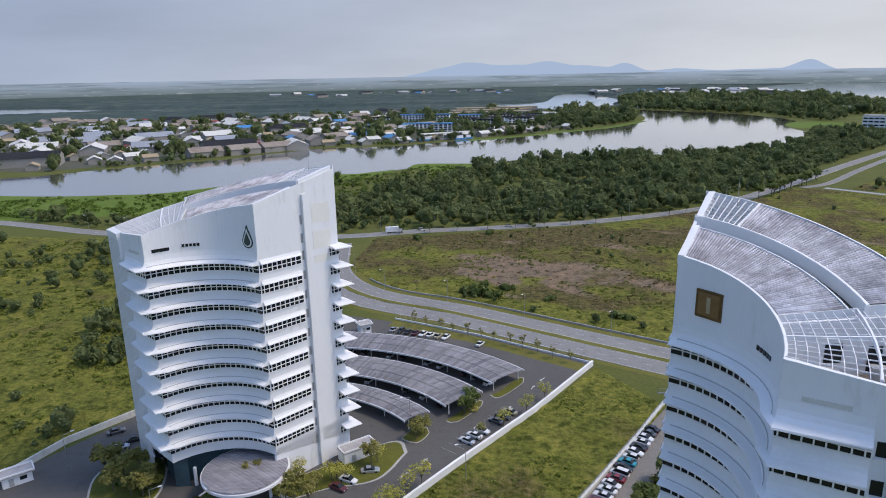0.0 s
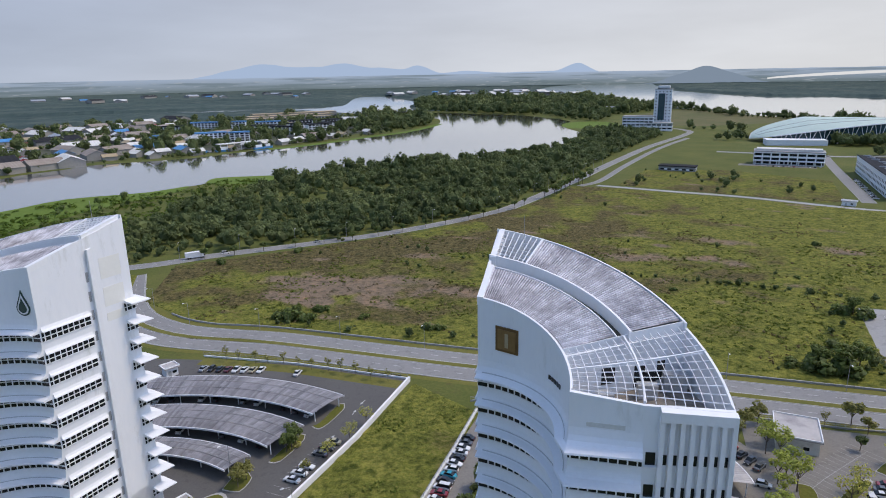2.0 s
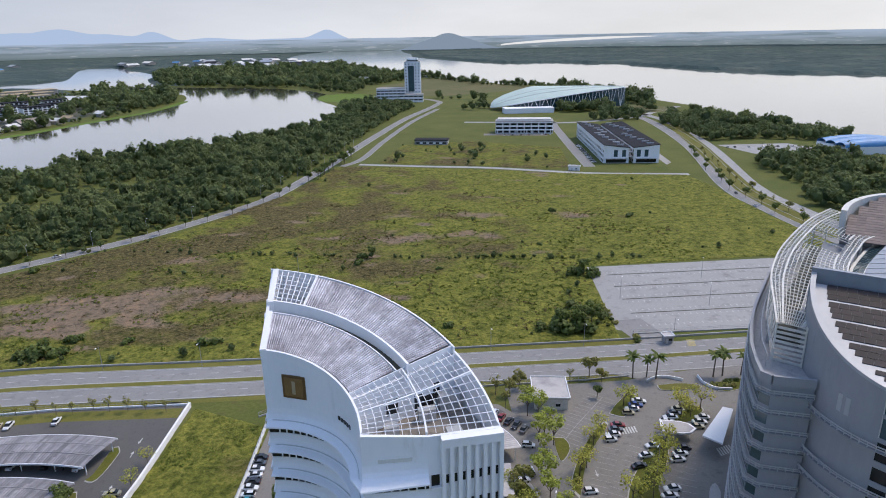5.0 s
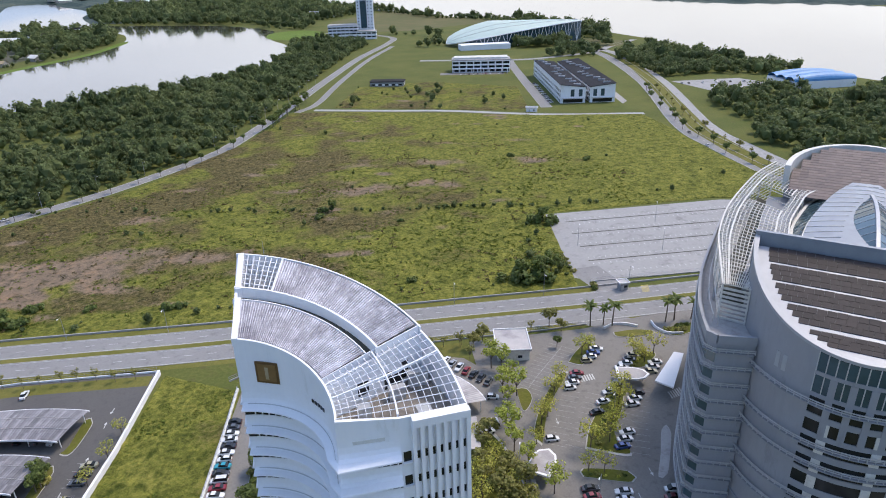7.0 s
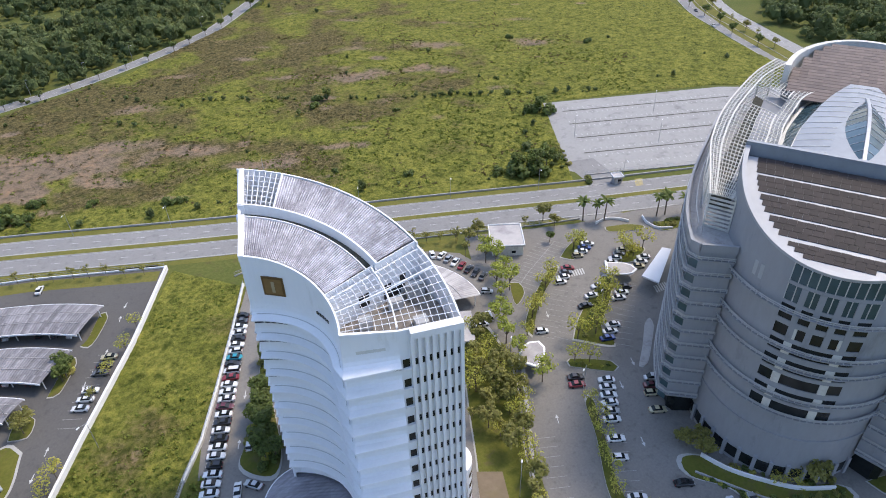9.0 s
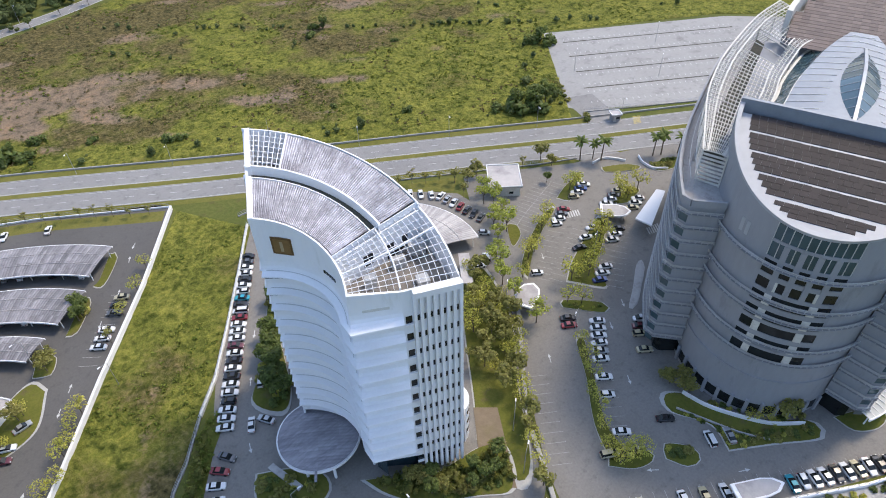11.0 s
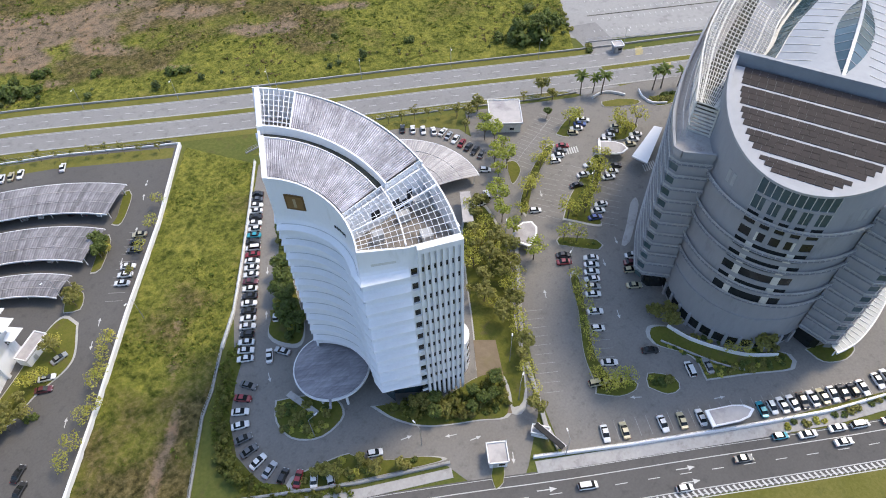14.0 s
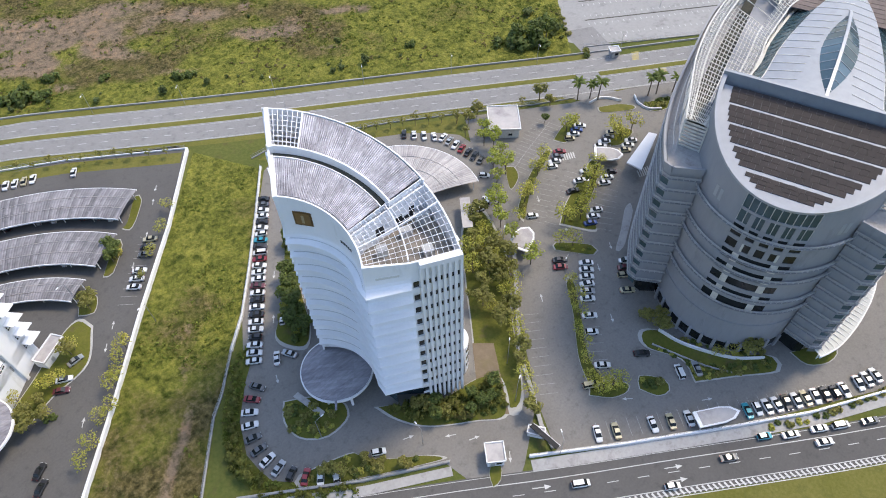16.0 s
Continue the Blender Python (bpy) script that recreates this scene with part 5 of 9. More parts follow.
    bands = [(22.2, 23.0), (25.6, 27.0), (29.6, 30.6), (33.4, 34.8), (37.6, 38.6), (41.2, 42.4), (45.8, 46.6)]
    for z0, z1 in bands:
        put("spandrel", MB().ribbon(drum_line(P1, P0, 30), -0.05, 0.22, z0, z1), GREYWALL, "", win)
    up = drum_line(P0, P1, 30, 0.06)
    ug = MB()
    ug.v = [(p[0], p[1], 46.6) for p in up] + [(p[0], p[1], rim_z(*p) - 0.5) for p in up]
    ug.f = [(j + 1, j, gk + j, gk + j + 1) for j in range(gk - 1)]
    put("upper_glass", ug, GLASS_BLUE, "blue-green tinted glazing", win)
    for i in range(11):
        p = gp(*drum(P0 + (P1 - P0) * i / 10, 0.12))
        put("mullion", MB().box(p[0], p[1], 46.6, rim_z(*p) - 0.4, 0.16, 0.16), GREYTRIM, "", win)
    put("transom", MB().ribbon(drum_line(P1, P0, 30), 0.0, 0.25, 50.2, 50.9), GREYWALL, "", win)
    put("tinted_windows", MB().ribbon(drum_line(P1, P0, 30), 0.0, 0.05, 46.6, 50.2), GLASS_BLUE, "tinted windows", win)
    for i in (2, 4, 6, 8):
        p = gp(*drum(P0 + (P1 - P0) * i / 10, 0.1))
        a = math.atan2(p[1] - gp(GS, 0)[1], p[0] - gp(GS, 0)[0])
        put("pier", MB().box(p[0], p[1], 38.6, 50.2, 0.5, 1.1, a), GREYWALL, "", win)
    for i in (2.2, 7.8):
        p = gp(*drum(P0 + (P1 - P0) * i / 10, 0.1))
        a = math.atan2(p[1] - gp(GS, 0)[1], p[0] - gp(GS, 0)[0])
        for z0, z1 in ((19.5, 22.2), (23.0, 25.6), (27.0, 29.6), (30.6, 33.4), (34.8, 37.6), (38.6, 41.2)):
            put("louvre_panel", MB().box(p[0], p[1], z0, z1, 0.4, 1.5, a), LOUVRE, "pale louvred panel", win)
    # ledges with rails round the drum
    def railing(pl, z, led, off=0.95):
        r = MB()
        ro, ri = offset(pl, off), offset(pl, off - 0.55)
        r.rail([(*a, z + 0.95) for a in ro], 0.18, 0.16)
        r.rail([(*a, z + 0.5) for a in ro], 0.08, 0.08)
        r.rail([(*a, z + 0.14) for a in ri], 0.18, 0.14)
        n = int(length(ro) / 1.3)
        for i in range(n + 1):
            x, y, h = along(ro, min(1.3 * i, length(ro) - 0.01))
            r.box(x, y, z, z + 0.95, 0.10, 0.10, h)
            r.box(x + 0.28 * math.sin(h), y - 0.28 * math.cos(h), z + 0.02, z + 0.14, 0.10, 0.6, h)
        put("railing", r, GREYTRIM, "pale metal railing", led, kind="stuff")
    for z, p0, p1 in ((44.6, 152, 38), (36.2, 155, 22), (32.0, 158, 26), (24.2, 158, 22), (19.6, 160, 20)):
        pl = drum_line(p1, p0, 60)
        railing(pl, z, put("ledge", MB().ribbon(pl, 0.0, 1.05, z - 0.2, z), GREYWALL, "narrow grey ledge"))
    # slit windows and a low plinth line
    for phi in (124, 128, 50, 46):
        p = gp(*drum(phi, 0.02))
        a = math.atan2(p[1] - gp(GS, 0)[1], p[0] - gp(GS, 0)[0])
        put("slit_window", MB().box(p[0], p[1], 47.5, 50.7, 0.16, 0.8, a), ZINC, "tall pale slit")
    put("plinth_band", MB().ribbon(drum_line(15, 165, 60), 0.0, 0.3, 12.9, 13.3), GREYWALL, "raised plinth band")
    put("base_glazing", MB().ribbon(drum_line(30, 150, 50), 0.0, 0.06, 1.0, 4.0), GLASS_DARK, "dark ground floor windows")
    for i in range(14):
        p = gp(*drum(150 - 120 * i / 13, 0.2))
        put("base_pier", MB().box(p[0], p[1], 0, 5, 0.8, 0.8, math.atan2(p[1] - by, p[0] - bx)), GREYWALL)

    # side wings: stepped terraces next to the drum, then a long curved block with a louvred crown
    def wing(side):
        sm = (lambda s: s) if side > 0 else (lambda s: 2 * GS - s)
        Q = lambda s, d: gp(sm(s), d)
        outer = [(-3.6, 17.2)] + smooth_line([(-5.4, 16.4), (-8.8, 5.6), (-11.0, -10), (-11.6, -27), (-11.6, -51), (-8, -69)], 5)
        body = [(3.0, 15.0)] + list(outer) + [(2, -66), (6, -40), (4, -10), (1.0, 2.0)]
        put("wing_wall", MB().prism([Q(*p) for p in body], 6.2, 48.4), GREYWALL, "grey side wing")
        low = [(3.0, 13.0)] + [(p[0] + 2.2, p[1] - 2.0) for p in outer] + [(2, -66), (6, -40), (4, -10), (1.0, 2.0)]
        put("recessed_base", MB().prism([Q(*p) for p in low], 0, 6.2), GLASS_DARK, "dark recessed ground floor")
        # roof terrace sunk behind a parapet
        front = [Q(3.0, 15.0), Q(-3.6, 17.2)]
        curve = [Q(*p) for p in outer]
        put("parapet", MB().ribbon(front if side > 0 else front[::-1], -0.1, 0.5, 48.4, 50.2), GREYWALL, "grey parapet")
        put("parapet", MB().ribbon(curve if side > 0 else curve[::-1], -0.1, 0.5, 48.4, 50.2), GREYWALL, "grey parapet")
        put("terrace_floor", MB().prism([Q(2.4, 14.4), Q(-3.2, 16.5), Q(-5.0, 15.8), Q(-8.0, 6.0), Q(0.6, 6.0)], 48.4, 48.6), CONCRETE, "stained concrete terrace")
        ring_ = [Q(p[0] + 0.7, p[1]) for p in outer]
        put("roof_walk", MB().prism(ring_ + [Q(2, -64), Q(4, -40), Q(2, -10), Q(0.4, 6.0)], 48.45, 48.62), CONCRETE, "stained concrete roof walkway")
        for off_, zz in ((1.6, 51.2), (2.6, 52.6)):
            rb = MB().rail([(*Q(p[0] + off_, p[1]), zz) for p in outer[2:]], 0.14, 0.14)
            for p in outer[2::2]:
                q_ = Q(p[0] + off_, p[1])
                rb.box(q_[0], q_[1], 48.5, zz, 0.10, 0.10)
            put("roof_rail", rb, GREYTRIM, "pale curved roof rail")
        for k in range(11):
            z = 46.5 - 3.9 * k
            if z < 7:
                break
            off = 0.75
            pl = front + curve[1:]
            if side < 0:
                pl = pl[::-1]
            sg = 1
            led = put("ledge", MB().ribbon(pl, 0.0, off, z - 0.16, z), GREYWALL, "narrow grey ledge")
            band = put("ribbon_window", MB().ribbon(curve if side > 0 else curve[::-1], 0.0, 0.06, z - 2.6, z - 0.6), GLASS_BLUE, "dark ribbon window")
            railing(pl, z, led, off - 0.1)
        # louvred crown
        co = smooth_line([(-5, 8), (-7, -2.4), (-9, -13), (-9.7, -21), (-9.8, -32), (-8.5, -45), (-6, -60), (-2.2, -71.5)], 3)
        ci = smooth_line([(0.1, 8.4), (3.4, -6), (4.6, -19), (4.5, -28), (6, -40), (7.3, -46.7), (12.4, -54.5)], 3)
        n = 44
        at = lambda ln, k: along(ln, min(length(ln) * k, length(ln) - 0.01))[:2]
        grid = [[Vector(at(co, i / n)) * (1 - j / 16) + Vector(at(ci, i / n)) * (j / 16) for j in range(17)] for i in range(n + 1)]
        top = lambda i, j: 56.5 + 4.0 * (i / n) + 0.25 * math.sin(math.pi * j / 16)
        lo = MB()
        for j in range(17):
            for i in range(n):
                if 27 <= i < 34 and 4 <= j <= 13:
                    continue
                a, b = grid[i][j], grid[i + 1][j]
                lo.beam((*Q(*a), top(i, j)), (*Q(*b), top(i + 1, j)), 0.14 if j not in (0, 3, 13, 16) else 0.38, 0.18)
        for i in range(0, n + 1):
            for j in range(16):
                if 27 <= i < 34 and 4 <= j <= 12 and i % 3:
                    continue
                a, b = grid[i][j], grid[i][j + 1]
                lo.beam((*Q(*a), top(i, j) - 0.1), (*Q(*b), top(i, j + 1) - 0.1), 0.11, 0.18)
        for i in range(0, n, 1):
            for q in range(1, 3):
                for j in (0, 1, 2, 13, 14, 15):
                    k_ = i + q / 3
                    a = Vector(at(co, k_ / n)) * (1 - j / 16) + Vector(at(ci, k_ / n)) * (j / 16)
                    b = Vector(at(co, k_ / n)) * (1 - (j + 1) / 16) + Vector(at(ci, k_ / n)) * ((j + 1) / 16)
                    lo.beam((*Q(*a), top(k_, j)), (*Q(*b), top(k_, j + 1)), 0.08, 0.08)
        put("louvred_crown", lo, LOUVRE, "cream metal louvre grid over the roof", kind="stuff")
        sl = MB()
        for q in range(9):
            z = 49.2 + q * 0.95
            for ln in (co, ci):
                pts = [Q(*at(ln, i / 20)) for i in range(21)]
                for i, (a, b) in enumerate(zip(pts, pts[1:])):
                    if z < 56.6 + 4 * i / 20:
                        sl.beam((*a, z), (*b, z), 0.10, 0.24)
            a, b = Q(*at(co, 0)), Q(*at(ci, 0))
            if z < 56.6:
                sl.beam((*a, z), (*b, z), 0.12, 0.5)
        for i in range(0, 21, 2):
            for ln in (co, ci):
                a = Q(*at(ln, i / 20))
                sl.box(a[0], a[1], 48.4, 56.3 + 4 * i / 20, 0.3, 0.3)
        put("crown_slats", sl, LOUVRE, "cream louvre slats on posts", kind="stuff")
        # Coloured dark so that the gaps between the louvres look shaded.
        put("plant_room", MB().prism([Q(*at(co, 0.12)), Q(*at(co, 0.9)), Q(*at(ci, 0.9)), Q(*at(ci, 0.12))], 48.4, 51.5), DRAIN_SHADE, "plant room under the louvres, shade put into its dark colour")
        return curve

    wing(1)
    wing(-1)
    # atrium: pale vaulted roof with a glass eye, a strip of glazing on each side
    EDGE = smooth_line([(5.0, -0.9), (6.9, -9), (8.1, -22), (10.5, -34.5), (13.0, -44.0), (16.5, -52.9)], 2.0)
    INCROWN = smooth_line([(1.2, -0.9), (3.0, -8), (5.0, -19), (5.2, -28), (6.8, -40), (8.2, -46.7), (11.5, -52.9)], 2.0)

    def s_at(ln, d):
        for p, q in zip(ln, ln[1:]):
            if p[1] >= d >= q[1]:
                return p[0] + (q[0] - p[0]) * (p[1] - d) / max(1e-6, p[1] - q[1])
        return ln[-1][0]
    mb = MB()
    nu, nv = 24, 26
    for i in range(nu + 1):
        for j in range(nv + 1):
            d = -0.9 - 52 * j / nv
            e = s_at(EDGE, d)
            s = e + (2 * GS - 2 * e) * i / nu
            mb.v.append((*gp(s, d), 60.6 + 1.6 * (1 - ((s - GS) / 15) ** 2)))
    mb.f = [(i * (nv + 1) + j, (i + 1) * (nv + 1) + j, (i + 1) * (nv + 1) + j + 1, i * (nv + 1) + j + 1) for i in range(nu) for j in range(nv)]
    roof = put("atrium_roof", mb, ATRIUM, "pale vaulted metal roof")
    seam = MB()
    for j in range(1, 15):
        d = -0.9 - 52 * j / 15
        e = s_at(EDGE, d)
        for s0, s1 in ((e, e + 7), (2 * GS - e, 2 * GS - e - 7)):
            seam.rail([(*gp(s0 + (s1 - s0) * q / 6, d - 1.5 * q / 6), 60.72 + 1.6 * (1 - ((s0 + (s1 - s0) * q / 6 - GS) / 15) ** 2)) for q in range(7)], 0.12, 0.12)
    put("roof_seams", seam, GREYTRIM, "standing roof seams", roof, kind="stuff")
    put("atrium_body", MB().prism([gp(-2, -1), gp(41, -1), gp(41, -53), gp(-2, -53)], 0, 55.8), GREYWALL, "grey core of the building")
    for side in (1, -1):
        sm = (lambda s: s) if side > 0 else (lambda s: 2 * GS - s)
        for j in range(20):
            d, d2 = -0.9 - 52 * j / 20, -0.9 - 52 * (j + 1) / 20 + 0.12
            q = [(s_at(INCROWN, d), d, 57.4), (s_at(EDGE, d), d, 60.4), (s_at(EDGE, d2), d2, 60.4), (s_at(INCROWN, d2), d2, 57.4)]
            put("clerestory_pane", MB().quad(*[(*gp(sm(s), dd), z) for s, dd, z in q]), GLASS_BLUE, "blue glazing beside the roof")
    trim = MB()
    for side in (1, -1):
        sm = (lambda s: s) if side > 0 else (lambda s: 2 * GS - s)
        trim.rail([(*gp(sm(s), d), 60.85) for s, d in EDGE], 0.5, 0.5)
        trim.rail([(*gp(sm(s), d), 57.7) for s, d in INCROWN], 0.6, 1.5)
    put("roof_edge", trim, LOUVRE, "cream roof edge", roof)
    eye = put("glass_eye", MB(), GLASS_BLUE, "lens-shaped skylight")
    d0, d1, hw = -5.0, -44.0, 4.6
    ridge = MB()
    for sgn in (-1, 1):
        for i in range(12):
            t0, t1 = i / 12, (i + 1) / 12
            w0, w1 = hw * math.sin(math.pi * t0) ** 0.8, hw * math.sin(math.pi * t1) ** 0.8
            e0, e1 = d0 + (d1 - d0) * t0, d0 + (d1 - d0) * t1
            z = lambda t: 62.0 + 2.6 * math.sin(math.pi * t)
            pane = MB().quad((*gp(20.4, e0), z(t0)), (*gp(20.4, e1), z(t1)), (*gp(20.4 + sgn * w1, e1), 61.7), (*gp(20.4 + sgn * w0, e0), 61.7))
            put("pane", pane, GLASS_BLUE, "", eye)
            ridge.beam((*gp(20.4 + sgn * w0, e0), 61.95), (*gp(20.4 + sgn * w1, e1), 61.95), 0.5, 0.5)
            ridge.beam((*gp(20.4, e0), z(t0) + 0.08), (*gp(20.4 + sgn * w0, e0), 61.8), 0.14, 0.14)
    for i in range(12):
        t0, t1 = i / 12, (i + 1) / 12
        ridge.beam((*gp(20.4, d0 + (d1 - d0) * t0), 62.35 + 2.6 * math.sin(math.pi * t0)), (*gp(20.4, d0 + (d1 - d0) * t1), 62.35 + 2.6 * math.sin(math.pi * t1)), 0.7, 0.5)
    put("eye_frame", ridge, ZINC, "pale metal ridge and ribs", eye)
    # rear drum with a brown tile roof
    rear = [gp(GS - 18 * math.cos(radians(b)), -54 - 29.5 * math.sin(radians(b))) for b in range(0, 181, 6)]
    put("rear_wall", MB().prism(rear, 0, 60.0), GREYWALL, "grey rear drum")
    tz = lambda x, y: 60.3 + 0.14 * (-(Vector((x, y)) - GO).dot(GV) - 52)
    put("rear_rim", MB().ribbon(rear, -0.6, 0.8, 58, 64.5), LOUVRE, "pale curved rear parapet")
    mb = MB()
    for i in range(17):
        for j in range(20):
            s, d = GS - 17 + 34 * i / 17, -44.5 - 34 * j / 20
            if ((s + 1 - GS) / 16.5) ** 2 + ((d + 54) / 27) ** 2 < 1:
                mb.prism([gp(s, d), gp(s + 2.0, d), gp(s + 2.0, d - 1.55), gp(s, d - 1.55)], lambda x, y: tz(x, y), lambda x, y: tz(x, y) + 0.22)
    put("rear_tiles", mb, REARROOF, "brown tiled rear roof", kind="stuff")
    # entrance canopies on the west and south
    put("west_canopy", MB().prism([(145.5, 76.7), (146.3, 71.3), (164, 78.5), (162.7, 81.0)], 4.2, 4.7), WHITE2, "white flat entrance canopy")
    cp = MB()
    pts = smooth_line([(124.4, -0.6), (130, -2.2), (137, -2.4), (144, -1.8), (151, -0.6), (158, 1.6), (165, 5)], 2)
    cp.ribbon(pts, -1.7, -1.35, 5.2, 5.9)
    cp.ribbon(pts, 1.5, 1.8, 5.6, 6.2)
    can = put("south_canopy", cp, WHITE2, "white frame of the curved entrance canopy")
    ribs = MB()
    for i in range(int(length(pts) / 1.6)):
        x, y, a = along(pts, 0.3 + 1.6 * i)
        ribs.beam((x + 1.5 * math.sin(a), y - 1.5 * math.cos(a), 5.95), (x - 1.6 * math.sin(a), y + 1.6 * math.cos(a), 6.25), 0.16, 0.2)
    for i in range(9):
        x, y, a = along(pts, 3 + 4.4 * i)
        ribs.beam((x - 1.6 * math.sin(a), y + 1.6 * math.cos(a), 6.2), (x - 8.5 * math.sin(a), y + 8.5 * math.cos(a), 8.5), 0.3, 0.5)
        ribs.tube((x, y, 0), (x, y, 5.8), 0.16, 0.16, 8)
    put("canopy_ribs", ribs, WHITE2, "white canopy ribs and posts", can, kind="stuff")
    put("canopy_panes", MB().ribbon(pts, -1.4, 1.55, 5.93), FROSTED, "pale frosted canopy panes", can)


office()


# ---- car park canopies ----
def shelter(cx, cy, r0, r1, a0, a1, z, mat, label, cat="canopy", group="curved car park canopies", posts=True, ribs=110):
    mid = radians((a0 + a1) / 2)
    root = thing("car_park_canopy", cx + (r0 + r1) / 2 * math.cos(mid), cy + (r0 + r1) / 2 * math.sin(mid), 0, label, cat, group)
    mb = MB()
    rs = random.Random(ribs)
    for i in range(ribs):
        cut = rs.randint(1, 4)
        for j0, j1 in ((0, cut), (cut, 5)):
            k = len(mb.v)
            for q, up in ((0.0, 0.0), (0.5, 0.09), (1.0, 0.0)):
                a = radians(a0 + (a1 - a0) * (i + q) / ribs)
                for j in range(j0, j1 + 1):
                    r = r0 + (r1 - r0) * j / 5
                    mb.v.append((cx + r * math.cos(a), cy + r * math.sin(a), z + 0.9 * math.sin(math.pi * (0.15 + 0.7 * j / 5)) + up - 0.4))
            m_ = j1 - j0 + 1
            mb.f += [(k + p * m_ + j, k + p * m_ + j + 1, k + (p + 1) * m_ + j + 1, k + (p + 1) * m_ + j) for p in range(2) for j in range(m_ - 1)]
    part("roof_sheet", mb, mat, root, "weathered ribbed roof sheet")
    for r in (r0, r1, (r0 * 2 + r1) / 3, (r0 + 2 * r1) / 3):
        e = MB()
        edge = r in (r0, r1)
        zz = z + (0.12 if edge else 0.62)
        pts = arc(cx, cy, r, a0, a1, 40)
        e.rail([(*a, zz) for a in pts], 0.2 if edge else 0.12, 0.5 if edge else 0.1)
        part("edge_beam" if edge else "roof_seam", e, WHITE2 if edge else CANOPY_LIGHT, root)
    if posts:
        k = max(2, int(radians(a1 - a0) * r0 / 9))
        for i in range(k + 1):
            a = radians(a0 + (a1 - a0) * (0.01 + 0.98 * i / k))
            for r in (r0 + 1.5, r1 - 1.5):
                part("post", MB().tube((cx + r * math.cos(a), cy + r * math.sin(a), 0), (cx + r * math.cos(a), cy + r * math.sin(a), z), 0.14, 0.14, 6), WHITE2, root)
    return root


shelter(-47, 122, 74.0, 87.0, 39.5, 104, 3.4, CANOPY, "long curved grey car park canopy on white posts")
shelter(-47, 122, 55.6, 68.3, 37.5, 104, 3.4, CANOPY, "curved grey car park canopy on white posts", ribs=95)
shelter(-47, 122, 42.8, 50.6, 38.0, 104, 3.2, CANOPY, "short curved grey car park canopy on white posts", ribs=70)
shelter(80, 114, 9.0, 26.5, -22, 96, 3.8, CANOPY_LIGHT, "fan-shaped pale canopy behind the tower", group="", ribs=60)


# ---- small buildings in the grounds ----
def flat_hut(x, y, lx, ly, h, turn, label, wallmat=None, overhang=0.6):
    a = radians(turn)
    root = thing("service_hut", x, y, 0, label, "hut")
    part("wall", MB().box(x, y, 0, h, lx, ly, a), wallmat or OLDWHITE, root)
    r = part("roof", MB().box(x, y, h, h + 0.35, lx + 2 * overhang, ly + 2 * overhang, a), CANOPY_LIGHT, root, "flat pale concrete roof")
    par = MB()
    for k, (w, l) in enumerate(((lx + 2 * overhang, 0.25), (0.25, ly + 2 * overhang))):
        for s in (-1, 1):
            ox, oy = (0, s * (ly / 2 + overhang - 0.12)) if k == 0 else (s * (lx / 2 + overhang - 0.12), 0)
            par.box(x + ox * math.cos(a) - oy * math.sin(a), y + ox * math.sin(a) + oy * math.cos(a), h + 0.35, h + 0.7, w, l, a)
    part("parapet", par, WHITE2, r, "white roof rim")
    fx, fy = x + math.sin(a) * (ly / 2 + 0.03), y - math.cos(a) * (ly / 2 + 0.03)
    part("door", MB().box(fx - lx * 0.2 * math.cos(a), fy - lx * 0.2 * math.sin(a), 0, 2.1, 1.0, 0.08, a), GREYTRIM, root, "grey metal door")
    part("window", MB().box(fx + lx * 0.2 * math.cos(a), fy + lx * 0.2 * math.sin(a), 1.1, 2.0, 1.4, 0.08, a), GLASS_DARK, root)
    return root


flat_hut(132.3, 120.5, 10.0, 11.8, 3.9, -40, "pale flat-roofed substation hut among trees")
flat_hut(45.8, 36.0, 4.0, 4.3, 3.0, -36, "small white gate house in the drive", WHITE2, 0.4)
flat_hut(-24, 137.5, 8.5, 3.6, 2.8, 35, "pale open-topped service shed beside the tower", WHITE2, 0.1)
flat_hut(-33, 217, 4, 3.4, 3.0, 30, "small white guard house at the gate", WHITE2)
flat_hut(194, 121, 3.0, 2.6, 2.8, -30, "small grey guard hut at the open car park", GREYWALL)
flat_hut(404, 355, 9, 4, 3.2, -52, "small white hut with flat roof beside the plot road", WHITE2)
flat_hut(-101, 128, 6.0, 3.0, 2.6, 40, "small white guard house with flat roof", WHITE2)
flat_hut(57.5, 33.5, 2.0, 4.0, 1.6, 35, "small white meter kiosk beside the wall", WHITE2, 0.2)


def bullet_canopy(x, y, ln, wd, turn, label):
    """A low parking shelter with a bullet-shaped white frame and a grey infill."""
    a = radians(turn)
    root = thing("parking_shelter", x, y, 0, label, "shelter", "bullet-shaped shelters")
    prof = [(-ln / 2, -wd / 2), (ln * 0.1, -wd / 2), (ln * 0.34, -wd * 0.36), (ln / 2, 0), (ln * 0.34, wd * 0.36), (ln * 0.1, wd / 2), (-ln / 2, wd / 2)]
    T = lambda p, k=1.0: (x + (p[0] * k) * math.cos(a) - (p[1] * k) * math.sin(a), y + (p[0] * k) * math.sin(a) + (p[1] * k) * math.cos(a))
    part("rim", MB().prism([T(p) for p in prof], 2.7, 3.2), WHITE2, root, "white rim")
    part("roof_sheet", MB().prism([T(p, 0.84) for p in prof], 3.2, 3.28), CANOPY_LIGHT, root, "grey roof sheet")
    for p in ((-ln * 0.4, wd * 0.35), (-ln * 0.4, -wd * 0.35), (ln * 0.3, 0)):
        q = T(p)
        part("post", MB().tube((*q, 0), (*q, 2.8), 0.12, 0.12, 6), WHITE2, root)


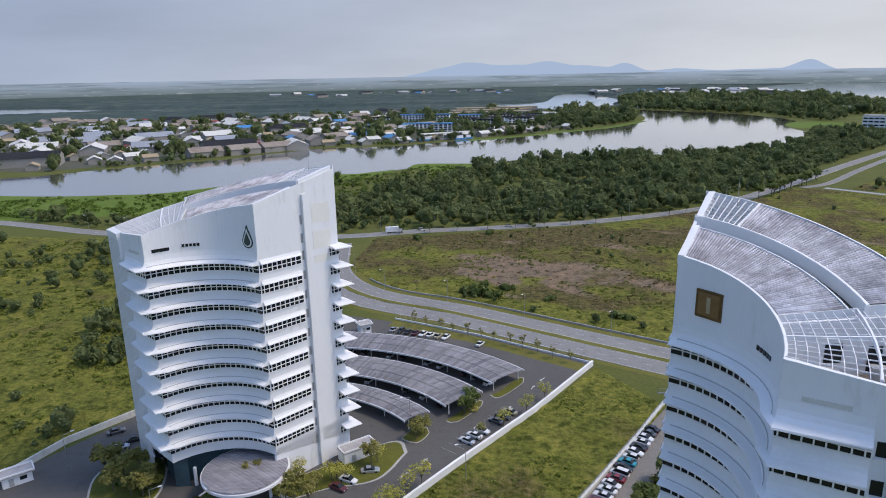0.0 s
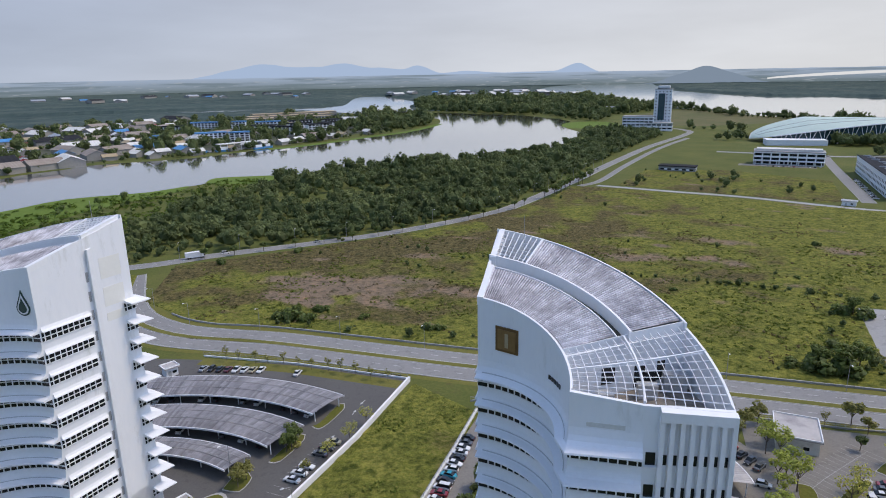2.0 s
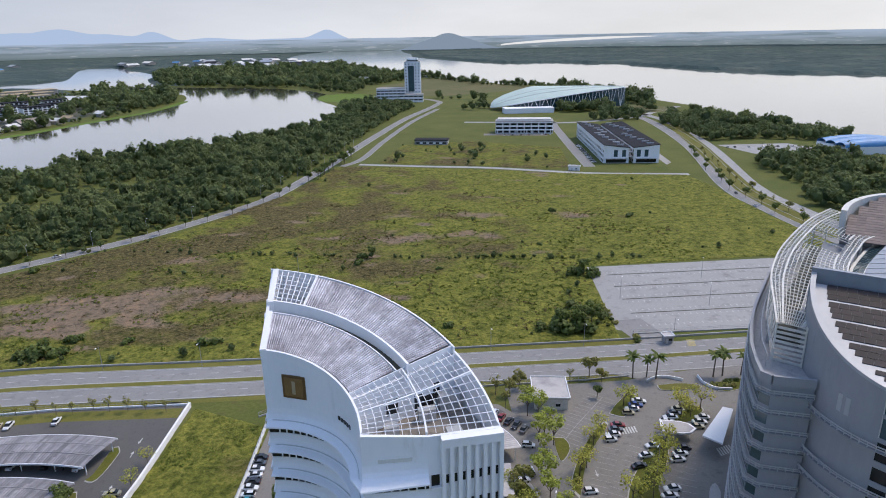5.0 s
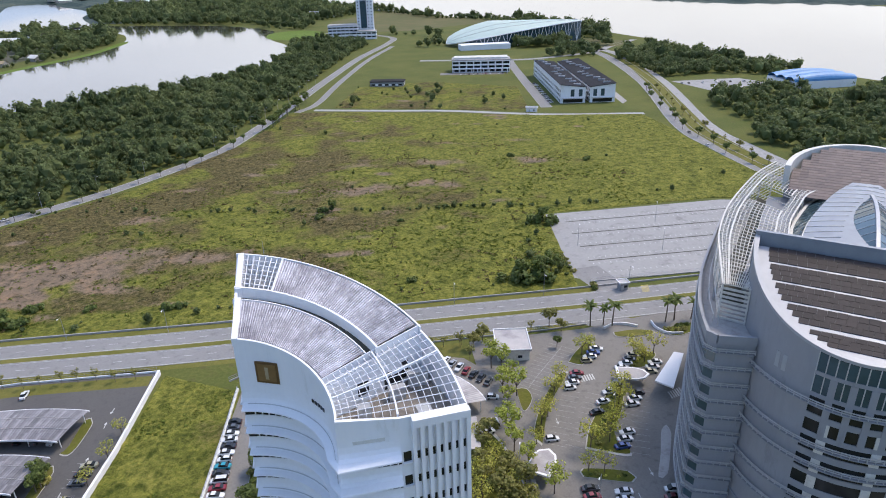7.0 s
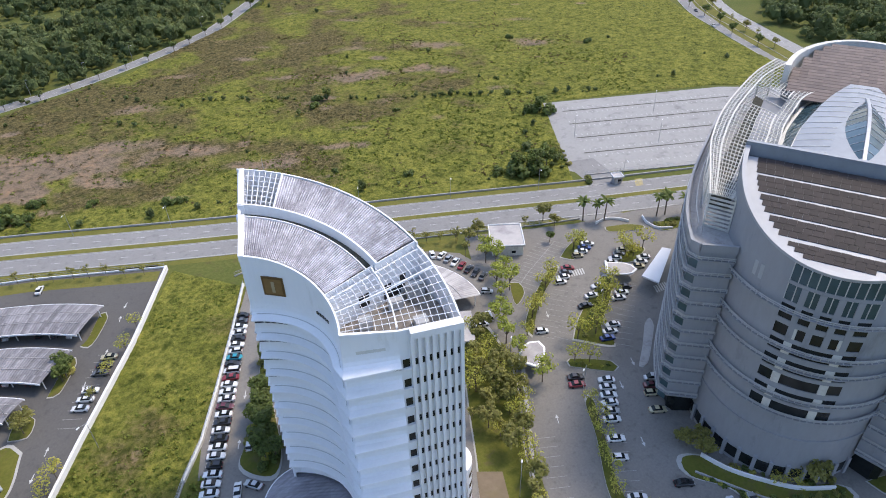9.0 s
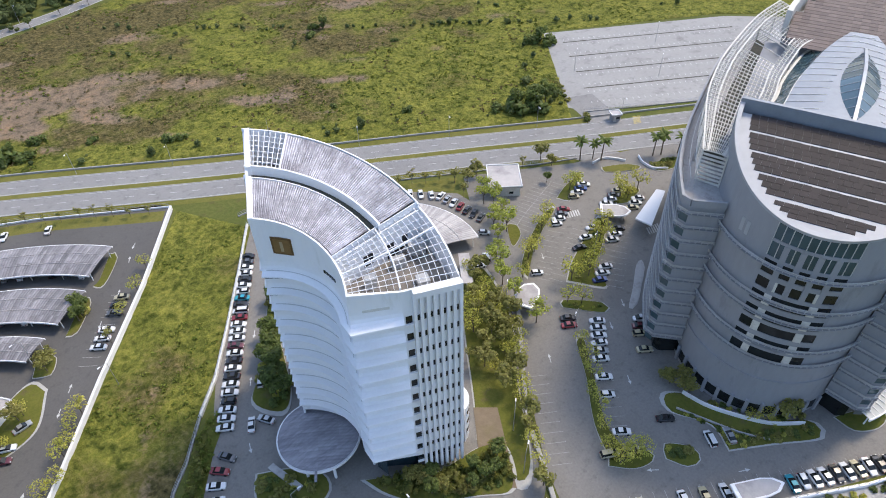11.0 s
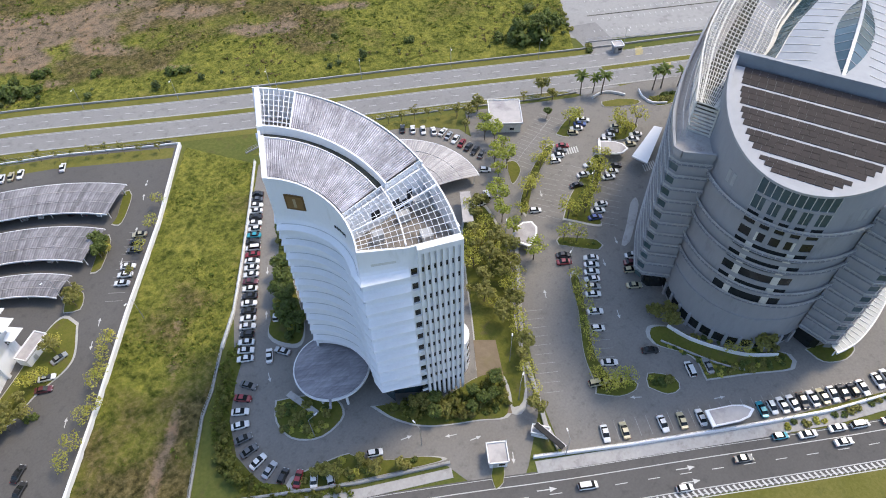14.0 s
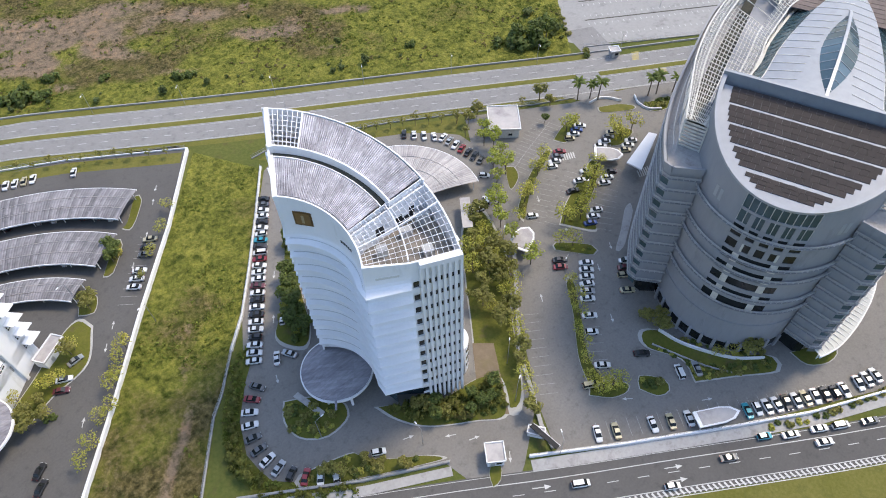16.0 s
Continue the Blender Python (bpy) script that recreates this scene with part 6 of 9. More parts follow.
bullet_canopy(146.0, 84.2, 9.6, 6.0, -48, "bullet-shaped white shelter with grey roof in the car park")
bullet_canopy(98.6, 78.0, 9.5, 6.4, 22, "bullet-shaped white shelter with grey roof beside the wall")
bullet_canopy(93.0, 6.2, 11.5, 4.2, -30, "bullet-shaped white shelter with glazed roof by the road")
wk = thing("covered_walkway", 92, 96.5, 0, "narrow covered walkway with a pale flat roof", "walkway")
part("roof", MB().beam((96.2, 101.6, 4.1), (88.5, 91.7, 4.1), 3.2, 0.3), CANOPY_LIGHT, wk, "pale weathered roof sheet")
for k in range(5):
    part("post", MB().tube((96.0 - 1.8 * k, 101.2 - 2.3 * k, 0), (96.0 - 1.8 * k, 101.2 - 2.3 * k, 3.9), 0.12, 0.12, 6), WHITE2, wk)
hd = thing("sign_hoarding", 57.5, 31.0, 0, "long dark slanted hoarding on posts beside the wall", "hoarding")
part("panel", MB().beam((57.2, 35.0, 3.4), (57.8, 26.8, 3.4), 1.3, 0.3), BLACK, hd, "black panel")
part("frame", MB().beam((57.9, 35.0, 3.2), (58.5, 26.8, 3.2), 0.3, 0.5), WHITE2, hd, "white frame")
for yy in (34.0, 31.0, 28.0):
    part("post", MB().tube((57.6, yy, 0), (57.6, yy, 3.2), 0.1, 0.1, 6), STEEL, hd)


# ---- buildings across the field ----
def turned(x, y, a):
    c, s = math.cos(a), math.sin(a)
    return lambda u, w: (x + u * c - w * s, y + u * s + w * c)


def windows(root, T, L, W, z_rows, wd, ht, gap, mat, faces=(0, 1, 2, 3), parent=None, pier=None):
    """Bands of glazing parted by piers, on the faces of a block of size L x W round T's origin."""
    for face in faces:
        run = L if face in (0, 2) else W
        n = max(1, int((run - 1.5) / (wd + gap)))

        def slab(o, w, out):
            w0, w1 = -0.2, out
            if face in (0, 2):
                s = -1 if face == 0 else 1
                return [T(o - w / 2, s * (W / 2 + w0)), T(o + w / 2, s * (W / 2 + w0)), T(o + w / 2, s * (W / 2 + w1)), T(o - w / 2, s * (W / 2 + w1))]
            s = 1 if face == 1 else -1
            return [T(s * (L / 2 + w0), o - w / 2), T(s * (L / 2 + w0), o + w / 2), T(s * (L / 2 + w1), o + w / 2), T(s * (L / 2 + w1), o - w / 2)]
        for z in z_rows:
            part("glazing_band", MB().prism(slab(0, run - gap, 0.06), z, z + ht), mat, parent or root)
        for i in range(1, n):
            part("wall_pier", MB().prism(slab(-run / 2 + run * i / n, gap, 0.14), min(z_rows) - 0.1, max(z_rows) + ht + 0.1), pier or WHITE, parent or root)


def shop_block():
    a = math.atan2(126, 104)
    L, W = 150.0, 21.5
    fl = Vector((444, 358))
    ax, side = Vector((math.cos(a), math.sin(a))), Vector((math.sin(a), -math.cos(a)))
    for k in range(2):
        o = fl + ax * L / 2 + side * (W / 2 + k * 25.5)
        T = turned(o.x, o.y, a)
        root = thing("shop_block", o.x, o.y, 0, "long white shop block with dark monopitch roof", "shop building", "shop blocks")
        # the roofs fall towards the alley between the blocks; w > 0 is the outer side of the first block
        hi, lo = (16.2, 13.6) if k == 0 else (13.6, 16.2)
        zr = lambda w: lo + (hi - lo) * (w + W / 2) / W
        top = [(-L / 2, -W / 2), (L / 2, -W / 2), (L / 2, W / 2), (-L / 2, W / 2)]
        wl = MB()
        wl.v = [(*T(*p), 0.0) for p in top] + [(*T(*p), zr(p[1]) - 0.2) for p in top]
        wl.f = [(0, 1, 5, 4), (1, 2, 6, 5), (2, 3, 7, 6), (3, 0, 4, 7), (4, 5, 6, 7)]
        part("wall", wl, WHITE, root, "white rendered walls")
        rf = MB()
        n = 60
        for i in range(2 * n + 1):
            u = -L / 2 - 0.6 + (L + 1.2) * i / (2 * n)
            z = 0.10 if i % 2 else 0.0
            rf.v += [(*T(u, -W / 2 - 0.6), zr(-W / 2) + z), (*T(u, W / 2 + 0.6), zr(W / 2) + z), (*T(u, W / 2 + 0.6), zr(W / 2) - 0.5), (*T(u, -W / 2 - 0.6), zr(-W / 2) - 0.5)]
        rf.f = [(4 * i + j, 4 * i + (j + 1) % 4, 4 * i + 4 + (j + 1) % 4, 4 * i + 4 + j) for i in range(2 * n) for j in range(4)] + [(0, 1, 2, 3)]
        roof = part("roof", rf, DARKROOF, root, "dark ribbed metal roof")
        for i in range(12):
            u = -L / 2 + L * (i + 0.6) / 12
            w0 = -3.5 if i % 6 < 3 else 2.5
            w0 += (i % 3) * 1.2 - 1.2
            part("roof_vent", MB().prism([T(u - 0.8, w0 - 3), T(u + 0.8, w0 - 3), T(u + 0.8, w0 + 3), T(u - 0.8, w0 + 3)], 13.0, lambda x, y: zr(w0) + 1.0), ZINC, roof, "pale metal roof vent")
        windows(root, T, L, W, (1.0, 5.4, 9.2), 3.0, 2.0, 2.4, GLASS_DARK, faces=(0, 2))
        for w0 in (-6.5, 0.5) if k == 0 else (0.0, 6.5):
            part("gable_window", MB().prism([T(-L / 2 - 0.05, w0 - 1.6), T(-L / 2 + 0.1, w0 - 1.6), T(-L / 2 + 0.1, w0 + 1.6), T(-L / 2 - 0.05, w0 + 1.6)], 5.5, 11.5), GLASS_BLUE, root, "tall tinted gable window")
        part("shopfront", MB().prism([T(-L / 2 - 0.05, -8.5), T(-L / 2 + 0.1, -8.5), T(-L / 2 + 0.1, 8.5), T(-L / 2 - 0.05, 8.5)], 0.4, 3.4), GLASS_DARK, root, "dark glazed shopfront")
        part("awning", MB().prism([T(-L / 2 - 1.6, -9.5), T(-L / 2, -9.5), T(-L / 2, 9.5), T(-L / 2 - 1.6, 9.5)], 3.9, 4.3), GREYTRIM, root, "flat grey awning")
    for z in (4.6, 8.8):
        o = fl + ax * 6 + side * (W + 2.0)
        T = turned(o.x, o.y, a)
        single("footbridge", MB().prism([T(-2, -2.0), T(2, -2.0), T(2, 2.0), T(-2, 2.0)], z, z + 0.5), WHITE2, "white footbridge across the alley between shops", "footbridge")


shop_block()


def simple_block(name, x, y, L, W, H, turn, label, cat, rows, wd, ht, gap, wallmat=WHITE, glass=GLASS_DARK, roofmat=CONCRETE, group=""):
    a = radians(turn)
    T = turned(x, y, a)
    root = thing(name, x, y, 0, label, cat, group)
    part("wall", MB().prism([T(-L / 2, -W / 2), T(L / 2, -W / 2), T(L / 2, W / 2), T(-L / 2, W / 2)], 0, H), wallmat, root)
    r = part("roof", MB().prism([T(-L / 2 - 0.5, -W / 2 - 0.5), T(L / 2 + 0.5, -W / 2 - 0.5), T(L / 2 + 0.5, W / 2 + 0.5), T(-L / 2 - 0.5, W / 2 + 0.5)], H, H + 0.8), roofmat, root)
    windows(root, T, L, W, rows, wd, ht, gap, glass)
    return root, T


root, T = simple_block("office_block", 524, 539, 64, 22, 13, -43, "white three-storey office block with ribbon windows", "office building", (1.0, 5.0, 9.2), 6.5, 2.4, 1.2)
for i in range(10):
    part("column", MB().tube((*T(-30 + 6.6 * i, -12.5), 0), (*T(-30 + 6.6 * i, -12.5), 4), 0.5, 0.5, 8), WHITE2, root)
part("arcade_roof", MB().prism([T(-32, -14), T(32, -14), T(32, -11), T(-32, -11)], 4, 4.5), WHITE2, root, "white arcade roof")
part("roof_block", MB().prism([T(-30, -6), T(30, -6), T(30, 9), T(-30, 9)], 13.8, 15.6), OLDWHITE, root)
root, T = simple_block("hotel_tower", 652, 946, 27, 20, 64, -38, "white high-rise tower with blue glass strip", "tower", tuple(5 + 5 * k for k in range(12)), 1.3, 1.5, 3.6)
part("glass_strip", MB().prism([T(-7, -11.6), T(3, -11.6), T(3, -10.8), T(-7, -10.8)], 16, 58), GLASS_BLUE, root, "tall blue glass strip")
part("crown", MB().prism([T(-9, -9), T(9, -9), T(9, 9), T(-9, 9)], 64.8, 70), WHITE2, root, "white roof crown")
part("crown_gap", MB().prism([T(-9.2, -9.2), T(9.2, -9.2), T(9.2, 9.2), T(-9.2, 9.2)], 65.6, 67), GLASS_DARK, root)
simple_block("hotel_podium", 612, 953, 48, 26, 22, -38, "white podium block with ribbon windows", "building", (3, 8, 13, 17.5), 5, 2.2, 1.5)
simple_block("hotel_annexe", 634, 926, 40, 18, 12, -38, "low white annexe with ribbon windows", "building", (3, 8.5), 5, 2.2, 1.5)
simple_block("terrace_row", 849, 1434, 129, 14, 9, -76, "long white row of low buildings", "building", (1.5, 5.2), 2.5, 1.8, 3.0, roofmat=ZINC)
simple_block("grey_shed", 398, 545, 34, 14, 4.5, -45, "small grey shed with dark blue roof", "shed", (1.2,), 3, 1.4, 3, GREYWALL, roofmat=DARKROOF)


def stadium():
    root = thing("sports_hall", 735, 690, 0, "sports hall with a pale green leaf-shaped shell roof", "sports hall")
    a = math.atan2(634 - 733, 812 - 648)
    T = turned(735, 685, a)
    L = 205
    mb = MB()
    nu, nv = 44, 16

    def shell(t, q):
        """A leaf with its back edge high and its front edge low; q: -1 at the front edge, 1 at the back."""
        wd = 36 * max(0.0, math.sin(math.pi * t ** 0.62)) ** 0.75
        front, back = 4 + 30 * t ** 0.8 - 6 * t ** 3, 4 + 27 * min(1.0, t / 0.35) ** 0.6 * (1 - 0.12 * t)
        return (*T(-L / 2 + L * t, q * wd), front + (back - front) * (q + 1) / 2 + 4.0 * (1 - q * q) * max(0.0, math.sin(math.pi * t)) ** 0.5)
    for i in range(nu + 1):
        for j in range(nv + 1):
            mb.v.append(shell(i / nu, -1 + 2 * j / nv))
    mb.f = [(i * (nv + 1) + j, (i + 1) * (nv + 1) + j, (i + 1) * (nv + 1) + j + 1, i * (nv + 1) + j + 1) for i in range(nu) for j in range(nv)]
    part("shell_roof", mb, GREENSHELL, root, "pale green curved shell roof", smooth=True)
    gl = MB()
    for i in range(5, nu):
        p, q = shell(i / nu, -0.86), shell((i + 1) / nu, -0.86)
        gl.quad((p[0], p[1], 0), (q[0], q[1], 0), (q[0], q[1], q[2] - 0.6), (p[0], p[1], p[2] - 0.6))
    part("hall_glazing", gl, GLASS_BLUE, root, "dark glazing below the shell")
    for i in range(11):
        t = 0.16 + 0.80 * i / 10
        foot = shell(t, -0.95)
        col = MB()
        for s in (-0.035, 0.0, 0.035):
            tip = shell(min(1, t + s), -0.98)
            col.tube((foot[0], foot[1], 0), (tip[0], tip[1], tip[2] - 0.3), 0.55, 0.35, 6)
        part("branching_column", col, WHITE2, root, "white V-shaped column")
    seam = MB()
    for q in (-0.45, 0.0):
        seam.rail([(*shell(t / 30, q)[:2], shell(t / 30, q)[2] + 0.3) for t in range(1, 30)], 0.7, 0.4)
    part("roof_seam", seam, GREYTRIM, root, "dark roof seam")
    part("podium", MB().prism([T(-92, -58), T(-22, -58), T(-22, -36), T(-92, -36)], 0, 7), WHITE, root, "low white entrance podium")
    rim = MB()
    for s in (0, nv):
        pts = [mb.v[i * (nv + 1) + s] for i in range(nu + 1)]
        for p, q in zip(pts, pts[1:]):
            rim.beam(p, q, 1.2, 1.0)
    part("roof_rim", rim, WHITE2, root, "white roof edge")


stadium()


def blue_hall(x, y, L, W, turn):
    T = turned(x, y, radians(turn))
    root = thing("market_hall", x, y, 0, "hall with bright blue barrel roofs among trees", "hall")
    part("wall", MB().prism([T(-L / 2, -W / 2), T(L / 2, -W / 2), T(L / 2, W / 2), T(-L / 2, W / 2)], 0, 7), WHITE, root)
    for k in range(3):
        mb = MB()
        for i in range(25):
            for j in range(11):
                b = math.pi * j / 10
                mb.v.append((*T(-L / 2 + L * i / 24, -W / 2 + W * (k + 0.5) / 3 - W / 6 * math.cos(b)), 7 + 6 * math.sin(b) * math.sin(math.pi * (0.2 + 0.6 * i / 24))))
        mb.f = [(i * 11 + j, (i + 1) * 11 + j, (i + 1) * 11 + j + 1, i * 11 + j + 1) for i in range(24) for j in range(10)]
        part("barrel_roof", mb, BLUEROOF, root, "bright blue barrel roof")


blue_hall(662, 240, 62, 40, -32)


# ---- the town across the river ----
def shed(L, W, H, pitch, wallmat, roofmat, name="warehouse", label="", cat="warehouse", group=""):
    """A gabled building at the origin; copied about the town."""
    root = thing(name, 0, 0, 0, label, cat, group)
    wl = MB().prism([(-L / 2, -W / 2), (L / 2, -W / 2), (L / 2, W / 2), (-L / 2, W / 2)], 0, H)
    for s in (-1, 1):
        wl.add([(s * L / 2, -W / 2, H), (s * L / 2, W / 2, H), (s * L / 2, 0, H + pitch)], ((0, 1, 2),))
    part("wall", wl, wallmat, root)
    for s in (-1, 1):
        mb = MB()
        n = 12
        for i in range(2 * n + 1):
            u = -L / 2 - 0.8 + (L + 1.6) * i / (2 * n)
            z = 0.15 if i % 2 else 0
            mb.v += [(u, s * (W / 2 + 0.9), H - 0.2 + z), (u, 0, H + pitch + 0.1 + z)]
        mb.f = [(2 * i, 2 * i + 2, 2 * i + 3, 2 * i + 1) for i in range(2 * n)]
        part("roof_slope", mb, roofmat, root)
    return root


WALLTAN = surface("tan_wall", (0.36, 0.34, 0.30), (0.28, 0.26, 0.23), 0.8, 0.5, 0.05, 0.05)
kinds = [
    shed(54, 30, 7, 6.0, WALLTAN, ZINC, label="tan-walled riverside warehouse with grey roof", group="town warehouses"),
    shed(38, 24, 7, 5.0, WALLTAN, RUSTROOF, label="weathered warehouse with brownish roof", group="town warehouses"),
    shed(30, 18, 6, 4.0, WALLTAN, BLUEROOF, label="dull-walled warehouse with blue metal roof", group="town warehouses"),
    shed(64, 34, 10, 5.5, WALLTAN, DARKROOF, label="large tan warehouse with dark roof", group="town warehouses"),
    shed(48, 28, 7, 6.0, WALLTAN, OLDWHITE, label="dull-walled warehouse with weathered pale roof", group="town warehouses"),
    shed(18, 14, 5, 3.6, WALLTAN, OLDWHITE, "house", "small town house with pale roof", "house", "town houses"),
    shed(16, 12, 5, 3.0, WALLTAN, TANROOF, "house", "small town house with tan roof", "house", "town houses"),
    shed(15, 11, 4.5, 2.6, WHITE, REDROOF, "house", "small town house with red roof", "house", "town houses"),
]
rng = random.Random(11)


def bank_y(x):
    """The north bank's y at x."""
    pts = sorted(p for p in RIVER_N if p[1] < 1300 and p[0] < 380)
    for (ax, ay), (bx, by) in zip(pts, pts[1:]):
        if ax <= x <= bx:
            return ay + (by - ay) * (x - ax) / max(1e-6, bx - ax)
    return 700.0


taken = []
for k in range(6000):
    x = rng.uniform(-900, 200)
    back = rng.uniform(34, 800) if x < -150 else rng.uniform(30, 330)
    y = bank_y(max(-890, min(x, 340))) + back
    kind = rng.choice((0, 1, 2, 3, 4, 4, 5, 5, 6, 6, 7, 0, 1)) if x < -150 else rng.choice((5, 6, 2, 5, 4, 1))
    r = (27, 20, 17, 34, 24, 10, 9, 9)[kind]
    if -70 < x < 200 and back > 60 and back < 260:
        continue
    if any((x - a) ** 2 + (y - b) ** 2 < (r + c) ** 2 for a, b, c in taken):
        continue
    taken.append((x, y, r))
    lay(kinds[kind], pose(x, y, 0, 0, 0, rng.choice((36, 126)) + rng.uniform(-14, 14)))
    if len(taken) > 270:
        break
for i, (x, y, t) in enumerate(((-300, 775, 38), (-262, 800, 38), (-228, 826, 38))):
    taken.append((x, y, 26))
    lay(kinds[1], pose(x, y, 0, 0, 0, t))


def flats(x, y, L, turn, blue, storeys=4):
    T = turned(x, y, radians(turn))
    W, H = 13, 3.4 * storeys
    root = thing("apartment_block", x, y, 0, "white walk-up apartment block with dark balconies" if not blue else "white apartment block with blue roof", "apartment block", "riverside flats")
    part("wall", MB().prism([T(-L / 2, -W / 2), T(L / 2, -W / 2), T(L / 2, W / 2), T(-L / 2, W / 2)], 0, H), WHITE, root)
    part("roof", MB().prism([T(-L / 2 - 1, -W / 2 - 1), T(L / 2 + 1, -W / 2 - 1), T(L / 2 + 1, W / 2 + 1), T(-L / 2 - 1, W / 2 + 1)], H, H + 1.6), BLUEROOF if blue else DARKROOF, root)
    windows(root, T, L, W, [0.8 + 3.4 * k for k in range(storeys)], 3.6, 2.2, 2.4, GLASS_DARK, (0,))


for x, y, L, t, b in ((-62, 1075, 45, 8, True), (-20, 1065, 30, 8, True), (-134, 1250, 42, -20, False), (-85, 1330, 50, -8, True), (-35, 1325, 50, -8, True), (20, 1200, 42, -28, False), (52, 1150, 42, -28, False), (82, 1215, 42, 20, False), (112, 1180, 42, 20, False), (140, 1220, 42, 25, False), (30, 1290, 46, 0, True), (90, 1290, 46, 0, False), (150, 1290, 40, 25, False), (245, 1360, 30, 10, False), (325, 1440, 34, 10, False)):
    flats(x, y, L, t, b)
for dy, hh in ((0, 10), (34, 13), (68, 16)):
    simple_block("market_block", 75 + 0.3 * dy, 1470 + dy, 190, 30, hh, 12, "long market block with a tan roof", "building", (2, 6), 5, 2.5, 2.5, WALLTAN, roofmat=TANROOF, group="market blocks")
T = turned(-30, 960, radians(28))
root = thing("jetty", -30, 960, 0, "covered boat jetty on the river bank", "jetty")
part("deck", MB().prism([T(-45, -26), T(40, -26), T(40, -16), T(-45, -16)], 0.1, 1.6), CONCRETE, root)
part("roof", MB().prism([T(-30, -27), T(42, -27), T(42, -15), T(-30, -15)], 9.0, 9.8), OLDWHITE, root, "long pale flat roof")
for i in range(8):
    part("post", MB().tube((*T(-28 + 10 * i, -26), 0), (*T(-28 + 10 * i, -26), 9), 0.4, 0.4, 6), WHITE2, root)


def boat(x, y, turn, L):
    T = turned(x, y, radians(turn))
    root = thing("boat", x, y, 0, "white and blue river boat at its mooring", "boat", "moored boats")
    part("hull", MB().prism([T(-L / 2, -L / 9), T(L / 3, -L / 9), T(L / 2, 0), T(L / 3, L / 9), T(-L / 2, L / 9)], 0.1, 2.6), BLUEROOF, root, "blue hull")
    part("cabin", MB().prism([T(-L / 3, -L / 14), T(L / 5, -L / 14), T(L / 5, L / 14), T(-L / 3, L / 14)], 2.6, 6.0), WHITE2, root, "white cabin")


for x, y, t, L in ((-70, 915, 28, 26), (-36, 926, 28, 30), (8, 934, 30, 18), (20, 944, 30, 14)):
    boat(x, y, t, L)

# ---- trees, woods, shrubs ----
def crown(rs, n, size, lobes, rx, rz, mb, cz, flat=0.0):
    """Leaf clumps (bent quads) scattered over several lobes."""
    for _ in range(n):
        lx, ly, lz, lr = rs.choice(lobes)
        d = Vector((rs.gauss(0, 1), rs.gauss(0, 1), rs.gauss(0, 1) + 0.25)).normalized()
        r = lr * (0.55 + 0.5 * rs.random())
        c = Vector((lx * rx + d.x * r * rx, ly * rx + d.y * r * rx, cz + lz * rz + d.z * r * rz))
        up = (d + Vector((rs.gauss(0, 0.5), rs.gauss(0, 0.5), 0.6 + rs.gauss(0, 0.4)))).normalized()
        a = up.orthogonal().normalized()
        b = up.cross(a)
        t = rs.uniform(0, 6.28)
        a, b = a * math.cos(t) + b * math.sin(t), b * math.cos(t) - a * math.sin(t)
        s = size * rs.uniform(0.6, 1.35)
        k = len(mb.v)
        mb.v += [tuple(c + a * s), tuple(c + b * s * 0.7 - up * s * 0.15), tuple(c - a * s * 0.9), tuple(c - b * s * 0.75 - up * s * 0.1)]
        mb.f.append((k, k + 1, k + 2, k + 3))
    return mb


def make_tree(seed, height, spread, n, leaf, mat, label, size=0.5, trunk=0.16, group="young trees"):
    rs = random.Random(seed)
    root = thing("tree", 0, 0, 0, label, "tree", group)
    bole = height * 0.42
    tr = MB().tube((0, 0, -0.1), (0.1, 0.05, bole), trunk, trunk * 0.7, 7)
    lobes = []
    for i in range(7):
        a = i * 2.4 + rs.random()
        q = Vector((math.cos(a) * spread * rs.uniform(0.3, 0.65), math.sin(a) * spread * rs.uniform(0.3, 0.65), height * rs.uniform(0.55, 0.88)))
        tr.tube((0.1, 0.05, bole * rs.uniform(0.75, 1.0)), tuple(q), trunk * 0.5, trunk * 0.15, 5)
        lobes.append((q.x / spread, q.y / spread, (q.z - height * 0.7) / spread, rs.uniform(0.32, 0.55)))
    part("trunk", tr, BARK, root, "slim grey-brown trunk and limbs")
    part("crown", crown(rs, n, size, lobes, spread, spread * 0.8, MB(), height * 0.72), mat, root, leaf)
    return root


def make_shrub(seed, spread, n, mat, label, size=0.4):
    rs = random.Random(seed)
    lobes = [(rs.uniform(-0.6, 0.6), rs.uniform(-0.6, 0.6), rs.uniform(0.0, 0.5), rs.uniform(0.35, 0.6)) for _ in range(6)]
    root = thing("shrub", 0, 0, 0, label, "shrub", "shrubs")
    st = MB()
    for i in range(4):
        a = i * 1.7
        st.tube((0, 0, -0.05), (math.cos(a) * spread * 0.4, math.sin(a) * spread * 0.4, spread * 0.7), 0.07, 0.03, 4)
    part("stem", st, BARK, root)
    part("foliage", crown(rs, n, size, lobes, spread, spread * 0.75, MB(), spread * 0.35), mat, root)
    return root


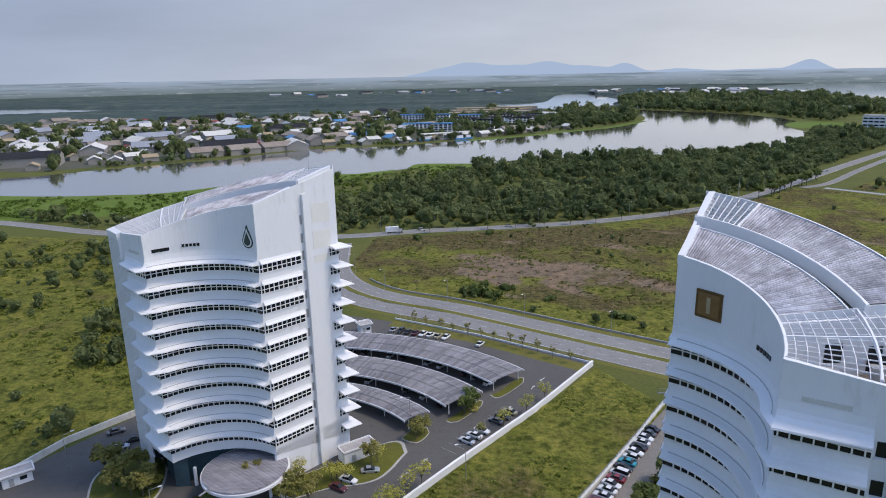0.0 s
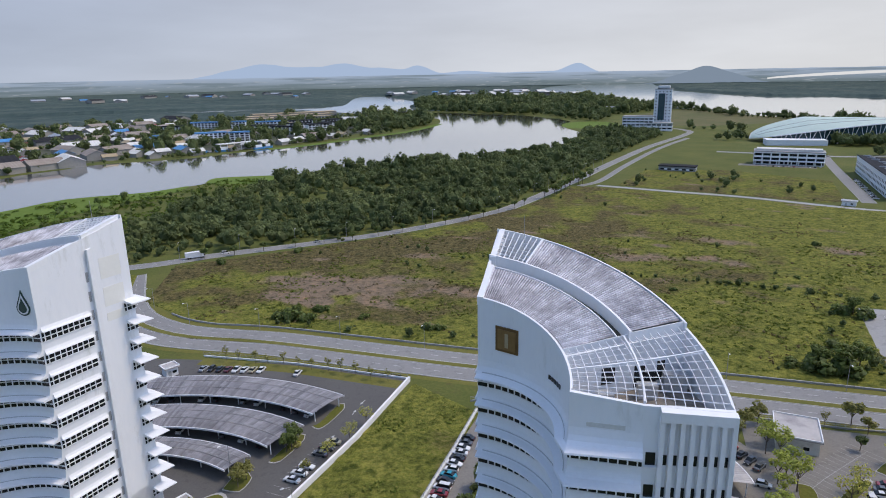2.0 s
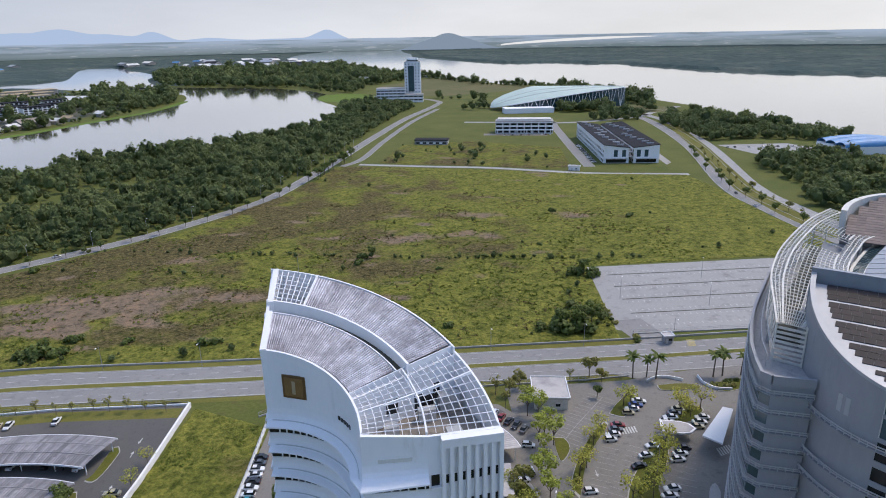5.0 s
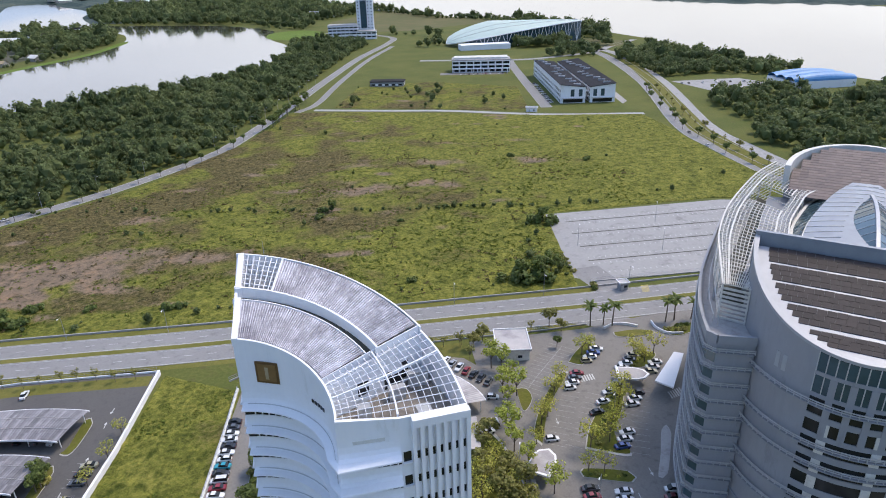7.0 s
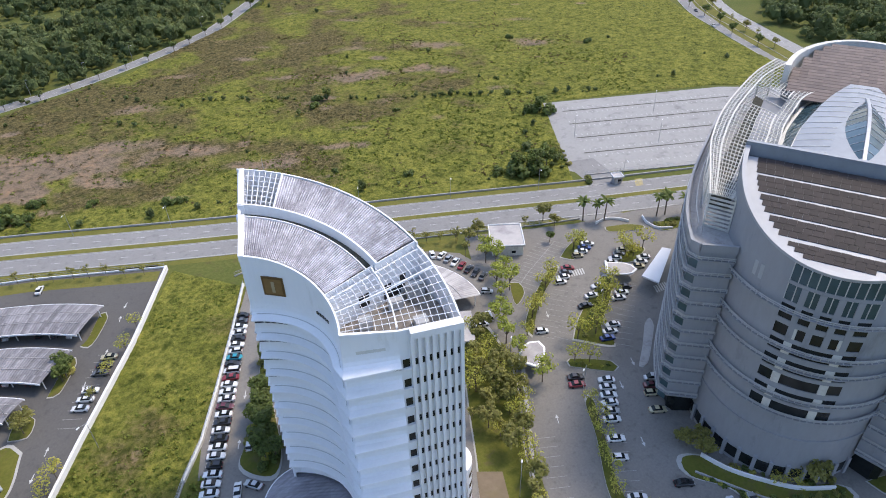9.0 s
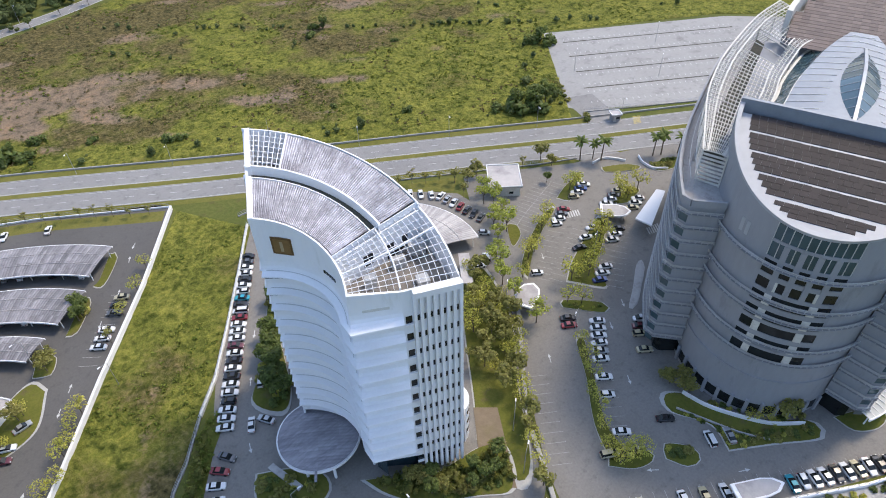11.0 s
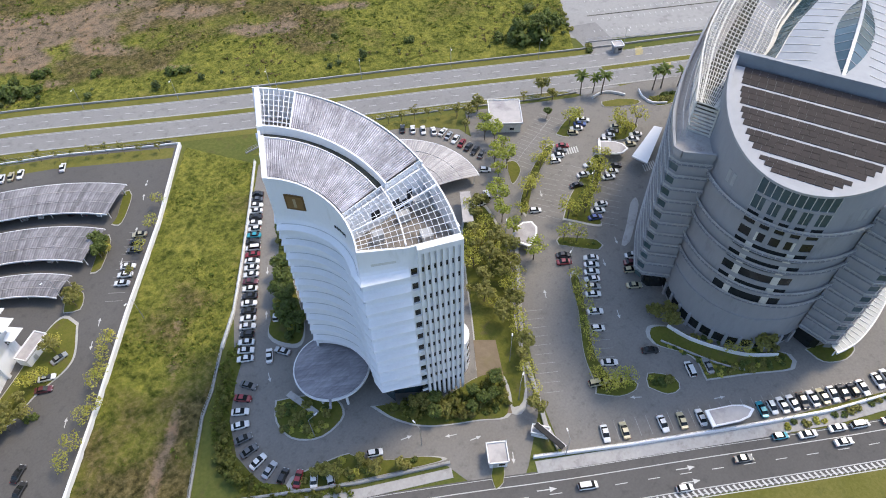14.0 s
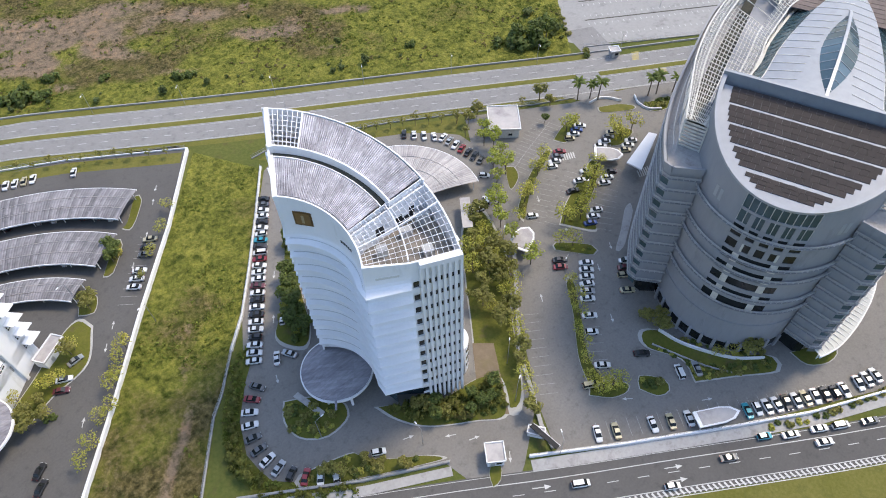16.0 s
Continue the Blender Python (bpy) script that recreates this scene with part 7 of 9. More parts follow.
yellow_trees = [make_tree(21 + i, 6.0 + 0.8 * i, 3.0 + 0.3 * i, 250, "thin yellow-green leaves", LEAF_YELLOW, "young tree with thin yellow-green leaves", 0.27) for i in range(3)]
green_trees = [make_tree(41 + i, 7.5 + i, 3.0 + 0.4 * i, 620, "dense green leaves", LEAF, "green tree with a dense rounded crown", 0.42, 0.2, "green trees") for i in range(3)]
bright_trees = [make_tree(51 + i, 7.5 + i, 3.0, 400, "fresh light green leaves", LEAF_BRIGHT, "tree with a fresh light green crown", 0.30, 0.16, "light green trees") for i in range(2)]
olive_trees = [make_tree(61 + i, 7 + i, 3.0 + 0.4 * i, 480, "sparse olive leaves", LEAF_OLIVE, "tree with a loose olive-brown crown", 0.40, 0.17, "olive trees") for i in range(2)]
sparse_trees = [make_tree(71 + i, 6.5 + i, 1.9, 130, "few small leaves", LEAF_OLIVE, "slender young tree with few leaves", 0.3, 0.1, "slender young trees") for i in range(2)]
shrubs = [make_shrub(81, 1.5, 170, LEAF, "dark green rounded garden shrub on grass"), make_shrub(82, 1.9, 190, LEAF_OLIVE, "loose olive garden shrub on grass"), make_shrub(83, 1.4, 150, LEAF_YELLOW, "bright yellow-green garden shrub on grass")]
big_shrub = make_shrub(84, 3.6, 420, LEAF, "large dark green bush in the field", 0.6)
wild_shrubs = [make_shrub(85, 2.6, 240, LEAF, "wild green bush in rough grass", 0.55), make_shrub(86, 2.2, 200, LEAF_OLIVE, "wild olive bush in rough grass", 0.5)]


def make_palm(seed):
    rs = random.Random(seed)
    root = thing("palm_tree", 0, 0, 0, "tall palm tree with drooping fronds", "palm", "palms")
    part("trunk", MB().tube((0, 0, -0.1), (0.25, 0.1, 7.4), 0.24, 0.15, 8), BARK, root, "slim palm trunk")
    for i in range(15):
        a = i * 2.399 + rs.random() * 0.3
        el = rs.uniform(-0.1, 0.9)
        mb = MB()
        prev = Vector((0.25, 0.1, 7.4))
        d = Vector((math.cos(a) * math.cos(el), math.sin(a) * math.cos(el), math.sin(el) + 0.3))
        side = Vector((-math.sin(a), math.cos(a), 0))
        for k in range(5):
            nxt = prev + d * 0.62
            w0, w1 = (0.30, 0.55, 0.6, 0.5, 0.3, 0.04)[k], (0.30, 0.55, 0.6, 0.5, 0.3, 0.04)[k + 1]
            for s in (-1, 1):
                mb.quad(tuple(prev), tuple(nxt), tuple(nxt + side * s * w1 - Vector((0, 0, w1 * 0.5))), tuple(prev + side * s * w0 - Vector((0, 0, w0 * 0.5))))
            prev = nxt
            d = (d - Vector((0, 0, 0.34))).normalized()
        part("frond", mb, LEAF, root)
    return root


palm = make_palm(5)
tr = random.Random(3)


def plant(kinds_, x, y, s=1.0, z=0.0):
    ob = tr.choice(kinds_)
    c = lay(ob, pose(x, y, z, 0, 0, tr.uniform(0, 360)))
    k = s * tr.uniform(0.85, 1.2)
    c.scale = (k, k, k)
    return c


def row(kinds_, pts, n, s=1.0, jitter=0.6):
    L = length(pts)
    for i in range(n):
        x, y, _ = along(pts, L * (i + 0.5) / n)
        plant(kinds_, x + tr.uniform(-jitter, jitter), y + tr.uniform(-jitter, jitter), s)


def fill(kinds_, poly, n, s=1.0):
    test = within(poly)
    xs, ys = [p[0] for p in poly], [p[1] for p in poly]
    k = 0
    for _ in range(n * 20):
        x, y = tr.uniform(min(xs), max(xs)), tr.uniform(min(ys), max(ys))
        if test(x, y):
            plant(kinds_, x, y, s)
            k += 1
            if k == n:
                return


# car park trees of the grey office
row(yellow_trees, [(77, 32), (82, 39), (91, 50), (99, 59.5)], 7, 0.75)
row(yellow_trees, [(76, 31), (84, 27)], 4, 0.9)
for x, y in ((146.9, 103.6), (150, 103.5), (128.6, 98), (123.3, 95.3), (115.4, 90.7), (111.5, 89.7), (104.7, 85.4), (136.1, 81.7), (129.4, 78.3), (124.2, 75.5), (119.2, 72.9), (113.9, 75), (106.7, 70.2), (109.1, 67.2), (159.4, 92.7), (163.2, 88), (157.4, 87.5), (155.8, 89.5), (140, 84), (133, 80)):
    plant(yellow_trees, x, y, 1.0)
for x, y in ((122, 114.9), (118.6, 109.1), (113.9, 106.7), (101.7, 92.8), (98.3, 87.4), (94.7, 71), (116, 103), (110.5, 101.5), (105, 97), (120.5, 118), (124.5, 122), (96.5, 81)):
    plant(bright_trees, x, y, 1.05)
for x, y in ((152.5, 121.9), (144.5, 123.1), (153.1, 117.1), (124.2, 130), (129.4, 131), (121.1, 133), (118, 125)):
    plant(sparse_trees + olive_trees, x, y, 0.85)
plant(green_trees, 144.5, 111.8, 0.55)
row(shrubs, [(106, 86.5), (116, 93), (125.6, 97.8), (134, 101)], 12, 0.45)
row(shrubs, [(115, 74), (121, 77), (133, 82.5), (141, 86.5)], 14, 0.45)
row(shrubs, [(153, 89), (157, 90), (161, 90)], 6, 0.6)
row(shrubs, [(105, 70), (112.5, 62)], 5, 0.4)
row(yellow_trees + olive_trees, [(60, 36), (66, 46), (74, 57), (84, 68), (92, 78)], 12, 0.85)
fill(olive_trees + yellow_trees + sparse_trees, [(68, 68), (80, 84), (92, 98), (100, 98), (94, 80), (82, 66), (74, 60)], 34, 0.9)
row(sparse_trees, [(66, 164), (104, 146), (124, 133)], 14, 0.8)
row(sparse_trees, [(-18, 224), (10, 208), (38, 188)], 12, 0.7)
row(yellow_trees + sparse_trees, [(28, 168), (12, 150), (2, 139)], 4, 0.75)
row(yellow_trees, [(-6, 128), (-18, 113), (-30, 99)], 8, 0.9, 1.2)
fill(olive_trees + yellow_trees, [(-14, 143), (-20, 130), (-36, 122), (-40, 126), (-30, 134)], 7, 0.7)
fill(olive_trees + shrubs, [(-30, 118), (-44, 118), (-52, 128), (-42, 130)], 12, 0.8)
FRONT_BED = [(33.5, 65), (39, 54.5), (49, 46.8), (57, 43.5), (60, 49), (57, 53), (46, 56), (38, 61)]
fill(olive_trees + green_trees[:1] + shrubs, FRONT_BED, 26, 0.62)
fill(shrubs + olive_trees[:1], [(9, 63.5), (15, 61.8), (21, 59.5), (27, 52), (35, 46.3), (33, 46), (18, 54.6), (7, 62.3)], 34, 0.6)
fill(shrubs, [(15, 82), (13, 75), (17, 69), (24, 69), (25, 73), (20, 79)], 30, 0.65)
fill(shrubs + green_trees[:1], [(47, 130), (33, 110), (26, 100), (29, 94), (33, 97), (41, 116), (50, 131)], 46, 0.9)
VERGE_HEDGE = [(14, 101), (6, 94), (-1, 84), (-4, 74), (-1, 64), (8, 57), (20, 51), (34, 43), (30, 46), (16, 54), (4, 62), (0, 74), (3, 86), (12, 99)]
fill(shrubs, [(99.5, 15.5), (107, 10.5), (116.5, 4.5), (118, 6.5), (111, 11), (104, 17), (101, 24), (98.5, 30), (101, 21)], 44, 0.5)
fill(shrubs, [(105.5, 27), (108, 21.5), (112, 15.5), (117, 10.5), (114.5, 16), (109, 23)], 18, 0.5)
fill(olive_trees, [(103, 38), (107, 37), (107, 30), (104, 31)], 5, 0.75)
fill(yellow_trees, [(108, 17), (110, 18), (113, 12), (110, 12)], 2, 0.6)
fill(shrubs, [(86.5, 24), (89, 26), (92.5, 21.5), (91, 19.5)], 7, 0.6)
fill(shrubs + olive_trees, [(112, 13), (116, 9), (122, 10), (120, 14)], 5, 0.9)
fill(green_trees + shrubs, [(-1, 153), (6, 160), (6, 164), (1, 159)], 7, 0.7)
fill(olive_trees, [(-13.5, 145), (-10, 144), (-7.5, 148), (-9, 150.5)], 3, 0.65)
fill(shrubs + olive_trees, [(-80, 119), (-83, 130), (-79, 139), (-70, 135), (-67, 122)], 18, 0.9)
fill(shrubs + green_trees[:1], [(-44, 122), (-50, 119), (-58, 116), (-62, 118), (-52, 124)], 10, 0.6)
row(shrubs, [(100, -3), (112, -10), (131, -18.5), (150, -25)], 22, 0.6)
for x, y in ((163, 112.5), (167, 110), (168.5, 107.5), (184, 96.5), (187, 95), (192, 91.5)):
    plant([palm], x, y)
fill(shrubs, [(178, 94), (184, 92), (192, 88), (186, 87), (179, 89)], 12, 0.7)
row(shrubs, [(191, 141), (197, 150), (204, 160)], 6, 0.7)
row(shrubs, [(186, 128), (190, 131)], 3, 0.9)
# woods: one mesh a stand, from a few crown shapes
def wood_shape(seed):
    rs = random.Random(seed)
    lobes = [(rs.uniform(-0.55, 0.55), rs.uniform(-0.55, 0.55), rs.uniform(0.0, 0.55), rs.uniform(0.4, 0.65)) for _ in range(5)]
    mb = crown(rs, 105, 0.18, lobes, 1.0, 0.85, MB(), 0.5)
    bm = bmesh.new()
    bmesh.ops.create_icosphere(bm, subdivisions=1, radius=0.70)
    for v in bm.verts:
        v.co *= 1 + 0.35 * noise.noise(v.co * 2.2 + Vector((seed, 0, 0)))
        v.co.z = v.co.z * 0.8 + 0.55
    k = len(mb.v)
    mb.v += [tuple(v.co) for v in bm.verts]
    mb.f += [tuple(k + v.index for v in f.verts) for f in bm.faces]
    bm.free()
    return np.array(mb.v), mb.f


SHAPES = [wood_shape(s) for s in range(6)]


def woods(name, poly, spacing, size, label, mat=None, seed=1, height=1.0, keep=None):
    rs = random.Random(seed)
    test = within(poly)
    xs, ys = [p[0] for p in poly], [p[1] for p in poly]
    V, F, base = [], [], 0
    y = min(ys)
    while y < max(ys):
        x = min(xs) + rs.uniform(0, spacing)
        while x < max(xs):
            px, py = x + rs.uniform(-0.45, 0.45) * spacing, y + rs.uniform(-0.45, 0.45) * spacing
            if test(px, py) and (keep is None or rs.random() < keep(px, py)):
                v, f = SHAPES[rs.randrange(6)]
                s = size * rs.choice((0.5, 0.65, 0.8, 0.95, 1.1, 1.5)) * rs.uniform(0.85, 1.15) * (1 + 0.35 * noise.noise(Vector((px, py, 0)) * 0.02))
                a = rs.uniform(0, 6.28)
                c, sn = math.cos(a), math.sin(a)
                h = s * rs.uniform(0.85, 1.5) * height
                V.append(np.c_[px + s * (v[:, 0] * c - v[:, 1] * sn), py + s * (v[:, 0] * sn + v[:, 1] * c), h * v[:, 2] + s * 0.25])
                F += [tuple(i + base for i in q) for q in f]
                base += len(v)
            x += spacing
        y += spacing
    me = bpy.data.meshes.new(name)
    me.from_pydata(np.concatenate(V).tolist(), [], F)
    me.materials.append(mat or LEAF_WOODS)
    me.update()
    return tagged(new(name, me), label, "woods", kind="stuff")


def canopy_sheet(name, poly, step, height, label, seed=1):
    """Far woodland as a bumpy canopy, in the haze-tinted colour."""
    test = within(poly)
    xs, ys = [p[0] for p in poly], [p[1] for p in poly]
    idx, vs = {}, []
    nx, ny = int((max(xs) - min(xs)) / step) + 1, int((max(ys) - min(ys)) / step) + 1
    rs = random.Random(seed)
    for j in range(ny):
        for i in range(nx):
            x, y = min(xs) + (i + rs.uniform(-0.25, 0.25)) * step, min(ys) + (j + rs.uniform(-0.25, 0.25)) * step
            if test(x, y):
                idx[i, j] = len(vs)
                vs.append((x, y, height * (0.75 + 0.45 * rs.random() + 0.5 * noise.noise(Vector((x, y, 0)) * 0.006))))
    fs = [(idx[i, j], idx[i + 1, j], idx[i + 1, j + 1], idx[i, j + 1]) for (i, j) in idx if (i + 1, j) in idx and (i, j + 1) in idx and (i + 1, j + 1) in idx]
    edge = [(i, j) for (i, j) in idx if any((i + a, j + b) not in idx for a in (-1, 0, 1) for b in (-1, 0, 1))]
    for i, j in edge:
        k = idx[i, j]
        vs[k] = (vs[k][0], vs[k][1], 0.3)
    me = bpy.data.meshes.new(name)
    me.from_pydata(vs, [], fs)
    me.materials.append(CANOPY_FAR_HAZE)
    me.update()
    return tagged(new(name, me), label, "woods", kind="stuff")


def tuft_shape(seed):
    rs = random.Random(seed)
    lobes = [(rs.uniform(-0.6, 0.6), rs.uniform(-0.6, 0.6), rs.uniform(0.0, 0.4), rs.uniform(0.3, 0.6)) for _ in range(4)]
    mb = crown(rs, 13, 0.34, lobes, 1.0, 0.6, MB(), 0.3)
    return np.array(mb.v), mb.f


TUFTS = [tuft_shape(s) for s in range(5)]


def tussocks(name, poly, spacing, size, label, mat, seed, keep):
    """Clumps of tall grass, one mesh a field."""
    rs = random.Random(seed)
    test = within(poly)
    xs, ys = [p[0] for p in poly], [p[1] for p in poly]
    V, F, base = [], [], 0
    for _ in range(int((max(xs) - min(xs)) * (max(ys) - min(ys)) / spacing ** 2)):
        px, py = rs.uniform(min(xs), max(xs)), rs.uniform(min(ys), max(ys))
        if rs.random() < keep(px, py) and test(px, py):
            v, f = TUFTS[rs.randrange(5)]
            s, a = size * rs.uniform(0.5, 1.5), rs.uniform(0, 6.28)
            c, sn = math.cos(a), math.sin(a)
            V.append(np.c_[px + s * (v[:, 0] * c - v[:, 1] * sn), py + s * (v[:, 0] * sn + v[:, 1] * c), 0.2 + s * 0.8 * v[:, 2]])
            F += [tuple(i + base for i in q) for q in f]
            base += len(v)
    me = bpy.data.meshes.new(name)
    me.from_pydata(np.concatenate(V).tolist(), [], F)
    me.materials.append(mat)
    me.update()
    return tagged(new(name, me), label, "grass", kind="stuff")


lush = lambda x, y, k, low: max(0.0, noise.noise(Vector((x, y, 2)) * 0.045) + 0.6 * noise.noise(Vector((x, y, 5)) * 0.13) + low) * k
tussocks("field_tussocks", [(0, 252), (60, 215), (186, 138), (232, 196), (300, 160), (330, 250), (200, 330), (60, 380), (-30, 350), (-30, 270)], 2.6, 0.85, "tussocks of tall green grass on the field", TUFT, 51, lambda x, y: lush(x, y, 1.3, 0.12 + (0.35 if x > 100 and y < 235 else 0.0)))
tussocks("dry_tussocks", [(0, 252), (60, 215), (186, 138), (232, 196), (330, 200), (330, 330), (200, 400), (60, 380), (-30, 350), (-30, 270)], 3.0, 0.8, "dry brownish tussocks on the field", DRYTUFT, 52, lambda x, y: lush(x + 300, y, 1.2, 0.1))
tussocks("strip_tussocks", [(43, 183), (56, 161), (46, 147), (21, 116), (0, 93), (-22, 64), (-52, 68), (-31, 95), (0, 131)], 1.5, 0.7, "tall rough grass in the narrow lot", TUFT, 53, lambda x, y: lush(x, y, 1.2, 0.15))
tussocks("west_tussocks", [(-92, 160), (-107, 132), (-118, 95), (-300, 95), (-300, 360), (-100, 350), (-66, 335), (-80, 200)], 3.4, 1.3, "tall lush grass and ferns in the west field", TUFT, 54, lambda x, y: lush(x, y, 1.4, 0.3))
tussocks("marsh_growth", [(-400, 430), (-330, 505), (-270, 500), (-225, 510), (-175, 560), (-145, 590), (-85, 600), (-55, 620), (-40, 650), (10, 655), (0, 610), (-50, 520), (-90, 440), (-160, 420)], 4.5, 2.4, "rank green growth over the marsh", MARSHLEAF, 55, lambda x, y: lush(x, y, 1.6, 0.45))
tussocks("verge_growth", [(14, 104), (7, 97), (0, 88), (-4, 76), (-2, 65), (7, 56.5), (17, 50.5), (19, 53.5), (9, 59.5), (2, 67), (0, 76), (4, 86), (11, 94.5), (18, 102)], 0.95, 0.75, "unmown grass and weeds behind the parked cars", TUFT, 56, lambda x, y: 0.8)
woods("verge_hedge", VERGE_HEDGE, 1.9, 1.15, "loose hedge of shrubs behind the parked cars", LEAF_HEDGE, seed=61, keep=lambda x, y: 0.75)
woods("front_shrubbery", FRONT_BED, 1.7, 1.25, "mixed shrubbery at the foot of the tower", LEAF_HEDGE, seed=62, keep=lambda x, y: 0.8)
# field bushes and roadside trees
for x, y, s in ((10, 256, 1.3), (16, 252, 1.0), (4, 259, 0.8), (22, 262, 0.8), (38, 247, 0.8), (60, 228, 0.9), (64, 226, 0.7), (172, 152, 1.4), (178, 147, 1.5), (182, 150, 1.1), (166, 158, 1.0), (222, 190, 1.4), (226, 184, 1.2), (140, 182, 0.7), (150, 268, 0.9), (156, 275, 0.7), (296, 276, 0.8), (322, 236, 1.0), (120, 205, 0.5), (205, 236, 0.5), (176, 236, 0.6), (240, 232, 0.5), (-22, 352, 1.0), (20, 362, 0.8)):
    plant([big_shrub], x, y, s)
woods("field_scrub", BIG, 15, 1.1, "scattered low scrub on the field", LEAF_WOODS, seed=21, keep=lambda x, y: 0.10)
woods("field_hedge", [(37.1, 385.0), (66.0, 359.6), (99.1, 329.9), (130.6, 297.4), (162.2, 266.9), (202.8, 233.0), (239.4, 202.0), (264.8, 182.3), (266.8, 185.8), (241.4, 205.5), (204.8, 236.5), (164.2, 270.4), (132.6, 300.9), (101.1, 333.4), (68.0, 363.1), (39.1, 388.5)], 2.2, 1.15, "low hedge of scrub across the field", LEAF_WOODS, seed=41, keep=lambda x, y: 0.3)
woods("roadside_scrub", [(0, 252), (55, 220), (188, 138), (190, 144), (60, 226), (2, 260)], 5, 1.3, "low scrub along the drain wall", LEAF_WOODS, seed=22, keep=lambda x, y: 0.5)
woods("corner_scrub", [(180, 138), (188, 142), (232, 196), (226, 200), (170, 160)], 5, 1.8, "green scrub beside the open car park", LEAF_WOODS, seed=23, keep=lambda x, y: 0.12)
woods("west_scrub", [(-95, 162), (-112, 130), (-125, 95), (-310, 95), (-310, 360), (-120, 350), (-68, 338), (-66, 250)], 6.5, 2.6, "patches of green scrub in the west field", LEAF_WOODS, seed=24, keep=lambda x, y: 0.9 * max(0.0, noise.noise(Vector((x, y, 0)) * 0.03) + 0.34))
for x, y, k in ((224, 187, 1.1), (178, 149, 1.0), (183, 147, 1.15), (174, 154, 0.8), (12, 258, 0.8), (160, 272, 0.7)):
    plant(green_trees, x, y, k)
fill(wild_shrubs + green_trees, [(-72, 345), (-90, 350), (-95, 300), (-75, 240), (-66, 250), (-60, 330)], 26, 1.2)
woods("plot_scrub", [(300, 492), (365, 411), (402, 360), (418, 372), (478, 440), (462, 480), (372, 560)], 9, 2.4, "low scrub on the grassy plot", LEAF_WOODS, seed=25, keep=lambda x, y: 0.10)
row(green_trees, [(-40, 366), (60, 380), (150, 412), (200, 446)], 15, 0.7, 2.0)
row(green_trees, [(215, 456), (268, 506), (300, 540)], 14, 1.2, 3)
row(olive_trees + sparse_trees, [(560, 340), (460, 250), (415, 196), (385, 150)], 16, 0.8, 3)
row(green_trees, offset([(560, 340), (460, 250), (415, 196), (385, 150)], -10), 12, 0.9, 3)



woods("river_woods", [(-60, 372), (30, 386), (84, 398), (150, 426), (185, 452), (255, 518), (340, 606), (430, 700), (520, 790), (590, 850), (590, 920), (545, 1000), (520, 960), (480, 885), (445, 845), (395, 786), (346, 758), (288, 722), (239, 700), (161, 694), (100, 690), (40, 640), (0, 600), (-50, 520), (-90, 430)], 6.6, 4.1, "dense dark green woods along the river bank", seed=2, keep=lambda x, y: 0.97 if noise.noise(Vector((x, y, 0)) * 0.012) > -0.32 else 0.25)
woods("west_woods", [(-60, 372), (-110, 372), (-220, 392), (-300, 424), (-300, 436), (-215, 404), (-110, 387), (-60, 394)], 6, 3.2, "dark green scrub woods along the road", seed=3, keep=lambda x, y: 0.75)
woods("marsh_scrub", [(-150, 560), (-40, 604), (10, 610), (10, 560), (-40, 500), (-90, 440), (-160, 470)], 9, 2.2, "low green scrub on the marsh", LEAF, seed=4, keep=lambda x, y: 0.6)
woods("point_woods", [(640, 1370), (616, 1240), (650, 1150), (700, 1200), (760, 1290), (900, 1350), (1000, 1450), (1030, 1680), (1180, 2150), (900, 2350), (640, 2300), (560, 2220), (490, 2000), (446, 1800), (446, 1650), (520, 1540), (600, 1405)], 18, 9, "dark woods on the far river bank", seed=5)
woods("bank_woods", [(925, 680), (1025, 835), (1040, 985), (988, 1110), (1028, 1290), (1048, 1460), (1064, 1680), (1230, 2240), (1190, 2240), (1030, 1690), (1010, 1460), (985, 1290), (950, 1110), (990, 985), (980, 850), (890, 700)], 12, 6, "tree line along the wide river", seed=16, keep=lambda x, y: 0.75)
woods("hotel_woods", [(640, 905), (560, 868), (555, 985), (590, 1000), (600, 940)], 8, 3.4, "young trees beside the hotel podium", seed=17, keep=lambda x, y: 0.6)
woods("hall_woods", [(640, 560), (700, 500), (760, 560), (850, 600), (915, 650), (960, 860), (900, 900), (820, 820), (870, 700), (800, 560)], 11, 6.5, "dark trees round the sports hall", seed=6, keep=lambda x, y: 0.8)
woods("shell_trees", [(690, 640), (740, 600), (790, 600), (760, 640), (710, 670)], 9, 6.0, "round trees before the sports hall", seed=18, keep=lambda x, y: 0.8)
woods("lane_trees", [(600, 760), (660, 800), (700, 900), (680, 960), (690, 990), (730, 930), (720, 830), (650, 740)], 14, 6.0, "scattered trees beside the avenue", seed=19, keep=lambda x, y: 0.4)
woods("east_woods", [(679, 463), (721, 496), (790, 500), (870, 552), (805, 470), (766, 345), (720, 262), (690, 290), (660, 345), (612, 352), (640, 408)], 7.6, 4.7, "dense woods between avenue and river", seed=7, keep=lambda x, y: 0.9)
woods("east_woods_near", [(430, 175), (470, 205), (525, 258), (556, 292), (580, 268), (620, 262), (640, 240), (600, 200), (690, 190), (700, 150), (560, 60), (440, 60), (410, 140)], 7.8, 4.7, "dense woods beside the avenue", seed=20)
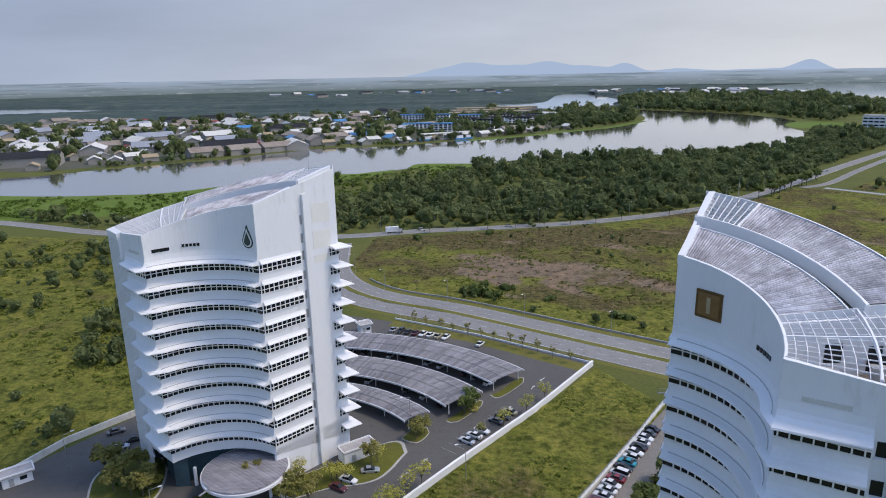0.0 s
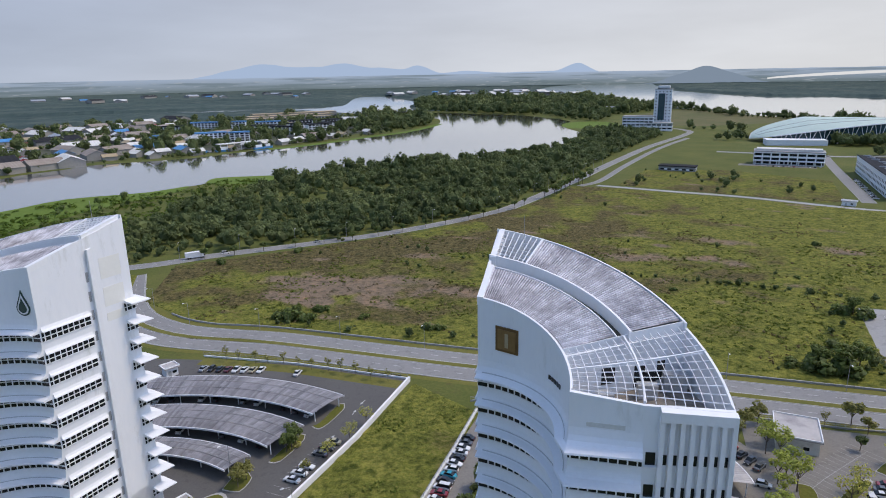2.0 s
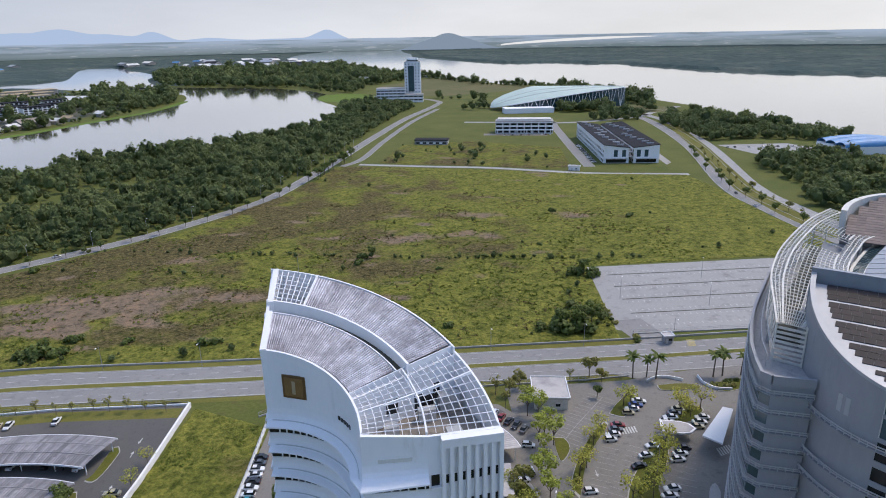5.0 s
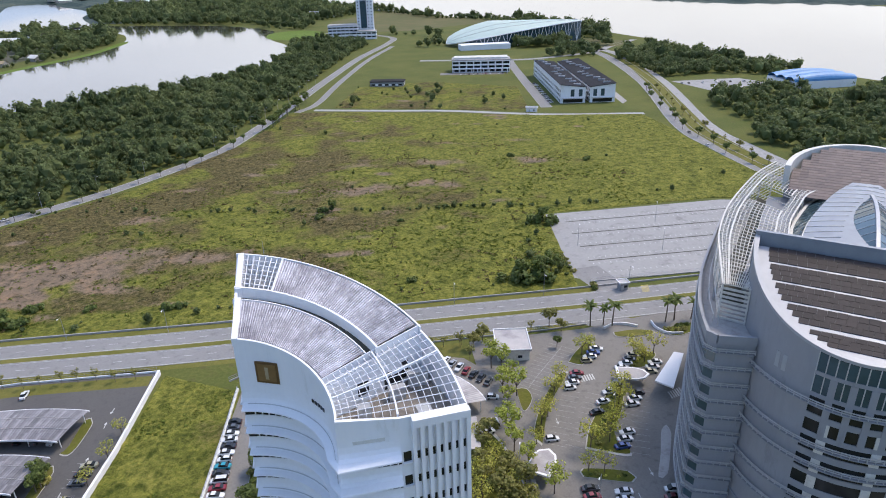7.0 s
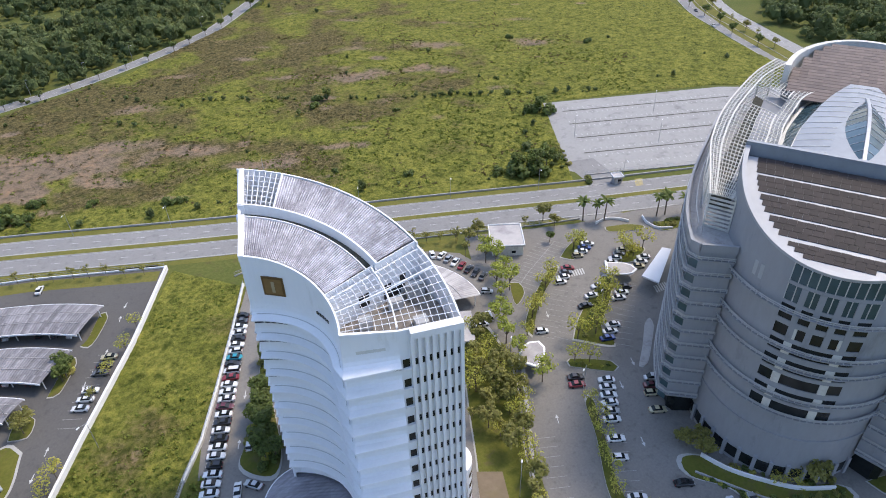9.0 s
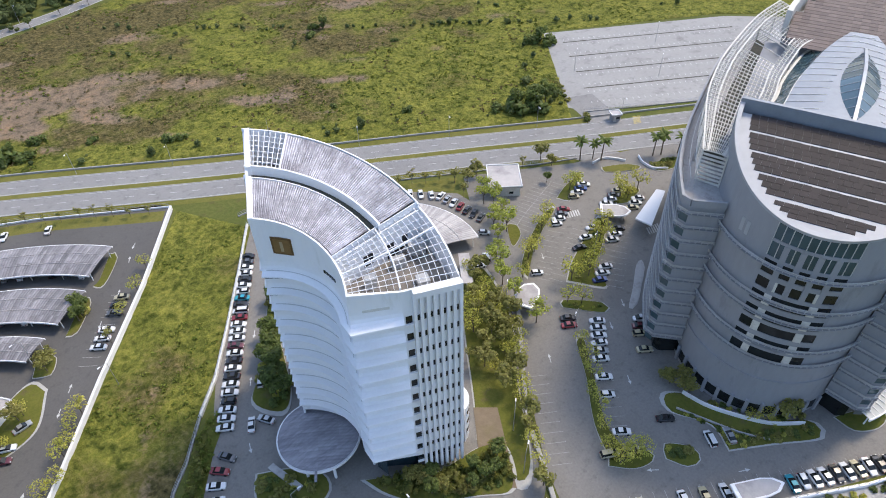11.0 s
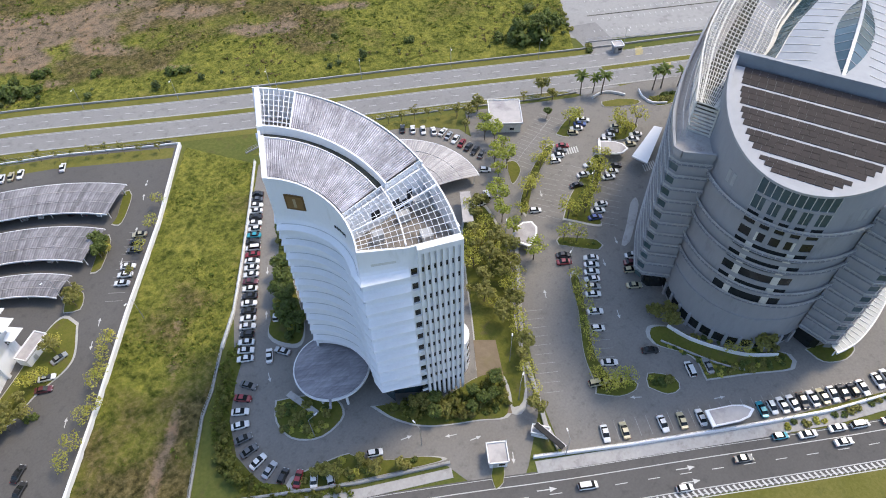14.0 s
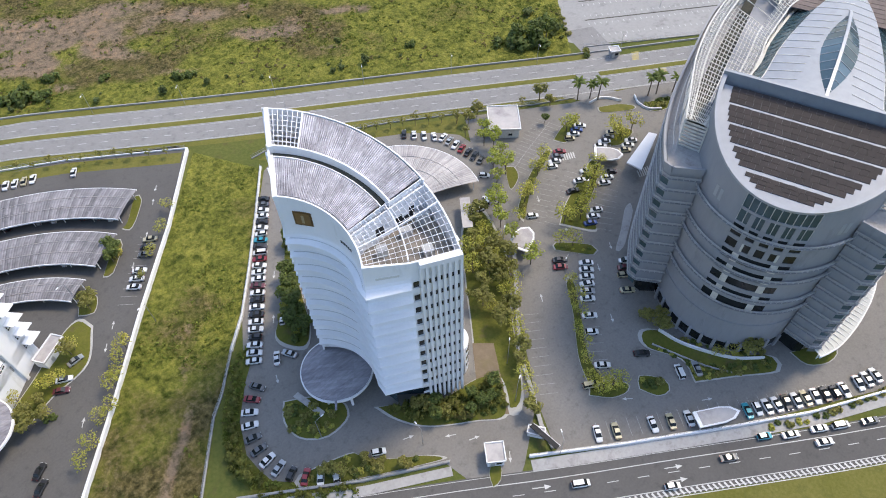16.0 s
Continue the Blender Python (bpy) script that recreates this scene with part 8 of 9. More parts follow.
woods("town_trees", [(-890, 720), (-560, 700), (-430, 650), (-330, 740), (-180, 860), (20, 960), (130, 1030), (240, 1130), (340, 1270), (375, 1400), (300, 1560), (-100, 1560), (-500, 1450), (-890, 1300)], 21, 7.0, "dark trees among the town's roofs", seed=8, keep=lambda x, y: 0.0 if any((x - a) ** 2 + (y - b) ** 2 < (c * 0.75) ** 2 for a, b, c in taken) else (0.8 if (y > 1050 or x > -100) else 0.4))
woods("cape_woods", [(262, 1130), (340, 1250), (382, 1385), (370, 1440), (325, 1545), (270, 1620), (235, 1400), (200, 1200)], 14, 8, "dark trees on the river cape", seed=9, keep=lambda x, y: 0.85)
canopy_sheet("far_woods", [(-2600, 2500), (-1527, 2400), (-1104, 2165), (-905, 2130), (-700, 2060), (-400, 2085), (-69, 2150), (101, 2125), (199, 2130), (255, 2160), (295, 2260), (425, 2870), (520, 3060), (640, 2960), (1000, 3100), (1330, 3080), (1640, 3700), (1200, 4000), (0, 3700), (-1600, 3500), (-2800, 3000)], 20, 7.0, "distant flat woodland", 10)
canopy_sheet("channel_woods", [(620, 2920), (600, 2740), (590, 2380), (900, 2380), (1210, 2280), (1310, 2620), (1350, 3000), (1000, 3080)], 20, 7.0, "distant dark woodland beside the channel", 14)
canopy_sheet("back_woods", [(-1700, 1700), (-1100, 1480), (-500, 1560), (-100, 1600), (250, 1600), (200, 1780), (90, 1930), (-300, 1920), (-700, 1900), (-1042, 1960), (-1250, 1890)], 18, 6.5, "dark woodland behind the town", 12)
canopy_sheet("opposite_woods", [(2204, 3160), (1930, 2740), (1775, 2280), (1680, 1870), (1825, 1700), (1850, 1470), (1730, 1170), (1635, 870), (1710, 600), (1625, 300), (1730, -200), (4300, -200), (4300, 1900), (3600, 2900), (2900, 3700), (2400, 3480)], 20, 7.0, "distant dark woodland across the wide river", 13)

far_rng = random.Random(17)
for k in range(60):
    far_x, far_y = (far_rng.uniform(620, 1250), far_rng.uniform(2250, 3050)) if k % 3 else (far_rng.uniform(-900, 300), far_rng.uniform(2900, 3500))
    lay(kinds[far_rng.choice((0, 4, 4, 3, 2, 0))], pose(far_x, far_y, 6.0, 0, 0, far_rng.uniform(0, 180)))

woods("bank_trees", [(-380, 680), (-300, 735), (-240, 800), (-150, 868), (-78, 876), (20, 945), (130, 1020), (236, 1110), (228, 1122), (120, 1036), (12, 962), (-95, 896), (-165, 880), (-255, 815), (-310, 750), (-390, 700)], 9, 4.2, "trees along the town river bank", seed=31, keep=lambda x, y: 0.6)

# ---- distance: a glowing ring of land and hills behind everything, haze put into its colours ----
# Emission material for backdrops; the given colour stands in for distance light.
def haze(name, c):
    m = bpy.data.materials.new(name)
    m.use_nodes = True
    n, l = m.node_tree.nodes, m.node_tree.links
    e = n.new("ShaderNodeEmission")
    e.inputs["Color"].default_value = (*c, 1)
    l.new(e.outputs[0], n["Material Output"].inputs["Surface"])
    return m


def toned(name):
    m = haze(name, (1, 1, 1))
    n, l = m.node_tree.nodes, m.node_tree.links
    at = n.new("ShaderNodeVertexColor")
    at.layer_name = "tone"
    l.new(at.outputs["Color"], n["Emission"].inputs["Color"])
    return m


# Low and high tones lay a haze gradient into the glow.
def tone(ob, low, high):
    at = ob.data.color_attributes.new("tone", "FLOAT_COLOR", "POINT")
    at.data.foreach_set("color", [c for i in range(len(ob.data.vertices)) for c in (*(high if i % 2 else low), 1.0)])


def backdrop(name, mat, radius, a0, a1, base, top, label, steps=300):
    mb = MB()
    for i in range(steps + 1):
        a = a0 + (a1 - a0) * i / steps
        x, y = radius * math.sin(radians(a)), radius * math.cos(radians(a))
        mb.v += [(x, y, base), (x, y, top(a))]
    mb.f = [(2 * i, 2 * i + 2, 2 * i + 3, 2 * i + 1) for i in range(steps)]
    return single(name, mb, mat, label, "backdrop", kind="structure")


def hump(a, c, w, h):
    return h * math.exp(-((a - c) / w) ** 2)


def haze_bank():
    """A glowing ring round the horizon, sky haze in its colour, painted paler towards the sun."""
    m = bpy.data.materials.new("sky_haze")
    m.use_nodes = True
    n, l = m.node_tree.nodes, m.node_tree.links
    e = n.new("ShaderNodeEmission")
    at = n.new("ShaderNodeVertexColor")
    at.layer_name = "tone"
    geo, mp, cl = n.new("ShaderNodeNewGeometry"), n.new("ShaderNodeMapping"), n.new("ShaderNodeTexNoise")
    mp.inputs["Scale"].default_value = (0.0007, 0.0007, 0.0035)
    cl.inputs["Scale"].default_value, cl.inputs["Detail"].default_value = 1.0, 5.0
    rg, mul = n.new("ShaderNodeMapRange"), n.new("ShaderNodeVectorMath")
    mul.operation = "SCALE"
    rg.inputs["From Min"].default_value, rg.inputs["From Max"].default_value = 0.3, 0.7
    rg.inputs["To Min"].default_value, rg.inputs["To Max"].default_value = 0.92, 1.07
    l.new(geo.outputs["Position"], mp.inputs["Vector"])
    l.new(mp.outputs["Vector"], cl.inputs["Vector"])
    l.new(cl.outputs["Fac"], rg.inputs["Value"])
    l.new(at.outputs["Color"], mul.inputs[0])
    l.new(rg.outputs["Result"], mul.inputs["Scale"])
    l.new(mul.outputs[0], e.inputs["Color"])
    l.new(e.outputs[0], n["Material Output"].inputs["Surface"])
    mb = MB()
    tones = []
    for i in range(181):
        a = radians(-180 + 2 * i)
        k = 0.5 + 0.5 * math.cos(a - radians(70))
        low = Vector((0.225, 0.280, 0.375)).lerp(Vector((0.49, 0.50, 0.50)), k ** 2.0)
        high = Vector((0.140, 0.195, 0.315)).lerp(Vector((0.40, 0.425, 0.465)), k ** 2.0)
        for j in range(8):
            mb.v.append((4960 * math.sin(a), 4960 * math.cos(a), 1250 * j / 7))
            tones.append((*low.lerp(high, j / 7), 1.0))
    mb.f = [(i * 8 + j, i * 8 + j + 1, i * 8 + j + 9, i * 8 + j + 8) for i in range(180) for j in range(7)]
    ob = single("backdrop_haze", mb, m, "glowing ring of pale grey-blue haze above the horizon", "backdrop", kind="structure", smooth=True)
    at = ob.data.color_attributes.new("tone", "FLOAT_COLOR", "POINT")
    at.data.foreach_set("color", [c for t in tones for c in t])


# Added emissive ring: horizon haze and sunward brightness sit in its vertex tones.
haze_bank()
def streaked(m, pale, dark):
    """Level streaks of far towns and woods across a toned backdrop."""
    n, l = m.node_tree.nodes, m.node_tree.links
    last = n["Color Attribute"].outputs["Color"]
    geo = n.new("ShaderNodeNewGeometry")
    for k, (c, scale, lo, hi) in enumerate(((dark, (0.0022, 0.0022, 0.045), 0.48, 0.62), (pale, (0.012, 0.012, 0.11), 0.60, 0.68))):
        mp, nz, rg, mx = n.new("ShaderNodeMapping"), n.new("ShaderNodeTexNoise"), n.new("ShaderNodeMapRange"), n.new("ShaderNodeMix")
        mp.inputs["Scale"].default_value, mp.inputs["Location"].default_value = scale, (k * 7.0, 3.0, 1.0)
        nz.inputs["Scale"].default_value, nz.inputs["Detail"].default_value = 1.0, 4.0
        rg.inputs["From Min"].default_value, rg.inputs["From Max"].default_value, rg.inputs["To Max"].default_value = lo, hi, 0.55
        mx.data_type = "RGBA"
        l.new(geo.outputs["Position"], mp.inputs["Vector"])
        l.new(mp.outputs["Vector"], nz.inputs["Vector"])
        l.new(nz.outputs["Fac"], rg.inputs["Value"])
        l.new(rg.outputs["Result"], mx.inputs["Factor"])
        socks = [q for q in mx.inputs if q.type == "RGBA"]
        l.new(last, socks[0])
        socks[1].default_value = (*c, 1)
        last = [q for q in mx.outputs if q.type == "RGBA"][0]
    l.new(last, n["Emission"].inputs["Color"])
    return m


# Plain, hills and knoll glow; distance haze is painted into their colours.
tone(backdrop("backdrop_plain", streaked(toned("hazy_plain"), (0.24, 0.27, 0.30), (0.075, 0.105, 0.115)), 4900, -180, 180, 0, lambda a: 87 + 2 * noise.noise(Vector((a * 0.7, 0, 0))), "blue-green plain at the horizon with haze in its glowing colour", 720), (0.098, 0.127, 0.138), (0.22, 0.275, 0.355))
backdrop("backdrop_hills", haze("hazy_hills", (0.245, 0.315, 0.430)), 4920, -40, 60, 0, lambda a: 70 + hump(a, 1.6, 2.2, 92) + hump(a, -1.5, 2.6, 55) + hump(a, 4.8, 2.0, 62) + hump(a, 8.0, 2.2, 100) + hump(a, 11.5, 1.8, 62) + hump(a, 14.2, 1.3, 72) + hump(a, 18.0, 2.5, 36) + hump(a, 27.6, 1.3, 68) + hump(a, 24, 4, 26) + 5 * noise.noise(Vector((a * 0.9, 3, 0))), "hills at the horizon glowing in pale haze blue", 400)
backdrop("backdrop_knoll", haze("wooded_knoll", (0.135, 0.175, 0.225)), 4880, 30, 50, 0, lambda a: hump(a, 37.4, 1.6, 102) + hump(a, 39.6, 1.6, 48) + hump(a, 35.2, 1.2, 36), "distant wooded hill glowing in a dull haze tone", 200)
# Far water strip: the reflected sky is put into an emission colour.
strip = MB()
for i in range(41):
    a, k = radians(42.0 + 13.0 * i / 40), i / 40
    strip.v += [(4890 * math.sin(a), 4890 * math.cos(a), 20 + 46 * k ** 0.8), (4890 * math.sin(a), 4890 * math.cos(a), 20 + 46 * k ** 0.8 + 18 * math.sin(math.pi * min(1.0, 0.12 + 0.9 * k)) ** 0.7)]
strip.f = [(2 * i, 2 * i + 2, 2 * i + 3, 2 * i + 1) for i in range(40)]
single("backdrop_water", strip, haze("far_water_glint", (0.47, 0.48, 0.485)), "glowing strip of river water near the horizon, sky glint in its colour", "backdrop", kind="structure")

# ---- cars ----
def loft(sections, closed=True):
    """Joins rings of equal length along a row."""
    mb = MB()
    n = len(sections[0])
    for s in sections:
        mb.v += s
    for i in range(len(sections) - 1):
        for j in range(n):
            mb.f.append((i * n + j, i * n + (j + 1) % n, (i + 1) * n + (j + 1) % n, (i + 1) * n + j))
    mb.f += [tuple(range(n - 1, -1, -1)), tuple((len(sections) - 1) * n + j for j in range(n))]
    return mb


def car_paint(name, c, metal=0.2):
    m = surface(name, c, tuple(v * 0.92 for v in c), 0.3, 2.0, 0.3, 0.0, metal=metal, spec=0.6)
    m.node_tree.nodes["Principled BSDF"].inputs["Coat Weight"].default_value = 0.5
    return m


LAMP = surface("lamp_glass", (0.6, 0.6, 0.58), (0.5, 0.5, 0.5), 0.2, 3, 0.3, 0.0)
TAIL = surface("tail_lamp", (0.3, 0.02, 0.02), (0.25, 0.02, 0.02), 0.3, 3, 0.3, 0.0)


def make_car(colour, paint, shape="saloon"):
    root = thing("car", 0, 0, 0, colour + " " + shape + " standing on the asphalt", "car", "cars")
    L, W = (4.4, 1.74) if shape != "hatchback" else (3.75, 1.64)
    H = 1.46 if shape == "saloon" else (1.75 if shape == "van" else 1.5)
    prof = [(-0.5, 0.32, 0.62, 0.80), (-0.47, 0.22, 0.88, 0.93), (-0.30, 0.20, 0.95, 1.0), (0.0, 0.20, 0.95, 1.0), (0.22, 0.20, 0.93, 1.0), (0.40, 0.21, 0.80, 0.96), (0.48, 0.24, 0.66, 0.88), (0.5, 0.34, 0.52, 0.74)]
    secs = []
    for fx, z0, z1, k in prof:
        w = W / 2 * k
        x = fx * L
        secs.append([(x, -w * 0.92, z0), (x, w * 0.92, z0), (x, w, z0 + 0.2), (x, w * 0.97, z1 - 0.1), (x, w * 0.85, z1), (x, -w * 0.85, z1), (x, -w * 0.97, z1 - 0.1), (x, -w, z0 + 0.2)])
    part("body", loft(secs), paint, root, colour + " painted body")
    if shape == "saloon":
        cab = [(-0.34, 0.92, 0.0), (-0.20, 0.93, 1.0), (0.06, 0.93, 1.0), (0.25, 0.91, 0.0)]
    elif shape == "van":
        cab = [(-0.49, 0.90, 0.0), (-0.45, 0.92, 1.0), (0.14, 0.93, 1.0), (0.34, 0.86, 0.0)]
    else:
        cab = [(-0.47, 0.90, 0.0), (-0.38, 0.92, 1.0), (0.04, 0.93, 1.0), (0.26, 0.90, 0.0)]
    secs = []
    for fx, zb, up in cab:
        wb = W / 2 * 0.86
        wt = wb * (0.82 if up else 0.98)
        zt = zb + 0.02 + up * (H - zb - 0.04)
        secs.append([(fx * L, -wb, zb), (fx * L, wb, zb), (fx * L, wt, zt), (fx * L, -wt, zt)])
    part("glasshouse", loft(secs), GLASS_DARK, root, "dark car glass")
    x0, x1 = cab[1][0] * L, cab[2][0] * L
    wt = W / 2 * 0.86 * 0.80
    part("roof", MB().prism([(x0 + 0.03, -wt), (x1 - 0.03, -wt), (x1 - 0.03, wt), (x0 + 0.03, wt)], H - 0.05, H + 0.02), paint, root)
    for sx in (-0.30, 0.31):
        for sy in (-1, 1):
            part("wheel", MB().tube((sx * L, sy * (W / 2 - 0.2), 0.31), (sx * L, sy * (W / 2 + 0.01), 0.31), 0.31, 0.31, 12), BLACK, root)
    for sy in (-1, 1):
        part("headlight", MB().box(0.485 * L, sy * W * 0.31, 0.55, 0.70, 0.14, 0.34), LAMP, root)
        part("tail_light", MB().box(-0.49 * L, sy * W * 0.36, 0.62, 0.80, 0.10, 0.26), TAIL, root)
    return root


PAINTS = {"white": car_paint("car_white", (0.72, 0.72, 0.71), 0.0), "silver": car_paint("car_silver", (0.42, 0.43, 0.44), 0.5), "black": car_paint("car_black", (0.018, 0.018, 0.02), 0.1), "grey": car_paint("car_grey", (0.12, 0.125, 0.13), 0.4), "red": car_paint("car_red", (0.26, 0.02, 0.025), 0.1), "blue": car_paint("car_blue", (0.03, 0.07, 0.25), 0.2), "turquoise": car_paint("car_turquoise", (0.02, 0.30, 0.38), 0.1), "beige": car_paint("car_beige", (0.48, 0.43, 0.28), 0.1), "maroon": car_paint("car_maroon", (0.12, 0.025, 0.035), 0.2)}
SHAPES_C = {"s": "saloon", "h": "hatchback", "v": "van"}
CODE = {"w": "white", "s": "silver", "k": "black", "g": "grey", "r": "red", "b": "blue", "t": "turquoise", "y": "beige", "m": "maroon"}
car_made = {}


def car(code, x, y, heading):
    """code: a letter for the colour and one for the shape."""
    if code not in car_made:
        car_made[code] = make_car(CODE[code[0]], PAINTS[CODE[code[0]]], SHAPES_C[code[1]])
    lay(car_made[code], pose(x, y, 0.05, 0, 0, heading))


def car_row(a, b, codes, heading, arcs=None):
    """Cars at even steps from a to b; two letters each, .. for an empty bay."""
    n = len(codes) // 2
    for i in range(n):
        c = codes[2 * i:2 * i + 2]
        if c == "..":
            continue
        k = i / max(1, n - 1)
        flip = 180 if (i * 7 + n) % 3 == 0 else 0
        car(c, a[0] + (b[0] - a[0]) * k, a[1] + (b[1] - a[1]) * k, heading + flip + ((i * 37) % 7 - 3))


# beside the middle tower
car_row((49.5, 148.2), (16.0, 98.0), "ksgswswskswswhtskswvrswswswsmswskswskswswskhwswsws", 143)
for i, c in enumerate("gsrswswsgsgswssskhrswswvkh"[k:k + 2] for k in range(0, 24, 2)):
    a = radians(122 + 11.2 * i)
    car(c, 22.5 + 18.5 * math.cos(a), 75.1 + 18.5 * math.sin(a), math.degrees(a) + 180)
for c, x, y, h in (("ws", 21.1, 94.6, 60), ("ss", 24.4, 93.5, 120), ("wh", 29.0, 104.2, 55), ("wv", 35.1, 113.1, 55), ("wh", 25.6, 55.7, -30)):
    car(c, x, y, h)
car_row((103.5, 141.3), (110.5, 133.0), "kswswsws", 55)
car_row((112.5, 130.5), (114.4, 113.2), "wssswsrsksksgs", 22)
for c, x, y, h in (("wh", 110.1, 107.0, -45), ("wv", 102.5, 98.3, 60), ("ws", 98.3, 97.2, -20)):
    car(c, x, y, h)
# round the grey office
car_row((68.6, 23.2), (88.5, 10.7), "wsys..wsysws", 58)
car_row((100.9, 2.2), (123.9, -10.9), "tswhwswskswsyswskskhws", 60)
car_row((128.4, -12.4), (133.7, -14.2), "wswsws", 62)
car_row((125.4, 71.8), (119.9, 69.4), "wswsbs", -30)
car_row((106.9, 60.0), (97.5, 51.3), "wswswswsssws", -38)
for c, x, y, h in (("ws", 93.5, 47.2, -38), ("wh", 89.9, 43.3, -38), ("ws", 84.1, 34.7, -40), ("yv", 81.6, 30.4, -30), ("yv", 77.5, 33.0, -30), ("ks", 101.9, 66.0, -35), ("rs", 100.2, 64.1, -35)):
    car(c, x, y, h)
car_row((137.0, 97.8), (129.8, 94.5), "rsgswswh", -35)
car_row((152.3, 102.0), (144.6, 99.9), "wsbswsyh", -42)
car_row((157.6, 91.8), (149.4, 90.2), "ysgswsws", -42)
car_row((159.3, 84.9), (153.9, 83.2), "wswsys", -38)
car_row((136.6, 85.6), (126.3, 82.3), "wswsks", -24)
car_row((141.9, 79.8), (136.5, 77.8), "kswsws", -32)
car("wh", 108.8, 83.6, -35)
car_row((116.2, 52.6), (111.6, 49.7), "wvmsyh", -38)
for c, x, y, h in (("ys", 108.1, 45.6, -38), ("ks", 94.6, 30.0, -38), ("wv", 97.5, 20.0, 58), ("ss", 101.5, 17.5, 58)):
    car(c, x, y, h)
# the first tower's car park
car_row((-22.4, 217.2), (-3.6, 209.9), "sskhksmswswsysws", 62)
car("ws", 8.1, 203.6, 60)
car_row((2.5, 143.4), (14.3, 157.5), "wswsws..gsksys", 145)
for c, x, y, h in (("ss", -20.1, 131.0, 8), ("ws", -24.6, 127.4, -25), ("ms", -26.4, 124.6, -30), ("gs", -88.7, 148.9, 35), ("ss", -84.0, 141.6, 20), ("ks", -82.0, 145.2, 30), ("ks", -38.6, 106.8, 40), ("ks", -39.8, 102.6, 40)):
    car(c, x, y, h)
for r_, codes in ((77.5, "wsgsks..wsss..ksws..gswsks..ws"), (59.0, "kswsgs..ws..ss")):
    for i in range(len(codes) // 2):
        if codes[2 * i:2 * i + 2] != "..":
            a = radians(43 + (52 if r_ > 70 else 46) * i / (len(codes) // 2))
            car(codes[2 * i:2 * i + 2], -47 + r_ * math.cos(a), 122 + r_ * math.sin(a), math.degrees(a))
car_row((592, 330), (640, 292), "wsks..ws..ws..ks..ws", 50)
# beside the shops
car_row((441, 366), (500, 437), "wskswsgswswskhws..wskswsgsws..wswsks", -38)
car_row((490, 535), (530, 504), "wswskswsgswsrsws..wskhws", 50)
# traffic
for c, x, y, h in (("wv", 56.3, 17.9, -33), ("gs", 87.1, -1.5, -33), ("wh", 71.7, 3.3, -33), ("th", 98.1, -4.2, -33), ("ws", 103.2, -8.2, -32), ("ws", 109.7, -12.0, -32), ("ws", 107.5, -14.6, -32), ("wv", 114.4, -15.0, -32), ("gs", 120.7, -19.2, -31), ("wv", -20, 373.5, 14), ("ss", 32, 381.5, 12), ("bs", 291, 541, 45), ("ws", 330, 580, 45), ("ws", 402, 200, 45), ("ks", 425, 226, 225), ("ss", 360, 130, 50), ("ws", 352, 118, 50), ("ws", 300, 552, 45)):
    car(c, x, y, h)


def lorry():
    x, y, a = -36, 369.5, radians(12)
    T = turned(x, y, a)
    root = thing("lorry", x, y, 0, "white box lorry on the river road", "lorry")
    part("box_body", MB().prism([T(-5, -1.25), T(3, -1.25), T(3, 1.25), T(-5, 1.25)], 0.9, 3.7), WHITE2, root, "white box body")
    part("cab", MB().prism([T(3.2, -1.2), T(5.2, -1.2), T(5.2, 1.2), T(3.2, 1.2)], 0.6, 2.9), WHITE2, root, "white cab")
    part("windscreen", MB().prism([T(5.2, -1.05), T(5.25, -1.05), T(5.25, 1.05), T(5.2, 1.05)], 1.6, 2.6), GLASS_DARK, root)
    for u in (-3.6, -2.4, 4.1):
        for s in (-1, 1):
            part("wheel", MB().tube((*T(u, s * 0.9), 0.5), (*T(u, s * 1.25), 0.5), 0.5, 0.5, 12), BLACK, root)


lorry()


# ---- street lamps ----
def make_lamp(h=9.0):
    root = thing("street_lamp", 0, 0, 0, "tall grey steel street lamp with one arm", "street lamp", "street lamps")
    part("pole", MB().tube((0, 0, 0), (0, 0, h), 0.11, 0.06, 8), STEEL, root)
    part("arm", MB().tube((0, 0, h - 0.05), (1.8, 0, h + 0.35), 0.05, 0.04, 6), STEEL, root)
    part("lamp_head", MB().box(2.1, 0, h + 0.28, h + 0.45, 0.8, 0.28), WHITE2, root)
    return root


lamp = make_lamp()
for i in range(13):
    x, y, h = along(med, 60 + 34 * i)
    lay(lamp, pose(x - 9.6 * math.sin(h), y + 9.6 * math.cos(h), 0, 0, 0, math.degrees(h) - 90))
for i in range(22):
    line = smooth_line(MAIN, 8)
    x, y, h = along(line, 200 + 32 * i)
    lay(lamp, pose(x - 6 * math.sin(h), y + 6 * math.cos(h), 0, 0, 0, math.degrees(h) - 90))
for x, y, h in ((-92, 133, 40), (-62, 112, 20), (17.5, 68.5, 0), (35, 50, 90), (-12, 150, 200), (2, 128, 200), (66, 52, 40), (92, 80, 40), (100, 62, 200), (128, 78, 200), (214, 158, 30), (236, 130, 30), (262, 150, 30), (58, 26, 60), (60, 43, 30)):
    lay(lamp, pose(x, y, 0, 0, 0, h))


